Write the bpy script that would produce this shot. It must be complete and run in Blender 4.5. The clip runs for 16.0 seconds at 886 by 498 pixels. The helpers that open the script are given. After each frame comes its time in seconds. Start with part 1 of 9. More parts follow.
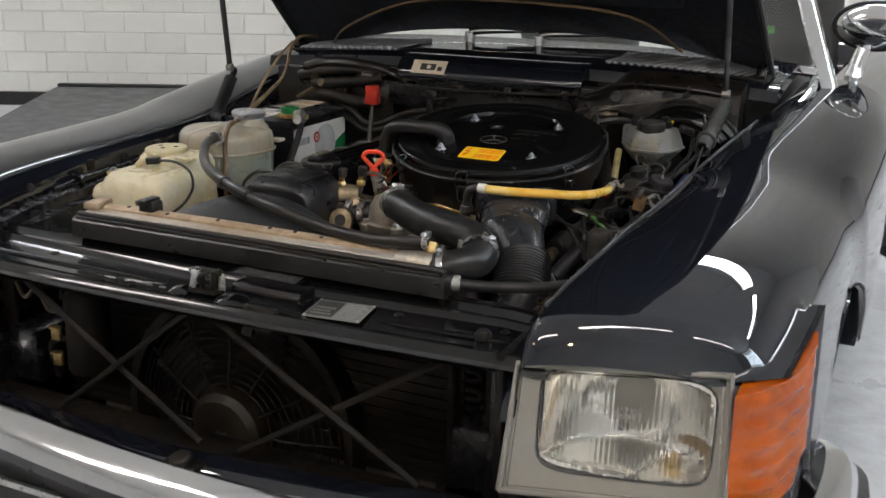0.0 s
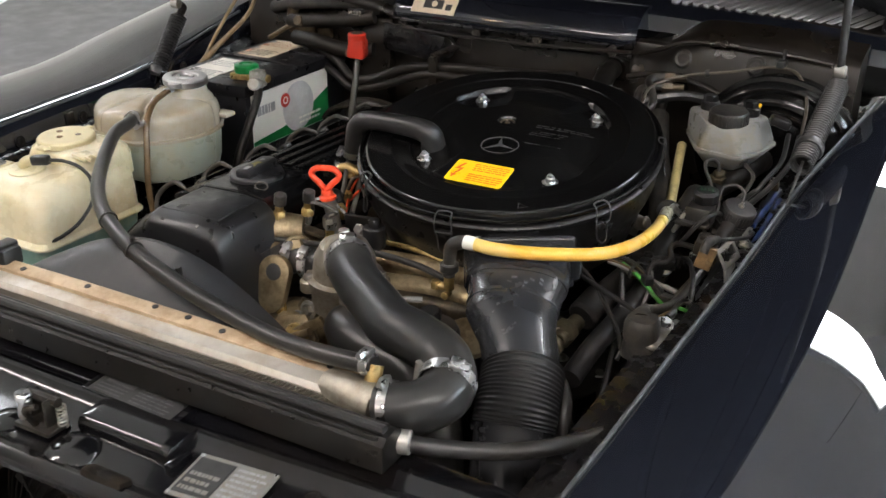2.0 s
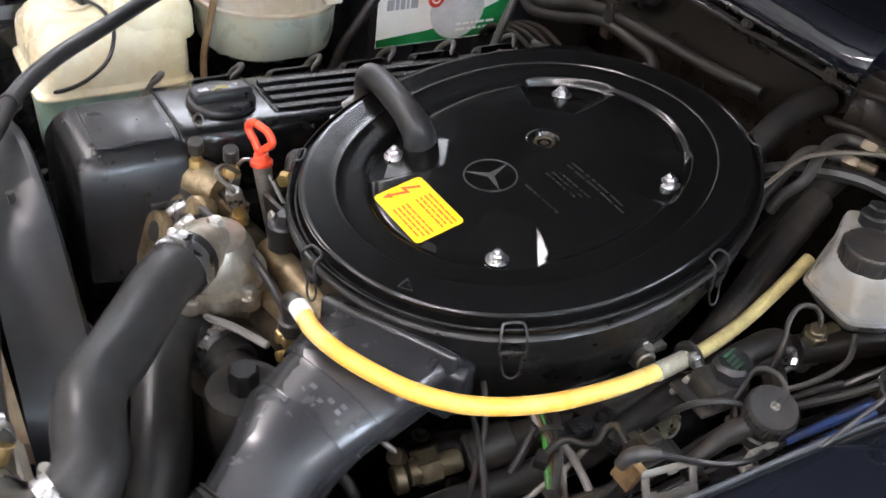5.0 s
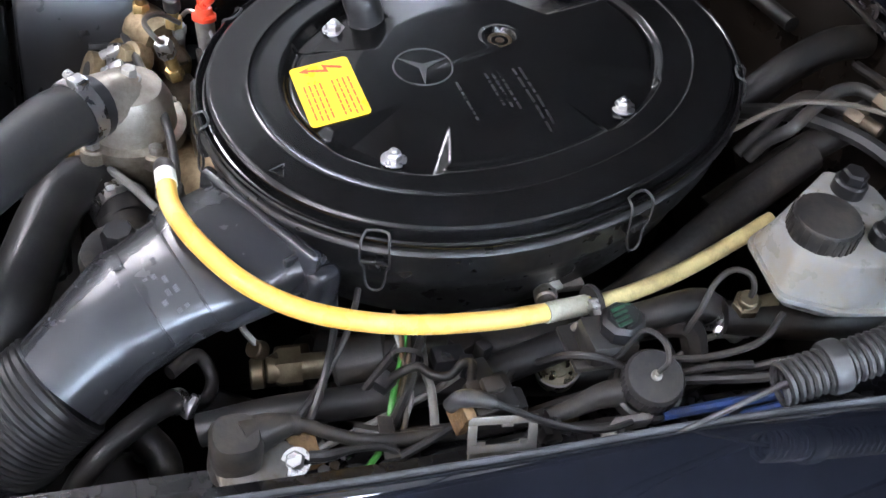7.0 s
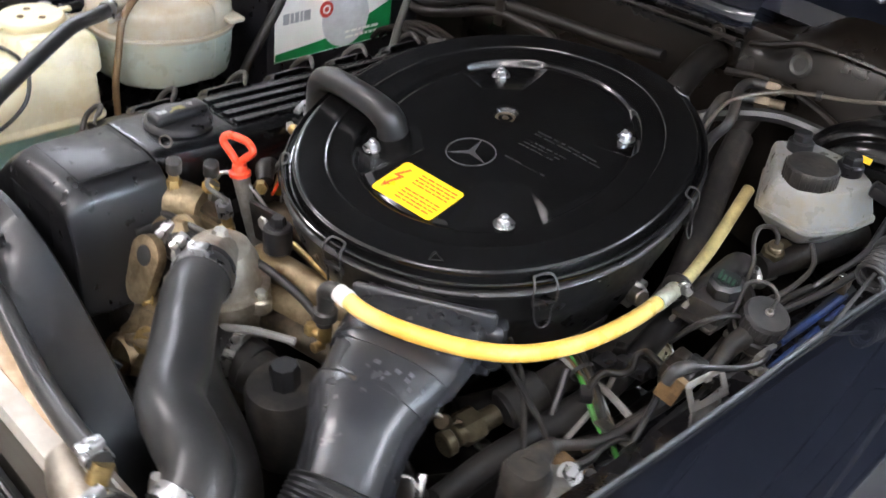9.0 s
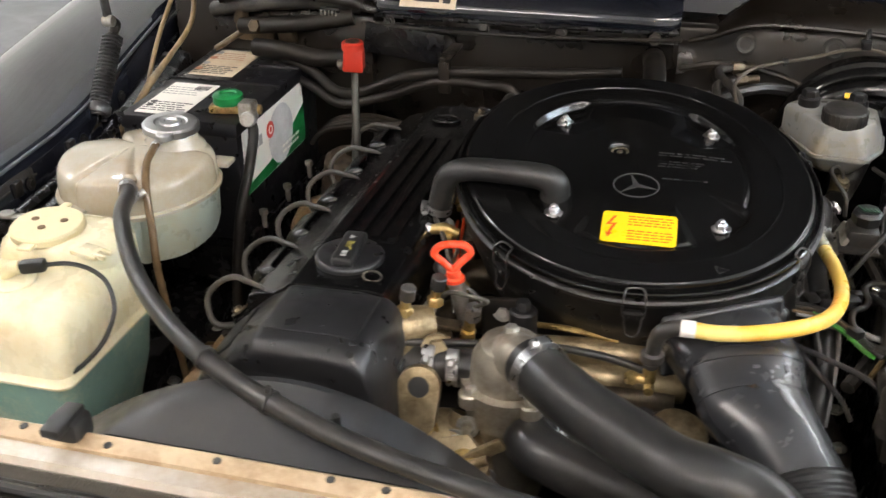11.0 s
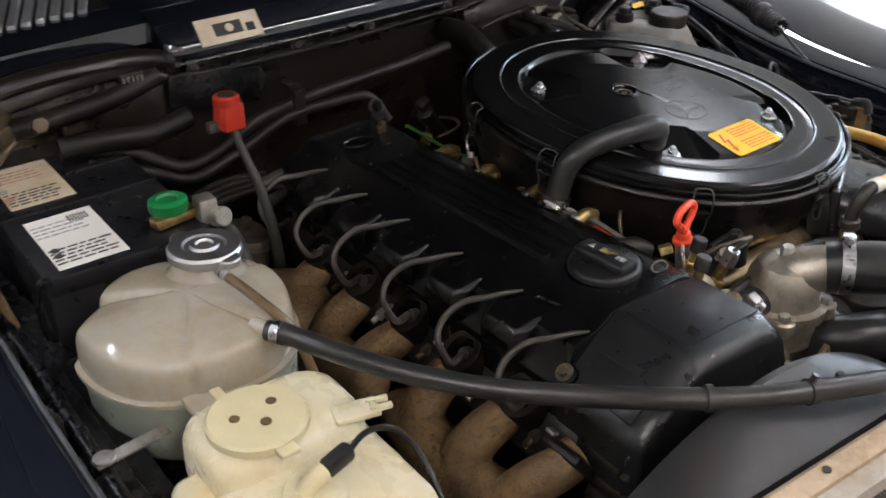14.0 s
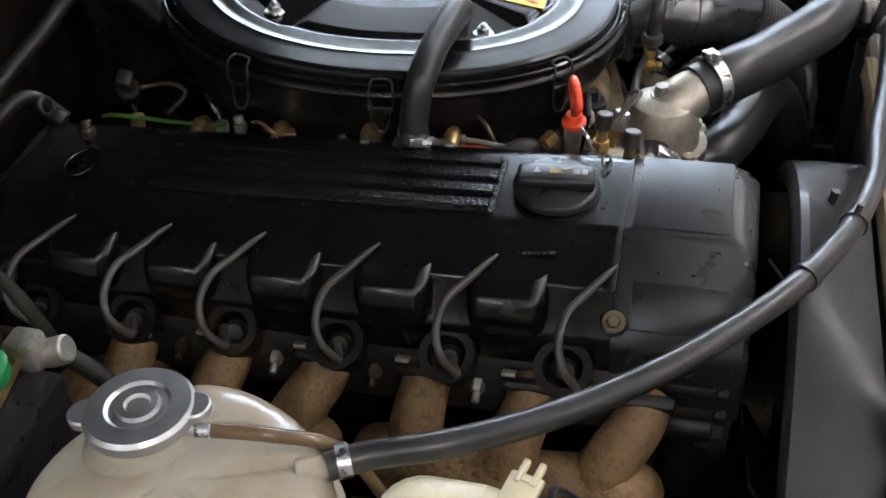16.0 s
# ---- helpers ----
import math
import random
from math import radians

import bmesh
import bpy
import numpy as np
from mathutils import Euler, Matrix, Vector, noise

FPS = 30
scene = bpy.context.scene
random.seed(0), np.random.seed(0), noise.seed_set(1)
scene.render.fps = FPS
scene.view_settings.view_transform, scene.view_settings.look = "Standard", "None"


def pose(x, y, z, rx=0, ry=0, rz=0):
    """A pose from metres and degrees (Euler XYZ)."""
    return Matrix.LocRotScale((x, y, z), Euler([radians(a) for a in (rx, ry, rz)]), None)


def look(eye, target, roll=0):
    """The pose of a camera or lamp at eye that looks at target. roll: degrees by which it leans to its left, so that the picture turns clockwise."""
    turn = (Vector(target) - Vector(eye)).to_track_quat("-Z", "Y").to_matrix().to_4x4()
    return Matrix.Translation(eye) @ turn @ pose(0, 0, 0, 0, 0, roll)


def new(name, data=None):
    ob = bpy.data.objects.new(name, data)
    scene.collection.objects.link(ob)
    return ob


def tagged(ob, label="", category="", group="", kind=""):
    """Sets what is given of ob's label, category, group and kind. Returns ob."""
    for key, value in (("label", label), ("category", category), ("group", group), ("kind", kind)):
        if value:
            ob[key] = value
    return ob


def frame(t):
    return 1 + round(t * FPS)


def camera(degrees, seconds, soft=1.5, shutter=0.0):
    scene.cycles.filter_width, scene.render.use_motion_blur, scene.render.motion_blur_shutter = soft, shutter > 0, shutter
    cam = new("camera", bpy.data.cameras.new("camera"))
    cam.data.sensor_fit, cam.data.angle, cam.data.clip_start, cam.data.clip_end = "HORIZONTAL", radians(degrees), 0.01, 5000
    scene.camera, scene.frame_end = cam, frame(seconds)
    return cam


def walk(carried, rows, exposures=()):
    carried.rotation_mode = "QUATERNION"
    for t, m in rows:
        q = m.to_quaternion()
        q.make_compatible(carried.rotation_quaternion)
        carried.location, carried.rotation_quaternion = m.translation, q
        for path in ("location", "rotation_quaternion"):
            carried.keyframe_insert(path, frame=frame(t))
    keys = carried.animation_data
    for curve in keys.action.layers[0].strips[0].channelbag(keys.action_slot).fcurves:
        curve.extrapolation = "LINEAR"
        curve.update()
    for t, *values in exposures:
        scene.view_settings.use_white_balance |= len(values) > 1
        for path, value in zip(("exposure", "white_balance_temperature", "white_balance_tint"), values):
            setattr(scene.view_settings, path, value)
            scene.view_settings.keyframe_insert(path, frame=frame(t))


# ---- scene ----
cam = camera(45.2, 16.0, 1.5, 0.4)
PATH = [
    (0, (1.01, -0.897, 1.279), (0.18, 0.833, 0.714), 0.8),
    (0.5, (0.94, -0.732, 1.301), (0.105, 0.981, 0.695), 0.9),
    (1, (0.883, -0.559, 1.328), (0.036, 1.123, 0.657), 0.7),
    (1.5, (0.847, -0.407, 1.346), (-0.021, 1.237, 0.606), 0.4),
    (2, (0.831, -0.261, 1.371), (-0.07, 1.321, 0.543), 0.2),
    (2.5, (0.819, -0.142, 1.384), (-0.115, 1.382, 0.487), 0.4),
    (3, (0.819, -0.022, 1.397), (-0.172, 1.427, 0.438), 1.0),
    (3.2, (0.821, 0.023, 1.4), (-0.199, 1.439, 0.424), 1.3),
    (5.3, (0.936, 0.533, 1.431), (-0.445, 1.322, 0.219), 9.2),
    (5.5, (0.94, 0.58, 1.432), (-0.446, 1.306, 0.186), 10.1),
    (6, (0.937, 0.665, 1.422), (-0.441, 1.289, 0.114), 11.6),
    (6.5, (0.935, 0.7, 1.417), (-0.422, 1.283, 0.067), 11.9),
    (7, (0.94, 0.69, 1.414), (-0.395, 1.291, 0.052), 11.8),
    (7.5, (0.956, 0.64, 1.413), (-0.374, 1.312, 0.08), 11.3),
    (8, (0.967, 0.537, 1.415), (-0.346, 1.352, 0.144), 10.4),
    (8.2, (0.963, 0.482, 1.415), (-0.331, 1.372, 0.177), 10.0),
    (10.3, (0.54, -0.046, 1.389), (-0.186, 1.558, 0.441), -0.6),
    (10.5, (0.479, -0.076, 1.399), (-0.177, 1.557, 0.45), -0.9),
    (11, (0.302, -0.146, 1.417), (-0.166, 1.548, 0.463), -0.7),
    (11.5, (0.102, -0.192, 1.422), (-0.152, 1.546, 0.467), 0.2),
    (12, (-0.101, -0.184, 1.401), (-0.13, 1.58, 0.458), 0.6),
    (12.5, (-0.266, -0.134, 1.396), (-0.08, 1.616, 0.445), 0.2),
    (13, (-0.42, -0.065, 1.404), (0.01, 1.632, 0.436), -0.4),
    (13.5, (-0.576, 0.016, 1.41), (0.132, 1.612, 0.434), -0.8),
    (14, (-0.713, 0.133, 1.401), (0.277, 1.569, 0.424), -1.9),
    (14.5, (-0.798, 0.263, 1.399), (0.416, 1.495, 0.393), -3.6),
    (15, (-0.833, 0.421, 1.407), (0.551, 1.376, 0.324), -5.4),
    (15.5, (-0.821, 0.562, 1.415), (0.638, 1.248, 0.231), -5.5),
    (16, (-0.778, 0.683, 1.416), (0.679, 1.125, 0.119), -4.8),
]
EXPOSURES = ((0, -1.46, 6600, 10), (0.5, -1.42, 6600, 10), (1.0, -1.3, 6600, 10), (1.5, -1.02, 6600, 10), (2.0, -0.67, 6700, 10), (3.0, -0.47, 6700, 12), (5.5, 0.05, 6200, 14), (7, 0.13, 5850, 14), (8.2, 0.18, 6000, 14), (10.3, -0.2, 6700, 10), (11, -0.2, 6800, 10), (12, -0.5, 6900, 10), (12.5, -0.7, 6700, 10), (13, -0.9, 6350, 11), (14, -0.9, 6450, 12), (15, -0.9, 6500, 12), (16, -0.75, 6300, 12))
walk(cam, [(t, look(eye, target, roll)) for t, eye, target, roll in PATH], EXPOSURES)

# ---------------------------------------------------------------- world and room light
world = bpy.data.worlds.new("world")
scene.world = world
world.use_nodes = True
world.node_tree.nodes["Background"].inputs[0].default_value = (0.5, 0.52, 0.55, 1)
world.node_tree.nodes["Background"].inputs[1].default_value = 0.02

ROOM = pose(0, 0, 0, 0, 0, 25.5)      # the hall stands at an angle to the car


# ---------------------------------------------------------------- materials
def mat(name, base, rough=0.5, metal=0.0, var=0.25, scale=18.0, bump=0.0, bump_scale=220.0, dirt=None, dirt_amount=0.45,
        dirt_scale=9.0, coat=0.0, rvar=0.12, sss=0.0, emit=0.0, trans=0.0, ior=1.45, rand=0.0):
    m = bpy.data.materials.new(name)
    m.use_nodes = True
    t = m.node_tree
    n, l = t.nodes, t.links
    p = n["Principled BSDF"]
    p.inputs["Metallic"].default_value = metal
    p.inputs["IOR"].default_value = ior
    if coat:
        p.inputs["Coat Weight"].default_value = coat
        p.inputs["Coat Roughness"].default_value = 0.03
    if sss:
        p.inputs["Subsurface Weight"].default_value = sss
        p.inputs["Subsurface Radius"].default_value = (0.02, 0.016, 0.01)
        p.inputs["Subsurface Scale"].default_value = 0.6
    if trans:
        p.inputs["Transmission Weight"].default_value = trans
    if emit:
        p.inputs["Emission Color"].default_value = (*base, 1)
        p.inputs["Emission Strength"].default_value = emit
    co = n.new("ShaderNodeTexCoord")
    big = n.new("ShaderNodeTexNoise")
    big.inputs["Scale"].default_value = scale
    big.inputs["Detail"].default_value = 6
    big.inputs["Roughness"].default_value = 0.65
    l.new(co.outputs["Object"], big.inputs["Vector"])
    ramp = n.new("ShaderNodeMapRange")
    ramp.inputs[1].default_value, ramp.inputs[2].default_value = 0.3, 0.7
    ramp.inputs[3].default_value, ramp.inputs[4].default_value = 1 - var, 1 + var
    l.new(big.outputs["Fac"], ramp.inputs[0])
    tint = n.new("ShaderNodeVectorMath")
    tint.operation = "SCALE"
    tint.inputs[0].default_value = base
    l.new(ramp.outputs[0], tint.inputs["Scale"])
    out = tint.outputs[0]
    if rand:
        info = n.new("ShaderNodeObjectInfo")
        rr = n.new("ShaderNodeMapRange")
        rr.inputs[3].default_value, rr.inputs[4].default_value = 1 - rand, 1 + rand
        l.new(info.outputs["Random"], rr.inputs[0])
        t2 = n.new("ShaderNodeVectorMath")
        t2.operation = "SCALE"
        l.new(out, t2.inputs[0])
        l.new(rr.outputs[0], t2.inputs["Scale"])
        out = t2.outputs[0]
    if dirt:
        dn = n.new("ShaderNodeTexNoise")
        dn.inputs["Scale"].default_value = dirt_scale
        dn.inputs["Detail"].default_value = 9
        dn.inputs["Roughness"].default_value = 0.72
        l.new(co.outputs["Object"], dn.inputs["Vector"])
        dr = n.new("ShaderNodeMapRange")
        dr.inputs[1].default_value, dr.inputs[2].default_value = 0.62 - dirt_amount * 0.4, 0.78 - dirt_amount * 0.25
        l.new(dn.outputs["Fac"], dr.inputs[0])
        mx = n.new("ShaderNodeMix")
        mx.data_type = "RGBA"
        l.new(dr.outputs[0], mx.inputs[0])
        l.new(out, mx.inputs[6])
        mx.inputs[7].default_value = (*dirt, 1)
        out = mx.outputs[2]
    l.new(out, p.inputs["Base Color"])
    rn = n.new("ShaderNodeTexNoise")
    rn.inputs["Scale"].default_value = scale * 3.3
    rn.inputs["Detail"].default_value = 5
    l.new(co.outputs["Object"], rn.inputs["Vector"])
    rm = n.new("ShaderNodeMapRange")
    rm.inputs[1].default_value, rm.inputs[2].default_value = 0.3, 0.7
    rm.inputs[3].default_value, rm.inputs[4].default_value = max(0.02, rough - rvar * rough * 2), min(1, rough + rvar)
    l.new(rn.outputs["Fac"], rm.inputs[0])
    l.new(rm.outputs[0], p.inputs["Roughness"])
    if bump:
        bn = n.new("ShaderNodeTexNoise")
        bn.inputs["Scale"].default_value = bump_scale
        bn.inputs["Detail"].default_value = 4
        l.new(co.outputs["Object"], bn.inputs["Vector"])
        b = n.new("ShaderNodeBump")
        b.inputs["Strength"].default_value = bump
        b.inputs["Distance"].default_value = 0.002
        l.new(bn.outputs["Fac"], b.inputs["Height"])
        l.new(b.outputs[0], p.inputs["Normal"])
    return m


PAINT = mat("black_car_paint", (0.008, 0.0095, 0.0145), 0.4, 0, 0.15, 5, coat=1.0, rvar=0.05)
PAINT.node_tree.nodes["Principled BSDF"].inputs["Specular IOR Level"].default_value = 0.0
PAINT.node_tree.nodes["Principled BSDF"].inputs["Coat Roughness"].default_value = 0.012
PAINT.node_tree.nodes["Principled BSDF"].inputs["Coat IOR"].default_value = 1.75
UNDER = mat("hood_underside", (0.017, 0.0195, 0.026), 0.55, bump=0.15, bump_scale=90)
BAY = mat("bay_black_paint", (0.006, 0.006, 0.007), 0.22, dirt=(0.012, 0.0105, 0.0095), dirt_amount=0.35)
# Rubber darkened, with less sheen, to hold the hood's shade at the firewall.
SHADERUB = mat("black_shade_rubber", (0.0075, 0.0068, 0.006), 0.46, dirt=(0.02, 0.016, 0.012), dirt_amount=0.4)
SHADERUB.node_tree.nodes["Principled BSDF"].inputs["Specular IOR Level"].default_value = 0.35
DUSTY = mat("dusty_black_sheet", (0.01, 0.0077, 0.0057), 0.29, var=0.35, scale=5, rvar=0.1)
GUTTER = mat("gutter_grey", (0.06, 0.065, 0.072), 0.5, dirt=(0.02, 0.02, 0.02), dirt_scale=14)
LID = mat("lid_black_enamel", (0.0042, 0.0042, 0.0042), 0.17, 0, 0.15, 12, coat=0.1, rvar=0.03, dirt=(0.0055, 0.0053, 0.005), dirt_amount=0.25)
LIDLOW = mat("housing_black_enamel", (0.007, 0.007, 0.007), 0.32, dirt=(0.016, 0.014, 0.012), dirt_amount=0.4)
ROCKER = mat("rocker_wrinkle_enamel", (0.0032, 0.0032, 0.0035), 0.24, rvar=0.04, bump=0.16, bump_scale=420, var=0.1)
WRINKLE = mat("glossy_wrinkle_enamel", (0.0032, 0.0032, 0.0035), 0.2, rvar=0.05, bump=0.8, bump_scale=260, var=0.1)
ENAMEL = mat("smooth_black_enamel", (0.0032, 0.0032, 0.0035), 0.23, rvar=0.05, var=0.1, bump=0.03, bump_scale=300)
# Darker copy of GRIME: shade inside the grille opening is in its colour.
SHADEDIRT = mat("shaded_road_dirt", (0.0045, 0.004, 0.0034), 0.6, 0.0, 0.4, 24, bump=0.25, bump_scale=120, dirt=(0.017, 0.0115, 0.0065), dirt_amount=0.45, dirt_scale=18)
SHADEDIRT.node_tree.nodes["Principled BSDF"].inputs["Specular IOR Level"].default_value = 0.22
MOTORM = mat("dusty_brown_motor", (0.013, 0.01, 0.0075), 0.5, 0.2, dirt=(0.022, 0.015, 0.009), dirt_amount=0.45, dirt_scale=20)
SEALRUB = mat("seal_rubber", (0.005, 0.0048, 0.0045), 0.3, rvar=0.06, dirt=(0.012, 0.0095, 0.007), dirt_amount=0.4, dirt_scale=12)
NOSE = mat("grimy_black_nose", (0.0045, 0.0045, 0.0055), 0.14, coat=0.3, rvar=0.03, var=0.12, dirt=(0.0085, 0.007, 0.006), dirt_amount=0.3, dirt_scale=6)
CABLE = mat("dusty_tan_cable", (0.09, 0.078, 0.06), 0.5, 0, 0.2, 40, dirt=(0.08, 0.065, 0.05))
CLIPW = mat("clip_wire", (0.065, 0.065, 0.065), 0.35, 0.7)
GOLDALU = mat("oily_golden_casting", (0.34, 0.27, 0.165), 0.42, 0.7, 0.3, 34, bump=0.3, bump_scale=260, dirt=(0.12, 0.08, 0.04), dirt_amount=0.5, dirt_scale=26)
LEAD = mat("grey_ignition_lead", (0.06, 0.057, 0.052), 0.42, dirt=(0.03, 0.026, 0.02))
TUBEDARK = mat("dark_dusty_tube", (0.045, 0.046, 0.04), 0.45, 0.3, dirt=(0.025, 0.022, 0.016))
CAPDUST = mat("dusty_grey_cap", (0.026, 0.026, 0.027), 0.42, dirt=(0.05, 0.047, 0.043), dirt_amount=0.45, dirt_scale=40)
DULLTUBE = mat("dull_grey_tube", (0.1, 0.095, 0.08), 0.5, 0.3, dirt=(0.05, 0.04, 0.03))
PLASTIC = mat("black_plastic", (0.012, 0.012, 0.013), 0.33, bump=0.04, bump_scale=700, dirt=(0.0145, 0.014, 0.0135), dirt_amount=0.3, dirt_scale=5)
SHROUD = mat("shroud_plastic", (0.019, 0.02, 0.022), 0.38, bump=0.04, bump_scale=500, dirt=(0.032, 0.029, 0.026), dirt_amount=0.4, dirt_scale=6)
DUCT = mat("duct_plastic", (0.024, 0.025, 0.028), 0.25, rvar=0.03, var=0.12, dirt=(0.031, 0.03, 0.029), dirt_amount=0.3, dirt_scale=5, ior=1.6)
DUCTWORN = mat("worn_duct_letters", (0.075, 0.078, 0.085), 0.4)
RIBRUB = mat("ribbed_rubber", (0.012, 0.012, 0.0125), 0.4, dirt=(0.024, 0.022, 0.019), dirt_amount=0.35)
RUBBER = mat("rubber", (0.019, 0.019, 0.019), 0.31, rvar=0.03, bump=0.06, bump_scale=400, dirt=(0.038, 0.034, 0.03), dirt_amount=0.35)
OLDRUBBER = mat("dusty_rubber", (0.021, 0.0205, 0.02), 0.37, rvar=0.05, dirt=(0.058, 0.05, 0.04), dirt_amount=0.42, dirt_scale=30, bump=0.2, bump_scale=160)
YELLOW = mat("yellow_hose", (0.78, 0.56, 0.14), 0.26, 0, 0.08, 10, sss=0.2, dirt=(0.66, 0.5, 0.2), dirt_amount=0.2, dirt_scale=14)
def tint_along(m, stops):
    """Base colour that changes by stops along the part's y extent."""
    n, l = m.node_tree.nodes, m.node_tree.links
    co = n.new("ShaderNodeTexCoord")
    sep = n.new("ShaderNodeSeparateXYZ")
    l.new(co.outputs["Generated"], sep.inputs[0])
    ramp = n.new("ShaderNodeValToRGB")
    while len(ramp.color_ramp.elements) < len(stops):
        ramp.color_ramp.elements.new(0.5)
    for el, (at, c) in zip(ramp.color_ramp.elements, stops):
        el.position, el.color = at, (*c, 1)
    l.new(sep.outputs["Y"], ramp.inputs[0])
    for node in n:
        if node.type == "VECT_MATH" and not node.inputs[0].is_linked:
            l.new(ramp.outputs[0], node.inputs[0])


tint_along(YELLOW, ((0.0, (0.8, 0.6, 0.2)), (0.04, (0.8, 0.45, 0.075)), (0.45, (0.8, 0.47, 0.085)), (0.7, (0.78, 0.53, 0.14)), (1.0, (0.68, 0.55, 0.2))))
PALE = mat("pale_yellow_hose", (0.62, 0.53, 0.24), 0.38, 0, 0.12, 16, dirt=(0.3, 0.24, 0.12), dirt_amount=0.45, dirt_scale=25)
ALU = mat("cast_aluminium", (0.44, 0.4, 0.33), 0.42, 0.85, 0.2, 30, bump=0.2, bump_scale=320, dirt=(0.2, 0.165, 0.115), dirt_amount=0.4, dirt_scale=14)
OILY = mat("oily_metal", (0.115, 0.09, 0.06), 0.42, 0.65, 0.4, 26, bump=0.3, bump_scale=200, dirt=(0.03, 0.025, 0.018), dirt_amount=0.5, dirt_scale=20)
GRIME = mat("grimy_black_metal", (0.009, 0.0085, 0.008), 0.42, 0.2, 0.4, 24, bump=0.3, bump_scale=120, dirt=(0.022, 0.016, 0.01), dirt_amount=0.45, dirt_scale=18)
RUST = mat("rusty_manifold", (0.2, 0.125, 0.058), 0.55, 0.3, 0.45, 16, bump=0.7, bump_scale=260, dirt=(0.05, 0.032, 0.018), dirt_amount=0.32, dirt_scale=130)
RUSTDARK = mat("dark_rusty_iron", (0.07, 0.05, 0.033), 0.7, 0.2, 0.4, 40, bump=0.6, bump_scale=180, dirt=(0.02, 0.015, 0.011), dirt_amount=0.5, dirt_scale=50)
STEEL = mat("steel", (0.52, 0.52, 0.52), 0.28, 1.0, 0.12, 40)
SLATM = mat("satin_silver_slat", (0.62, 0.64, 0.66), 0.38, 0.7, 0.05, 20)
CHROME = mat("chrome", (0.85, 0.85, 0.85), 0.1, 1.0, 0.03, 8, rvar=0.03)
ZINC = mat("dull_zinc", (0.42, 0.41, 0.38), 0.42, 0.8, 0.25, 40, dirt=(0.2, 0.17, 0.12), dirt_amount=0.4, dirt_scale=30)
UNIONM = mat("yellowed_zinc_union", (0.2, 0.17, 0.11), 0.36, 0.8, 0.25, 40, dirt=(0.1, 0.08, 0.05), dirt_amount=0.4, dirt_scale=30)
BRASS = mat("brass", (0.5, 0.36, 0.15), 0.34, 0.9, 0.25, 40, dirt=(0.12, 0.085, 0.04), dirt_amount=0.35, dirt_scale=60)
CANM = mat("pale_gold_can", (0.5, 0.46, 0.34), 0.26, 0.9, 0.1, 30, dirt=(0.2, 0.16, 0.09), dirt_amount=0.3, dirt_scale=20)
GOLD = mat("yellow_zinc", (0.55, 0.4, 0.17), 0.36, 0.9, 0.3, 18, dirt=(0.1, 0.07, 0.03), dirt_amount=0.45, dirt_scale=14)
SPRING = mat("spring_grey", (0.075, 0.075, 0.075), 0.36, 0.6, 0.25, 40, dirt=(0.03, 0.03, 0.03))
RAD = mat("dusty_radiator_top", (0.56, 0.53, 0.47), 0.42, 0.45, 0.15, 30, bump=0.12, bump_scale=130, dirt=(0.4, 0.3, 0.2), dirt_amount=0.5, dirt_scale=7)
RADLIP = mat("radiator_lip_tan", (0.5, 0.38, 0.25), 0.55, 0.15, 0.2, 22, dirt=(0.3, 0.2, 0.11), dirt_amount=0.45, dirt_scale=20)
FINS = mat("radiator_fins", (0.11, 0.095, 0.075), 0.6, 0.3, 0.3, 60)
TANK = mat("aged_white_tank", (0.39, 0.355, 0.285), 0.13, 0, 0.08, 14, sss=0.3, rvar=0.05, coat=0.3, dirt=(0.31, 0.235, 0.14), dirt_amount=0.5, dirt_scale=6)
TANKLOW = mat("tank_with_coolant", (0.3, 0.34, 0.29), 0.3, 0, 0.1, 14, sss=0.25, dirt=(0.34, 0.33, 0.24), dirt_amount=0.4, dirt_scale=9)
WASH = mat("yellowed_plastic", (0.7, 0.64, 0.45), 0.26, 0, 0.05, 12, sss=0.25, dirt=(0.64, 0.53, 0.3), dirt_amount=0.4, dirt_scale=8)
WASHLOW = mat("tank_with_blue_fluid", (0.22, 0.36, 0.31), 0.36, 0, 0.12, 12, sss=0.2, dirt=(0.5, 0.53, 0.36), dirt_amount=0.4, dirt_scale=8)
WASHCAP = mat("yellow_cap", (0.6, 0.53, 0.32), 0.42, 0, 0.08, 20)
RESERV = mat("milky_reservoir", (0.24, 0.245, 0.24), 0.3, 0, 0.12, 20, sss=0.15, dirt=(0.26, 0.23, 0.17), dirt_amount=0.45, dirt_scale=18)
SLEEVECLEAR = mat("cloudy_clear_sleeve", (0.42, 0.42, 0.34), 0.25, 0, 0.2, 60)
TUBEBROWN = mat("brown_clear_tube", (0.13, 0.085, 0.045), 0.15, 0, 0.3, 30)
SLEEVE = mat("tan_sleeve", (0.25, 0.175, 0.085), 0.5, 0, 0.3, 60, bump=0.3, bump_scale=300, dirt=(0.09, 0.065, 0.035), dirt_amount=0.5, dirt_scale=25)
RED = mat("red_plastic", (0.42, 0.028, 0.014), 0.35, 0, 0.15, 30)
REDGRIP = mat("orange_red_grip", (0.78, 0.075, 0.03), 0.3, 0, 0.1, 30)
GREEN = mat("green_plastic", (0.008, 0.17, 0.045), 0.35, 0, 0.15, 30)
WIREGREEN = mat("green_wire", (0.055, 0.28, 0.04), 0.4, dirt=(0.05, 0.1, 0.03), dirt_amount=0.4, dirt_scale=60)
WIREDULL = mat("dull_green_wire", (0.045, 0.13, 0.02), 0.4, dirt=(0.03, 0.045, 0.015), dirt_amount=0.45, dirt_scale=60)
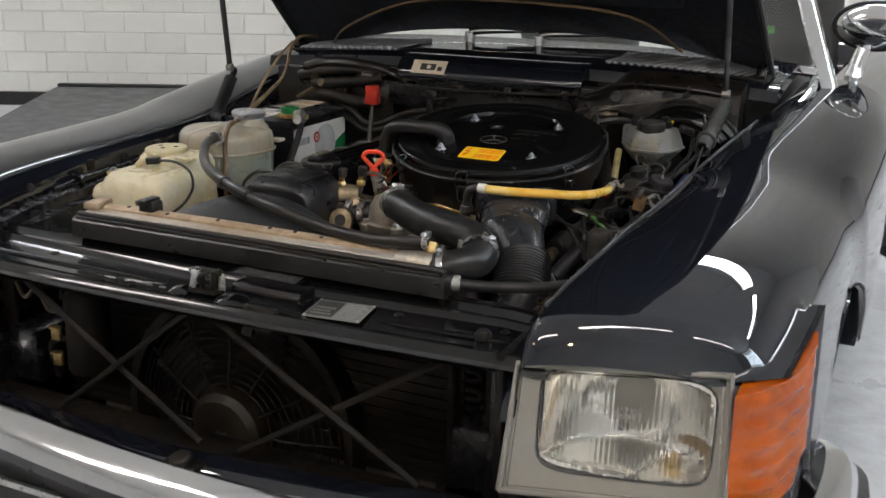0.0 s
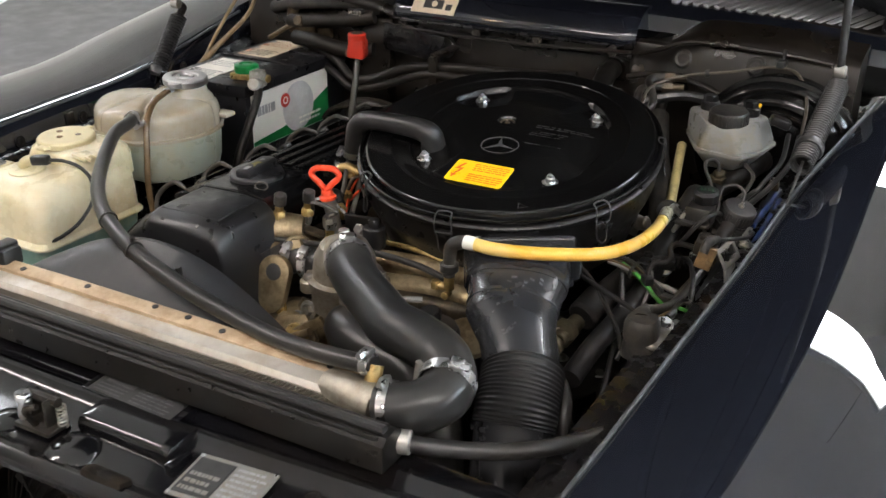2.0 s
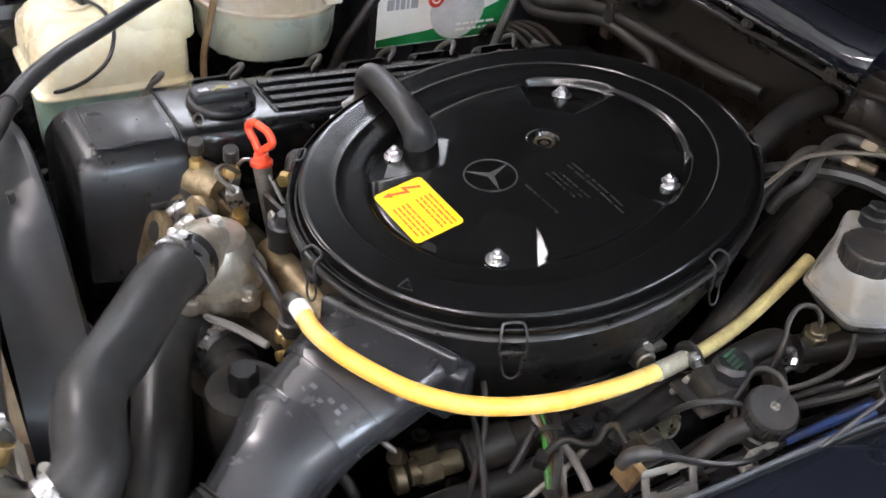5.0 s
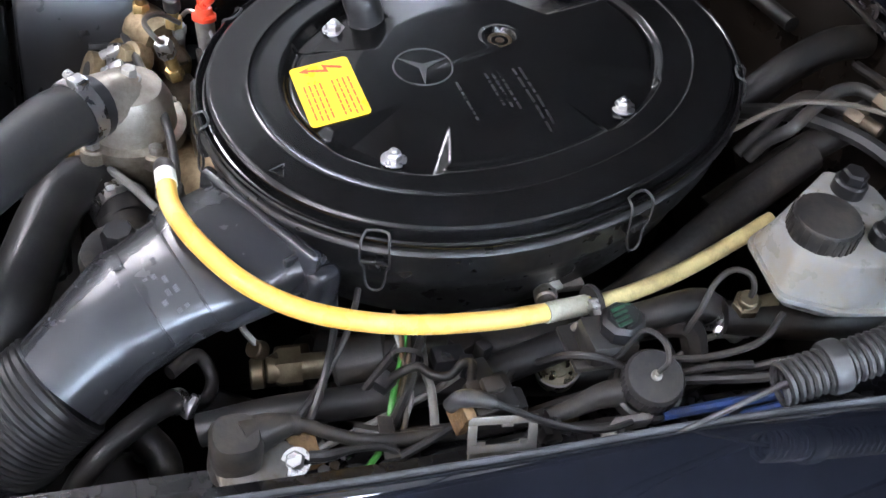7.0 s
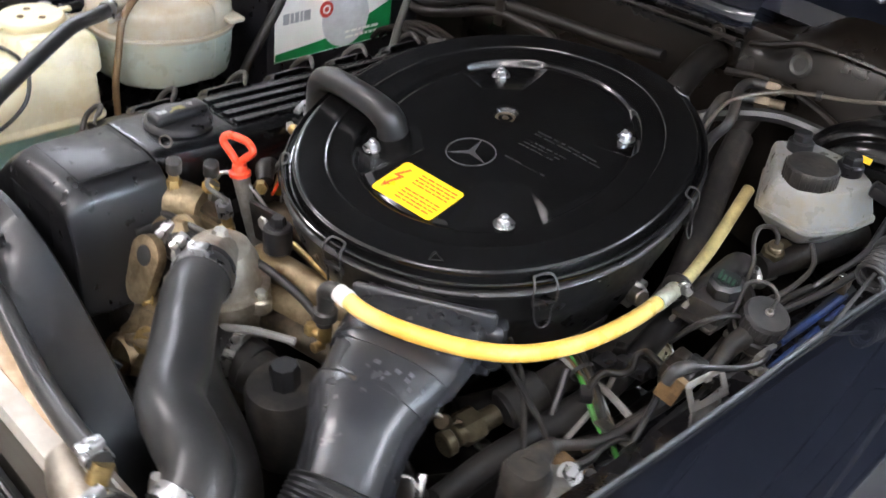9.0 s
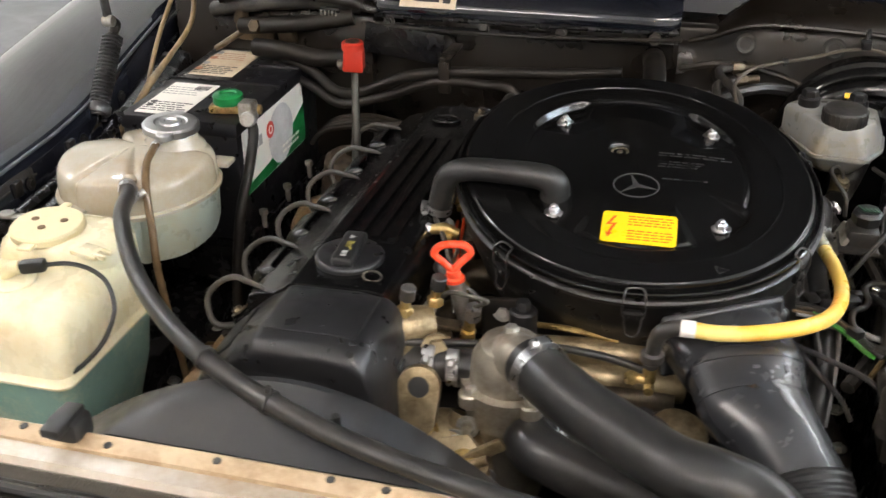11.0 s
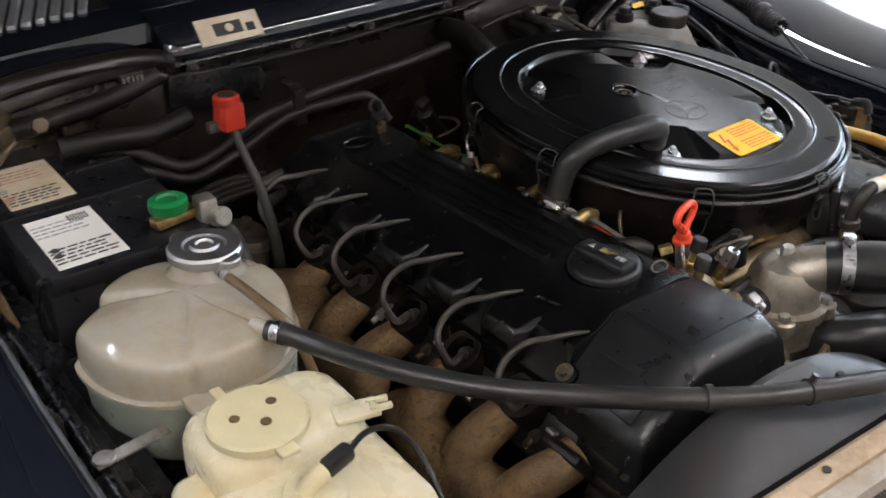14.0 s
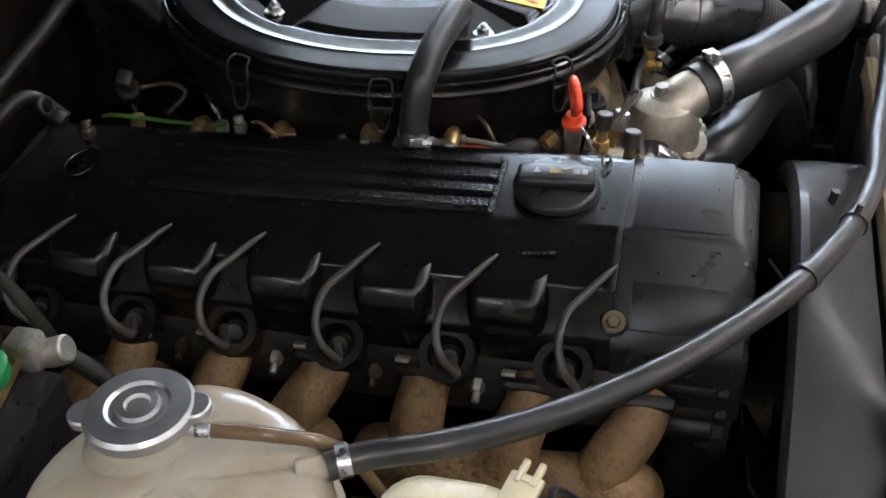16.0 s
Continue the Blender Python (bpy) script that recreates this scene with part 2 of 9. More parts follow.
WIREBLUE = mat("blue_tape", (0.018, 0.045, 0.16), 0.45, dirt=(0.03, 0.035, 0.05), dirt_amount=0.45, dirt_scale=40)
WIREGREY = mat("grey_wire", (0.3, 0.3, 0.29), 0.5, dirt=(0.12, 0.11, 0.09))
BATTERY = mat("battery_case", (0.009, 0.009, 0.011), 0.32, dirt=(0.016, 0.015, 0.014), dirt_amount=0.35)
PAPER = mat("paper_label", (0.78, 0.76, 0.7), 0.5, 0, 0.04, 10)
PAPERTAN = mat("stained_label", (0.66, 0.57, 0.43), 0.5, 0, 0.08, 10, dirt=(0.5, 0.38, 0.24), dirt_amount=0.4)
STICKER = mat("yellow_sticker", (0.92, 0.56, 0.015), 0.3, 0, 0.03, 10)
# Black of the print, and of the shade in holes that are not cut.
INKHOLE = mat("ink_and_hole_black", (0.03, 0.03, 0.03), 0.5)
INKRED = mat("red_ink", (0.75, 0.08, 0.02), 0.4)
INKGREY = mat("grey_print", (0.3, 0.3, 0.3), 0.5)
INKTAN = mat("faded_red_print", (0.42, 0.2, 0.12), 0.5)
INKPALE = mat("pale_grey_print", (0.5, 0.5, 0.5), 0.4)
INKDIM = mat("dim_grey_print", (0.07, 0.07, 0.072), 0.4)
INKYEL = mat("yellow_print", (0.17, 0.14, 0.03), 0.5)
EMBLEM = mat("worn_emblem", (0.1, 0.1, 0.1), 0.3, 0.5)
INKFAINT = mat("raised_lettering", (0.02, 0.02, 0.02), 0.3)
CAPMET = mat("pressed_cap_metal", (0.5, 0.5, 0.5), 0.4, 1.0, 0.06, 40)
GREENOLD = mat("worn_green", (0.02, 0.09, 0.045), 0.5, dirt=(0.03, 0.03, 0.03), dirt_amount=0.5, dirt_scale=60)
PLATE = mat("metal_plate", (0.27, 0.265, 0.25), 0.48, 0.6, 0.2, 60, dirt=(0.2, 0.17, 0.12), dirt_amount=0.4, dirt_scale=60)
GLASS = mat("clear_lens", (0.95, 0.95, 0.93), 0.03, trans=1.0, ior=1.45, var=0.0, rvar=0.0)
REFLECT = mat("headlamp_reflector", (0.95, 0.93, 0.88), 0.07, 1.0, 0.03, 10)
LAMPGREY = mat("lamp_surround", (0.29, 0.275, 0.24), 0.3, 0.3, 0.04, 20, rvar=0.02)
AMBER = mat("amber_lens", (0.4, 0.072, 0.001), 0.16, 0, 0.3, 9, coat=0.15, rvar=0.03, dirt=(0.27, 0.042, 0.001), dirt_amount=0.4, dirt_scale=16)
WIND = mat("window_glass", (0.95, 0.98, 0.97), 0.02, trans=1.0, var=0.0, rvar=0.0)
TYRE = mat("tyre", (0.02, 0.02, 0.02), 0.7, bump=0.2)
PLATEDARK = mat("dark_plate", (0.015, 0.02, 0.016), 0.4)
BRICKW = mat("white_painted_block", (0.74, 0.72, 0.66), 0.62, 0, 0.05, 3, bump=0.5, bump_scale=40, rand=0.03)
MORTAR = mat("white_painted_joint", (0.66, 0.64, 0.59), 0.8, 0, 0.06, 6)
WALLW = mat("grey_wall", (0.66, 0.65, 0.63), 0.75, 0, 0.04, 2, bump=0.1, bump_scale=30)
SKIRT = mat("black_skirting", (0.02, 0.02, 0.02), 0.5)
FLOORM = mat("grey_floor_coating", (0.72, 0.73, 0.74), 0.3, 0, 0.06, 1.5, dirt=(0.47, 0.475, 0.48), dirt_amount=0.35, dirt_scale=2.5, rvar=0.08)
RAMPM = mat("dark_grey_ramp", (0.12, 0.12, 0.12), 0.6, 0, 0.1, 3, bump=0.1)
CEIL = mat("ceiling_white", (0.78, 0.77, 0.75), 0.85, 0, 0.05, 2)
LAMPC = mat("lamp_tube_cool", (0.9, 0.94, 1.0), 0.5, emit=82.0, var=0.0)
LAMPN = mat("lamp_tube_white", (1.0, 0.93, 0.9), 0.5, emit=82.0, var=0.0)
LAMPW = mat("lamp_warm", (1.0, 0.66, 0.36), 0.5, emit=260.0, var=0.0)
DAYLIGHT = mat("overcast_sky", (0.8, 0.89, 1.0), 0.9, emit=20.0, var=0.0)
LAMPBODY = mat("lamp_body", (0.7, 0.7, 0.7), 0.4)


# ---------------------------------------------------------------- builders
def thing(name, at=(0, 0, 0), label="", category="", group="", kind=""):
    e = new(name)
    e.empty_display_size = 0.03
    e.location = at
    return tagged(e, label, category, group, kind)


def part(name, bm, material, parent=None, label="", smooth=True, sharp=38):
    if smooth:
        for f in bm.faces:
            f.smooth = True
        cut = math.cos(radians(sharp))
        bm.normal_update()
        for e in bm.edges:
            if len(e.link_faces) == 2 and e.link_faces[0].normal.dot(e.link_faces[1].normal) < cut:
                e.smooth = False
    me = bpy.data.meshes.new(name)
    bm.to_mesh(me)
    bm.free()
    for m in material if isinstance(material, (list, tuple)) else (material,):
        me.materials.append(m)
    ob = new(name, me)
    if parent:
        ob.parent = parent
        if parent.type == "EMPTY":
            ob.matrix_parent_inverse = Matrix.Translation(parent.location).inverted()
    return tagged(ob, label)


def join(*bms):
    out = bms[0]
    for b in bms[1:]:
        me = bpy.data.meshes.new("tmp")
        b.to_mesh(me)
        out.from_mesh(me)
        bpy.data.meshes.remove(me)
        b.free()
    return out


def moved(bm, m):
    bm.transform(m)
    return bm


def rbox(size, at=(0, 0, 0), bevel=0.003, turn=(0, 0, 0), taper=1.0, seg=2):
    """A box with rounded edges; taper scales its top."""
    bm = bmesh.new()
    bmesh.ops.create_cube(bm, size=1)
    for v in bm.verts:
        k = taper if v.co.z > 0 else 1
        v.co = Vector((v.co.x * size[0] * k, v.co.y * size[1] * k, v.co.z * size[2]))
    if bevel:
        bmesh.ops.bevel(bm, geom=bm.edges[:] + bm.verts[:], offset=min(bevel, min(size) * 0.45), segments=seg, affect="EDGES", profile=0.5)
    bm.transform(pose(*at, *turn))
    return bm


def prism(outline, z0, z1, m=None, bevel=0.0, seg=2):
    """A plate from an outline in x, y, between two heights."""
    bm = bmesh.new()
    low = [bm.verts.new((x, y, z0)) for x, y in outline]
    high = [bm.verts.new((x, y, z1)) for x, y in outline]
    bm.faces.new(low[::-1])
    bm.faces.new(high)
    k = len(outline)
    for i in range(k):
        bm.faces.new((low[i], low[(i + 1) % k], high[(i + 1) % k], high[i]))
    bmesh.ops.recalc_face_normals(bm, faces=bm.faces[:])
    if bevel:
        bmesh.ops.bevel(bm, geom=bm.edges[:], offset=bevel, segments=seg, affect="EDGES", profile=0.5)
    if m:
        bm.transform(m)
    return bm


def loft(rings, closed=True, caps=True):
    """A skin over rings of points, all of one length."""
    bm = bmesh.new()
    vs = [[bm.verts.new(p) for p in r] for r in rings]
    k = len(rings[0])
    for a, b in zip(vs, vs[1:]):
        for i in range(k if closed else k - 1):
            bm.faces.new((a[i], a[(i + 1) % k], b[(i + 1) % k], b[i]))
    if caps and closed:
        bm.faces.new(vs[0][::-1])
        bm.faces.new(vs[-1])
    bmesh.ops.recalc_face_normals(bm, faces=bm.faces[:])
    return bm


def spline(points, steps=8):
    """A smooth line through points."""
    p = [Vector(q) for q in points]
    if len(p) == 2:
        return [p[0].lerp(p[1], i / 2) for i in range(3)]
    p = [2 * p[0] - p[1]] + p + [2 * p[-1] - p[-2]]
    out = []
    for a, b, c, d in zip(p, p[1:], p[2:], p[3:]):
        for i in range(steps):
            t = i / steps
            out.append(0.5 * (2 * b + (c - a) * t + (2 * a - 5 * b + 4 * c - d) * t * t + (3 * b - a - 3 * c + d) * t ** 3))
    return out + [p[-2]]


def tube(points, radius, sides=12, steps=8, ribs=0.0, pitch=0.006, straight=False, flat=1.0):
    """A hose or wire through points. radius: one, or one a point; ribs: depth of rings at that pitch."""
    line = [Vector(q) for q in points] if straight else spline(points, steps)
    n = len(line)
    if isinstance(radius, (int, float)):
        rad = [radius] * n
    else:
        rad = [float(np.interp(i / (n - 1) * (len(radius) - 1), range(len(radius)), radius)) for i in range(n)]
    if ribs:
        dist = np.cumsum([0] + [(b - a).length for a, b in zip(line, line[1:])])
        count = max(8, int(dist[-1] / pitch * 4))
        at = np.linspace(0, dist[-1], count)
        line = [Vector([float(np.interp(s, dist, [v[i] for v in line])) for i in range(3)]) for s in at]
        rad = [float(np.interp(s, dist, rad)) + ribs * (0.5 - 0.5 * math.cos(2 * math.pi * s / pitch)) for s in at]
        n = count
    rings, up = [], None
    for i, c in enumerate(line):
        d = (line[min(i + 1, n - 1)] - line[max(i - 1, 0)]).normalized()
        if up is None:
            up = d.orthogonal().normalized()
        up = (up - d * up.dot(d)).normalized()
        side = d.cross(up)
        rings.append([c + rad[i] * (math.cos(2 * math.pi * k / sides) * up + flat * math.sin(2 * math.pi * k / sides) * side) for k in range(sides)])
    return loft(rings)


def lathe(profile, at=(0, 0, 0), axis=(0, 0, 1), sides=32):
    """A turned body: (radius, height) pairs round an axis."""
    m = Matrix.Translation(at) @ Vector(axis).normalized().to_track_quat("Z", "Y").to_matrix().to_4x4()
    bm = bmesh.new()
    rings = []
    for r, z in profile:
        if r < 1e-6:
            rings.append([bm.verts.new((0, 0, z))])
        else:
            rings.append([bm.verts.new((r * math.cos(2 * math.pi * k / sides), r * math.sin(2 * math.pi * k / sides), z)) for k in range(sides)])
    for a, b in zip(rings, rings[1:]):
        for i in range(sides):
            q = [a[i % len(a)], a[(i + 1) % len(a)], b[(i + 1) % len(b)], b[i % len(b)]]
            q = list(dict.fromkeys(q))
            if len(q) > 2:
                bm.faces.new(q)
    bmesh.ops.recalc_face_normals(bm, faces=bm.faces[:])
    bm.transform(m)
    return bm


def disc(r, h, at, axis=(0, 0, 1), sides=24, edge=0.15):
    e = min(r, h) * edge
    return lathe([(0, 0), (r - e, 0), (r, e), (r, h - e), (r - e, h), (0, h)], at, axis, sides)


def hexhead(r, h, at, axis=(0, 0, 1)):
    return lathe([(0, 0), (r, 0), (r, h * 0.8), (r * 0.82, h), (0, h)], at, axis, 6)


def bolt(at, axis=(0, 0, 1), r=0.006, h=0.005, washer=True, parent=None, name="bolt", material=None):
    bm = hexhead(r, h, at, axis)
    if washer:
        bm = join(bm, disc(r * 1.55, 0.0016, at, axis, 20))
    return part(name, bm, material or ZINC, parent)


def clamp(at, axis, r, width=0.011, parent=None, screw=(0, 0, 1), name="hose_clamp"):
    """A worm-drive band with its screw housing."""
    a = Vector(axis).normalized()
    at = Vector(at)
    band = lathe([(r, -width / 2), (r + 0.0012, -width / 2), (r + 0.0012, width / 2), (r, width / 2), (r, -width / 2)], at, a, 28)
    s = Vector(screw)
    s = (s - a * s.dot(a)).normalized()
    t = a.cross(s)
    rot = Matrix((t, a, s)).transposed().to_4x4()
    box = moved(rbox((0.014, width * 1.05, 0.008), (0, 0, 0), 0.002), Matrix.Translation(at + s * (r + 0.004)) @ rot)
    head = hexhead(0.0045, 0.008, at + s * (r + 0.005) + t * 0.006, t)
    slots = [moved(rbox((0.0012, width * 0.6, 0.0012), (0, 0, 0), 0), Matrix.Translation(at + (r + 0.001) * (math.cos(q) * s + math.sin(q) * t)) @ rot) for q in (0.6, 0.75, 0.9, 1.05, 1.2)]
    return part(name, join(band, box, head, *slots), STEEL, parent, "bright steel worm-drive hose clamp")


def bars(parent, m, rows, width, pitch, height, material, name="print", fill=0.8, seed=1):
    """Lines of writing that cannot be read, as flat bars on the plane of m."""
    rnd = random.Random(seed)
    bms = []
    for r in range(rows):
        x = -width / 2
        while x < width / 2 * (2 * fill - 1):
            w = rnd.uniform(0.06, 0.2) * width
            w = min(w, width / 2 - x)
            b = rbox((w, height, 0.0004), (x + w / 2, (rows / 2 - r - 0.5) * pitch, 0), 0)
            bms.append(moved(b, m))
            x += w + 0.035 * width
    return part(name, join(*bms), material, parent, smooth=False)


def soften(bm, angle=30, offset=0.004, seg=2):
    """Round the edges that are sharper than an angle."""
    bm.normal_update()
    cut = math.cos(radians(angle))
    es = [e for e in bm.edges if len(e.link_faces) == 2 and e.link_faces[0].normal.dot(e.link_faces[1].normal) < cut]
    bmesh.ops.bevel(bm, geom=es, offset=offset, segments=seg, affect="EDGES", profile=0.5, clamp_overlap=True)
    return bm


def eased(y, xs, zs, reach=0.08):
    """A value between fixed stations, with the corners eased away."""
    w = min(reach, max(0.0, (y - xs[0]) * 0.4), max(0.0, (xs[-1] - y) * 0.4))
    return float(np.mean([np.interp(y + w * k / 6, xs, zs) for k in range(-6, 7)]))


def smooth(a, b, x):
    t = min(1, max(0, (x - a) / (b - a)))
    return t * t * (3 - 2 * t)


def frame_at(o, x, up):
    """A frame with its x along x and its z along up."""
    z = Vector(up).normalized()
    x = (Vector(x) - z * Vector(x).dot(z)).normalized()
    m = Matrix((x, z.cross(x), z)).transposed().to_4x4()
    return Matrix.Translation(o) @ m


# ---------------------------------------------------------------- room
def room():
    def slab(name, size, at, material, label, bevel=0.0):
        ob = part(name, moved(rbox(size, at, bevel), ROOM), material, smooth=False)
        return tagged(ob, label, name.split("_")[0], kind="structure")

    slab("floor", (22, 22, 0.2), (0, 0, -0.1), FLOORM, "smooth light grey coated workshop floor")
    slab("ceiling", (22, 22, 0.2), (0, 0, 5.3), CEIL, "plain off-white hall ceiling")
    slab("wall_north", (22, 0.3, 5.2), (0, 6.99, 2.6), MORTAR, "white painted block wall with flush joints")
    slab("wall_south", (22, 0.3, 5.2), (0, -8.0, 2.6), WALLW, "plain grey painted hall wall")
    pieces = [rbox(size, at, 0) for size, at in (((0.3, 15, 2.6), (8.0, -0.5, 1.3)), ((0.3, 15, 0.2), (8.0, -0.5, 5.1)), ((0.3, 3, 2.4), (8.0, -6.5, 3.8)), ((0.3, 6.8, 2.4), (8.0, 3.6, 3.8)))]
    tagged(part("wall_east", moved(join(*pieces), ROOM), WALLW, smooth=False), "grey painted hall wall with a high window band", "wall", kind="structure")
    bars_ = [rbox((0.08, 5.2, 0.07), (8.0, -2.4, z), 0.006) for z in (2.635, 4.965)] + [rbox((0.08, 0.06, 2.26), (8.0, y, 3.8), 0.006) for y in (-4.97, -3.7, -2.4, -1.1, 0.17)]
    win = tagged(part("window_1", moved(join(*bars_), ROOM), LAMPBODY, smooth=False), "high window band with a pale metal frame", "window", kind="structure")
    for y in (-4.335, -3.05, -1.75, -0.465):
        pane = part("pane", moved(rbox((0.008, 1.2, 2.24), (8.0, y, 3.8), 0), ROOM), WIND, win, smooth=False)
        pane.visible_shadow = False
    tagged(part("backdrop", moved(rbox((0.05, 18, 9), (9.6, 0, 4.6), 0), ROOM), DAYLIGHT, smooth=False), "pale overcast daylight outside the high window", "backdrop", kind="structure")
    slab("wall_west", (0.3, 15, 5.2), (-10.0, -0.5, 2.6), WALLW, "plain grey painted hall wall")
    sk = slab("baseboard", (22, 0.02, 0.1), (0, 6.82, 0.05), SKIRT, "black skirting along the foot of the wall")
    ramp = prism([(0, 0), (2.9, 0), (2.9, 0.012), (0.06, 0.155), (0, 0.155)], 0, 3.6)
    ramp.transform(ROOM @ pose(-2.4, 6.79, 0) @ Matrix(((0, 0, 1, 0), (-1, 0, 0, 0), (0, 1, 0, 0), (0, 0, 0, 1))))
    r = thing("vehicle_ramp", ROOM @ Vector((-1.5, 5.5, 0)), "dark grey sloping ramp standing against the white wall", "ramp")
    part("ramp_body", ramp, RAMPM, r, smooth=False)
    part("edge_strip", moved(rbox((3.6, 0.07, 0.025), (-0.6, 6.765, 0.163), 0.004), ROOM), SKIRT, r, "black top edge strip")


def blocks():
    """Painted blocks of the wall that the open side of the bay looks at."""
    wall = bpy.data.objects["wall_north"]
    me = None
    for row in range(12):
        for k in range(23):
            x = -6.4 + k * 0.30 + (0.15 if row % 2 else 0)
            m = ROOM @ pose(x, 6.838, 0.175 + row * 0.15)
            if me is None:
                ob = part("block", rbox((0.293, 0.012, 0.143), (0, 0, 0), 0.004, seg=1), BRICKW, smooth=False)
                me = ob.data
            else:
                ob = new("block", me)
            ob.matrix_basis = m
            ob.parent = wall


def ceiling_lights():
    for n, (x, y, turn, warm, wide) in enumerate(((-3.2, 0.6, 0, 1, 0.22), (0.2, 3.4, 0, 0, 0.22), (4.7, 2.3, -60, 0, 0.22), (3.0, 4.4, -52, 0, 0.42), (-3.2, -3.2, 0, 1, 0.22), (0.4, -2.2, 0, 1, 0.22), (3.4, -3.2, 0, 1, 0.22), (-3.4, 4.2, 0, 0, 0.22))):
        m = ROOM @ pose(x, y, 3.75, 0, 0, turn)
        e = thing("ceiling_light", m.translation, "long white fluorescent ceiling fitting, lit", "lamp", "ceiling fittings")
        part("housing", moved(rbox((2.3, wide + 0.08, 0.09), (0, 0, 0.05), 0.01), m), LAMPBODY, e)
        part("diffuser", moved(rbox((2.24, wide, 0.03), (0, 0, -0.012), 0.008), m), LAMPN if warm else LAMPC, e, "glowing white diffuser")
        part("cable", tube([m @ Vector((0.5, 0, 0.09)), m @ Vector((0.5, 0, 1.46))], 0.006), SKIRT, e)
    for x, y in ((-4.4, -2.4), (-1.6, -4.2)):
        m = ROOM @ pose(x, y, 3.1)
        e = thing("spot_lamp", m.translation, "warm white round spot lamp hanging from the ceiling, lit", "lamp", "warm spots")
        part("shade", moved(lathe([(0.03, 0.16), (0.06, 0.14), (0.13, 0.0), (0.125, 0.0), (0.055, 0.13), (0.028, 0.15), (0.03, 0.16)]), m), LAMPBODY, e)
        part("bulb", moved(lathe([(0, -0.0), (0.07, 0.01), (0.1, 0.03), (0.06, 0.06), (0, 0.07)]), m), LAMPW, e, "glowing warm bulb")
        part("cord", tube([m @ Vector((0, 0, 0.15)), m @ Vector((0, 0, 2.1))], 0.005), SKIRT, e)


room()
ceiling_lights()


# ---------------------------------------------------------------- car body
CAR = thing("car", (0, 1.9, 0), "glossy black open roadster with its hood raised", "car")
YS = (0.3, 0.32, 0.37, 0.43, 0.6, 0.9, 1.1, 1.2, 1.3, 1.45, 1.65, 1.9, 2.1)


def edge_z(y):
    return eased(y, YS, (0.79, 0.802, 0.817, 0.829, 0.845, 0.853, 0.862, 0.875, 0.889, 0.908, 0.931, 0.949, 0.955))


def edge_x(y):
    return eased(y, (0.3, 0.5, 0.9, 1.1, 1.45, 1.65, 2.1), (0.555, 0.575, 0.587, 0.587, 0.634, 0.658, 0.68))


def fender(side):
    rings = []
    for y in [0.30, 0.302, 0.306, 0.312, 0.32, 0.33, 0.343] + [0.36 + 0.024 * k for k in range(63)]:
        x0, z0 = edge_x(max(y, 0.31)), edge_z(max(y, 0.312))
        drop = 0.045 * max(0.0, (0.33 - y) / 0.03) ** 2
        wide = float(np.interp(y, (0.3, 0.6, 1.2, 1.86), (0.315, 0.31, 0.302, 0.22)))
        prof = [(-0.03, -0.085), (-0.012, -0.08), (-0.006, -0.012), (0, -0.002)] + [(p.x, p.y) for p in spline(((0.006, 0.002, 0), (0.04, 0.008, 0), (0.10, 0.012, 0), (0.17, 0.008, 0), (0.225, -0.006, 0), (0.262, -0.03, 0), (0.286, -0.068, 0), (0.298, -0.12, 0), (0.305, -0.2, 0), (0.308, -0.3, 0), (0.3, -0.42, 0)), 3)]
        ring = []
        for n, (dx, dz) in enumerate(prof):
            x = x0 + dx * (wide / 0.308 if dx > 0 else 1)
            z = z0 + dz - drop
            back = 0.11 * max(0, (x - 0.56) / 0.32) ** 1.6 * max(0.0, 1 - (y - 0.30) / 0.45) if dx >= 0 else 0
            low = 0.746 + 0.24 * max(0.0, y + back - 0.37) if y < 0.53 else 0.36
            if abs(y - 1.02) < 0.36:
                low = 0.33 + math.sqrt(0.36 ** 2 - (y - 1.02) ** 2)
            if dx > 0.29 or (dx > 0.02 and y < 0.53):
                z = max(z, low)
            ring.append((side * x, y + back, z))
        ring += [(p[0] - side * 0.004, p[1], p[2] - 0.006) for p in ring[::-1]]
        rings.append(ring)
    part("front_fender", loft(rings, caps=False), PAINT, CAR, "glossy black front fender", sharp=65)
    # raised seam flange with its bolts along the gutter
    rail = [[(side * (edge_x(y) - a), y, edge_z(y) - b) for a, b in ((0.012, 0.05), (0.05, 0.058), (0.056, 0.075), (0.078, 0.078), (0.08, 0.12), (0.076, 0.125), (0.05, 0.085), (0.012, 0.06))] for y in np.linspace(0.42, 1.6, 14)]
    part("gutter", loft(rail), BAY, CAR, "black rain gutter beside the engine bay")
    if side < 0:
        ys = np.linspace(0.6, 1.2, 9)
        part("gutter_rail", tube([(-(edge_x(y) - 0.028), y, edge_z(y) - 0.05) for y in ys], [0.004] + [0.009] * 7 + [0.004], 12, 3), BAY, CAR, "rounded black rail along the gutter")
        for y in (0.72, 0.93, 1.06):
            part("rail_clip", rbox((0.008, 0.016, 0.022), (-(edge_x(y) - 0.012), y, edge_z(y) - 0.03), 0.002), GRIME, CAR)
    for y in np.linspace(0.55, 1.5, 8):
        bolt((side * (edge_x(y) - 0.013), y, edge_z(y) - 0.035), (-side, 0, 0.1), 0.006, 0.004, parent=CAR, name="fender_bolt", material=GRIME)


def fender_lip(side):
    line = [(side * (edge_x(y) - 0.003), y, edge_z(y) - 0.002) for y in np.linspace(0.36, 1.45, 12)]
    part("seal_lip", tube(line, 0.0026, 8, 3), GUTTER, CAR, "worn grey rubber lip on the fender edge")


for s in (-1, 1):
    fender(s)
    fender_lip(s)

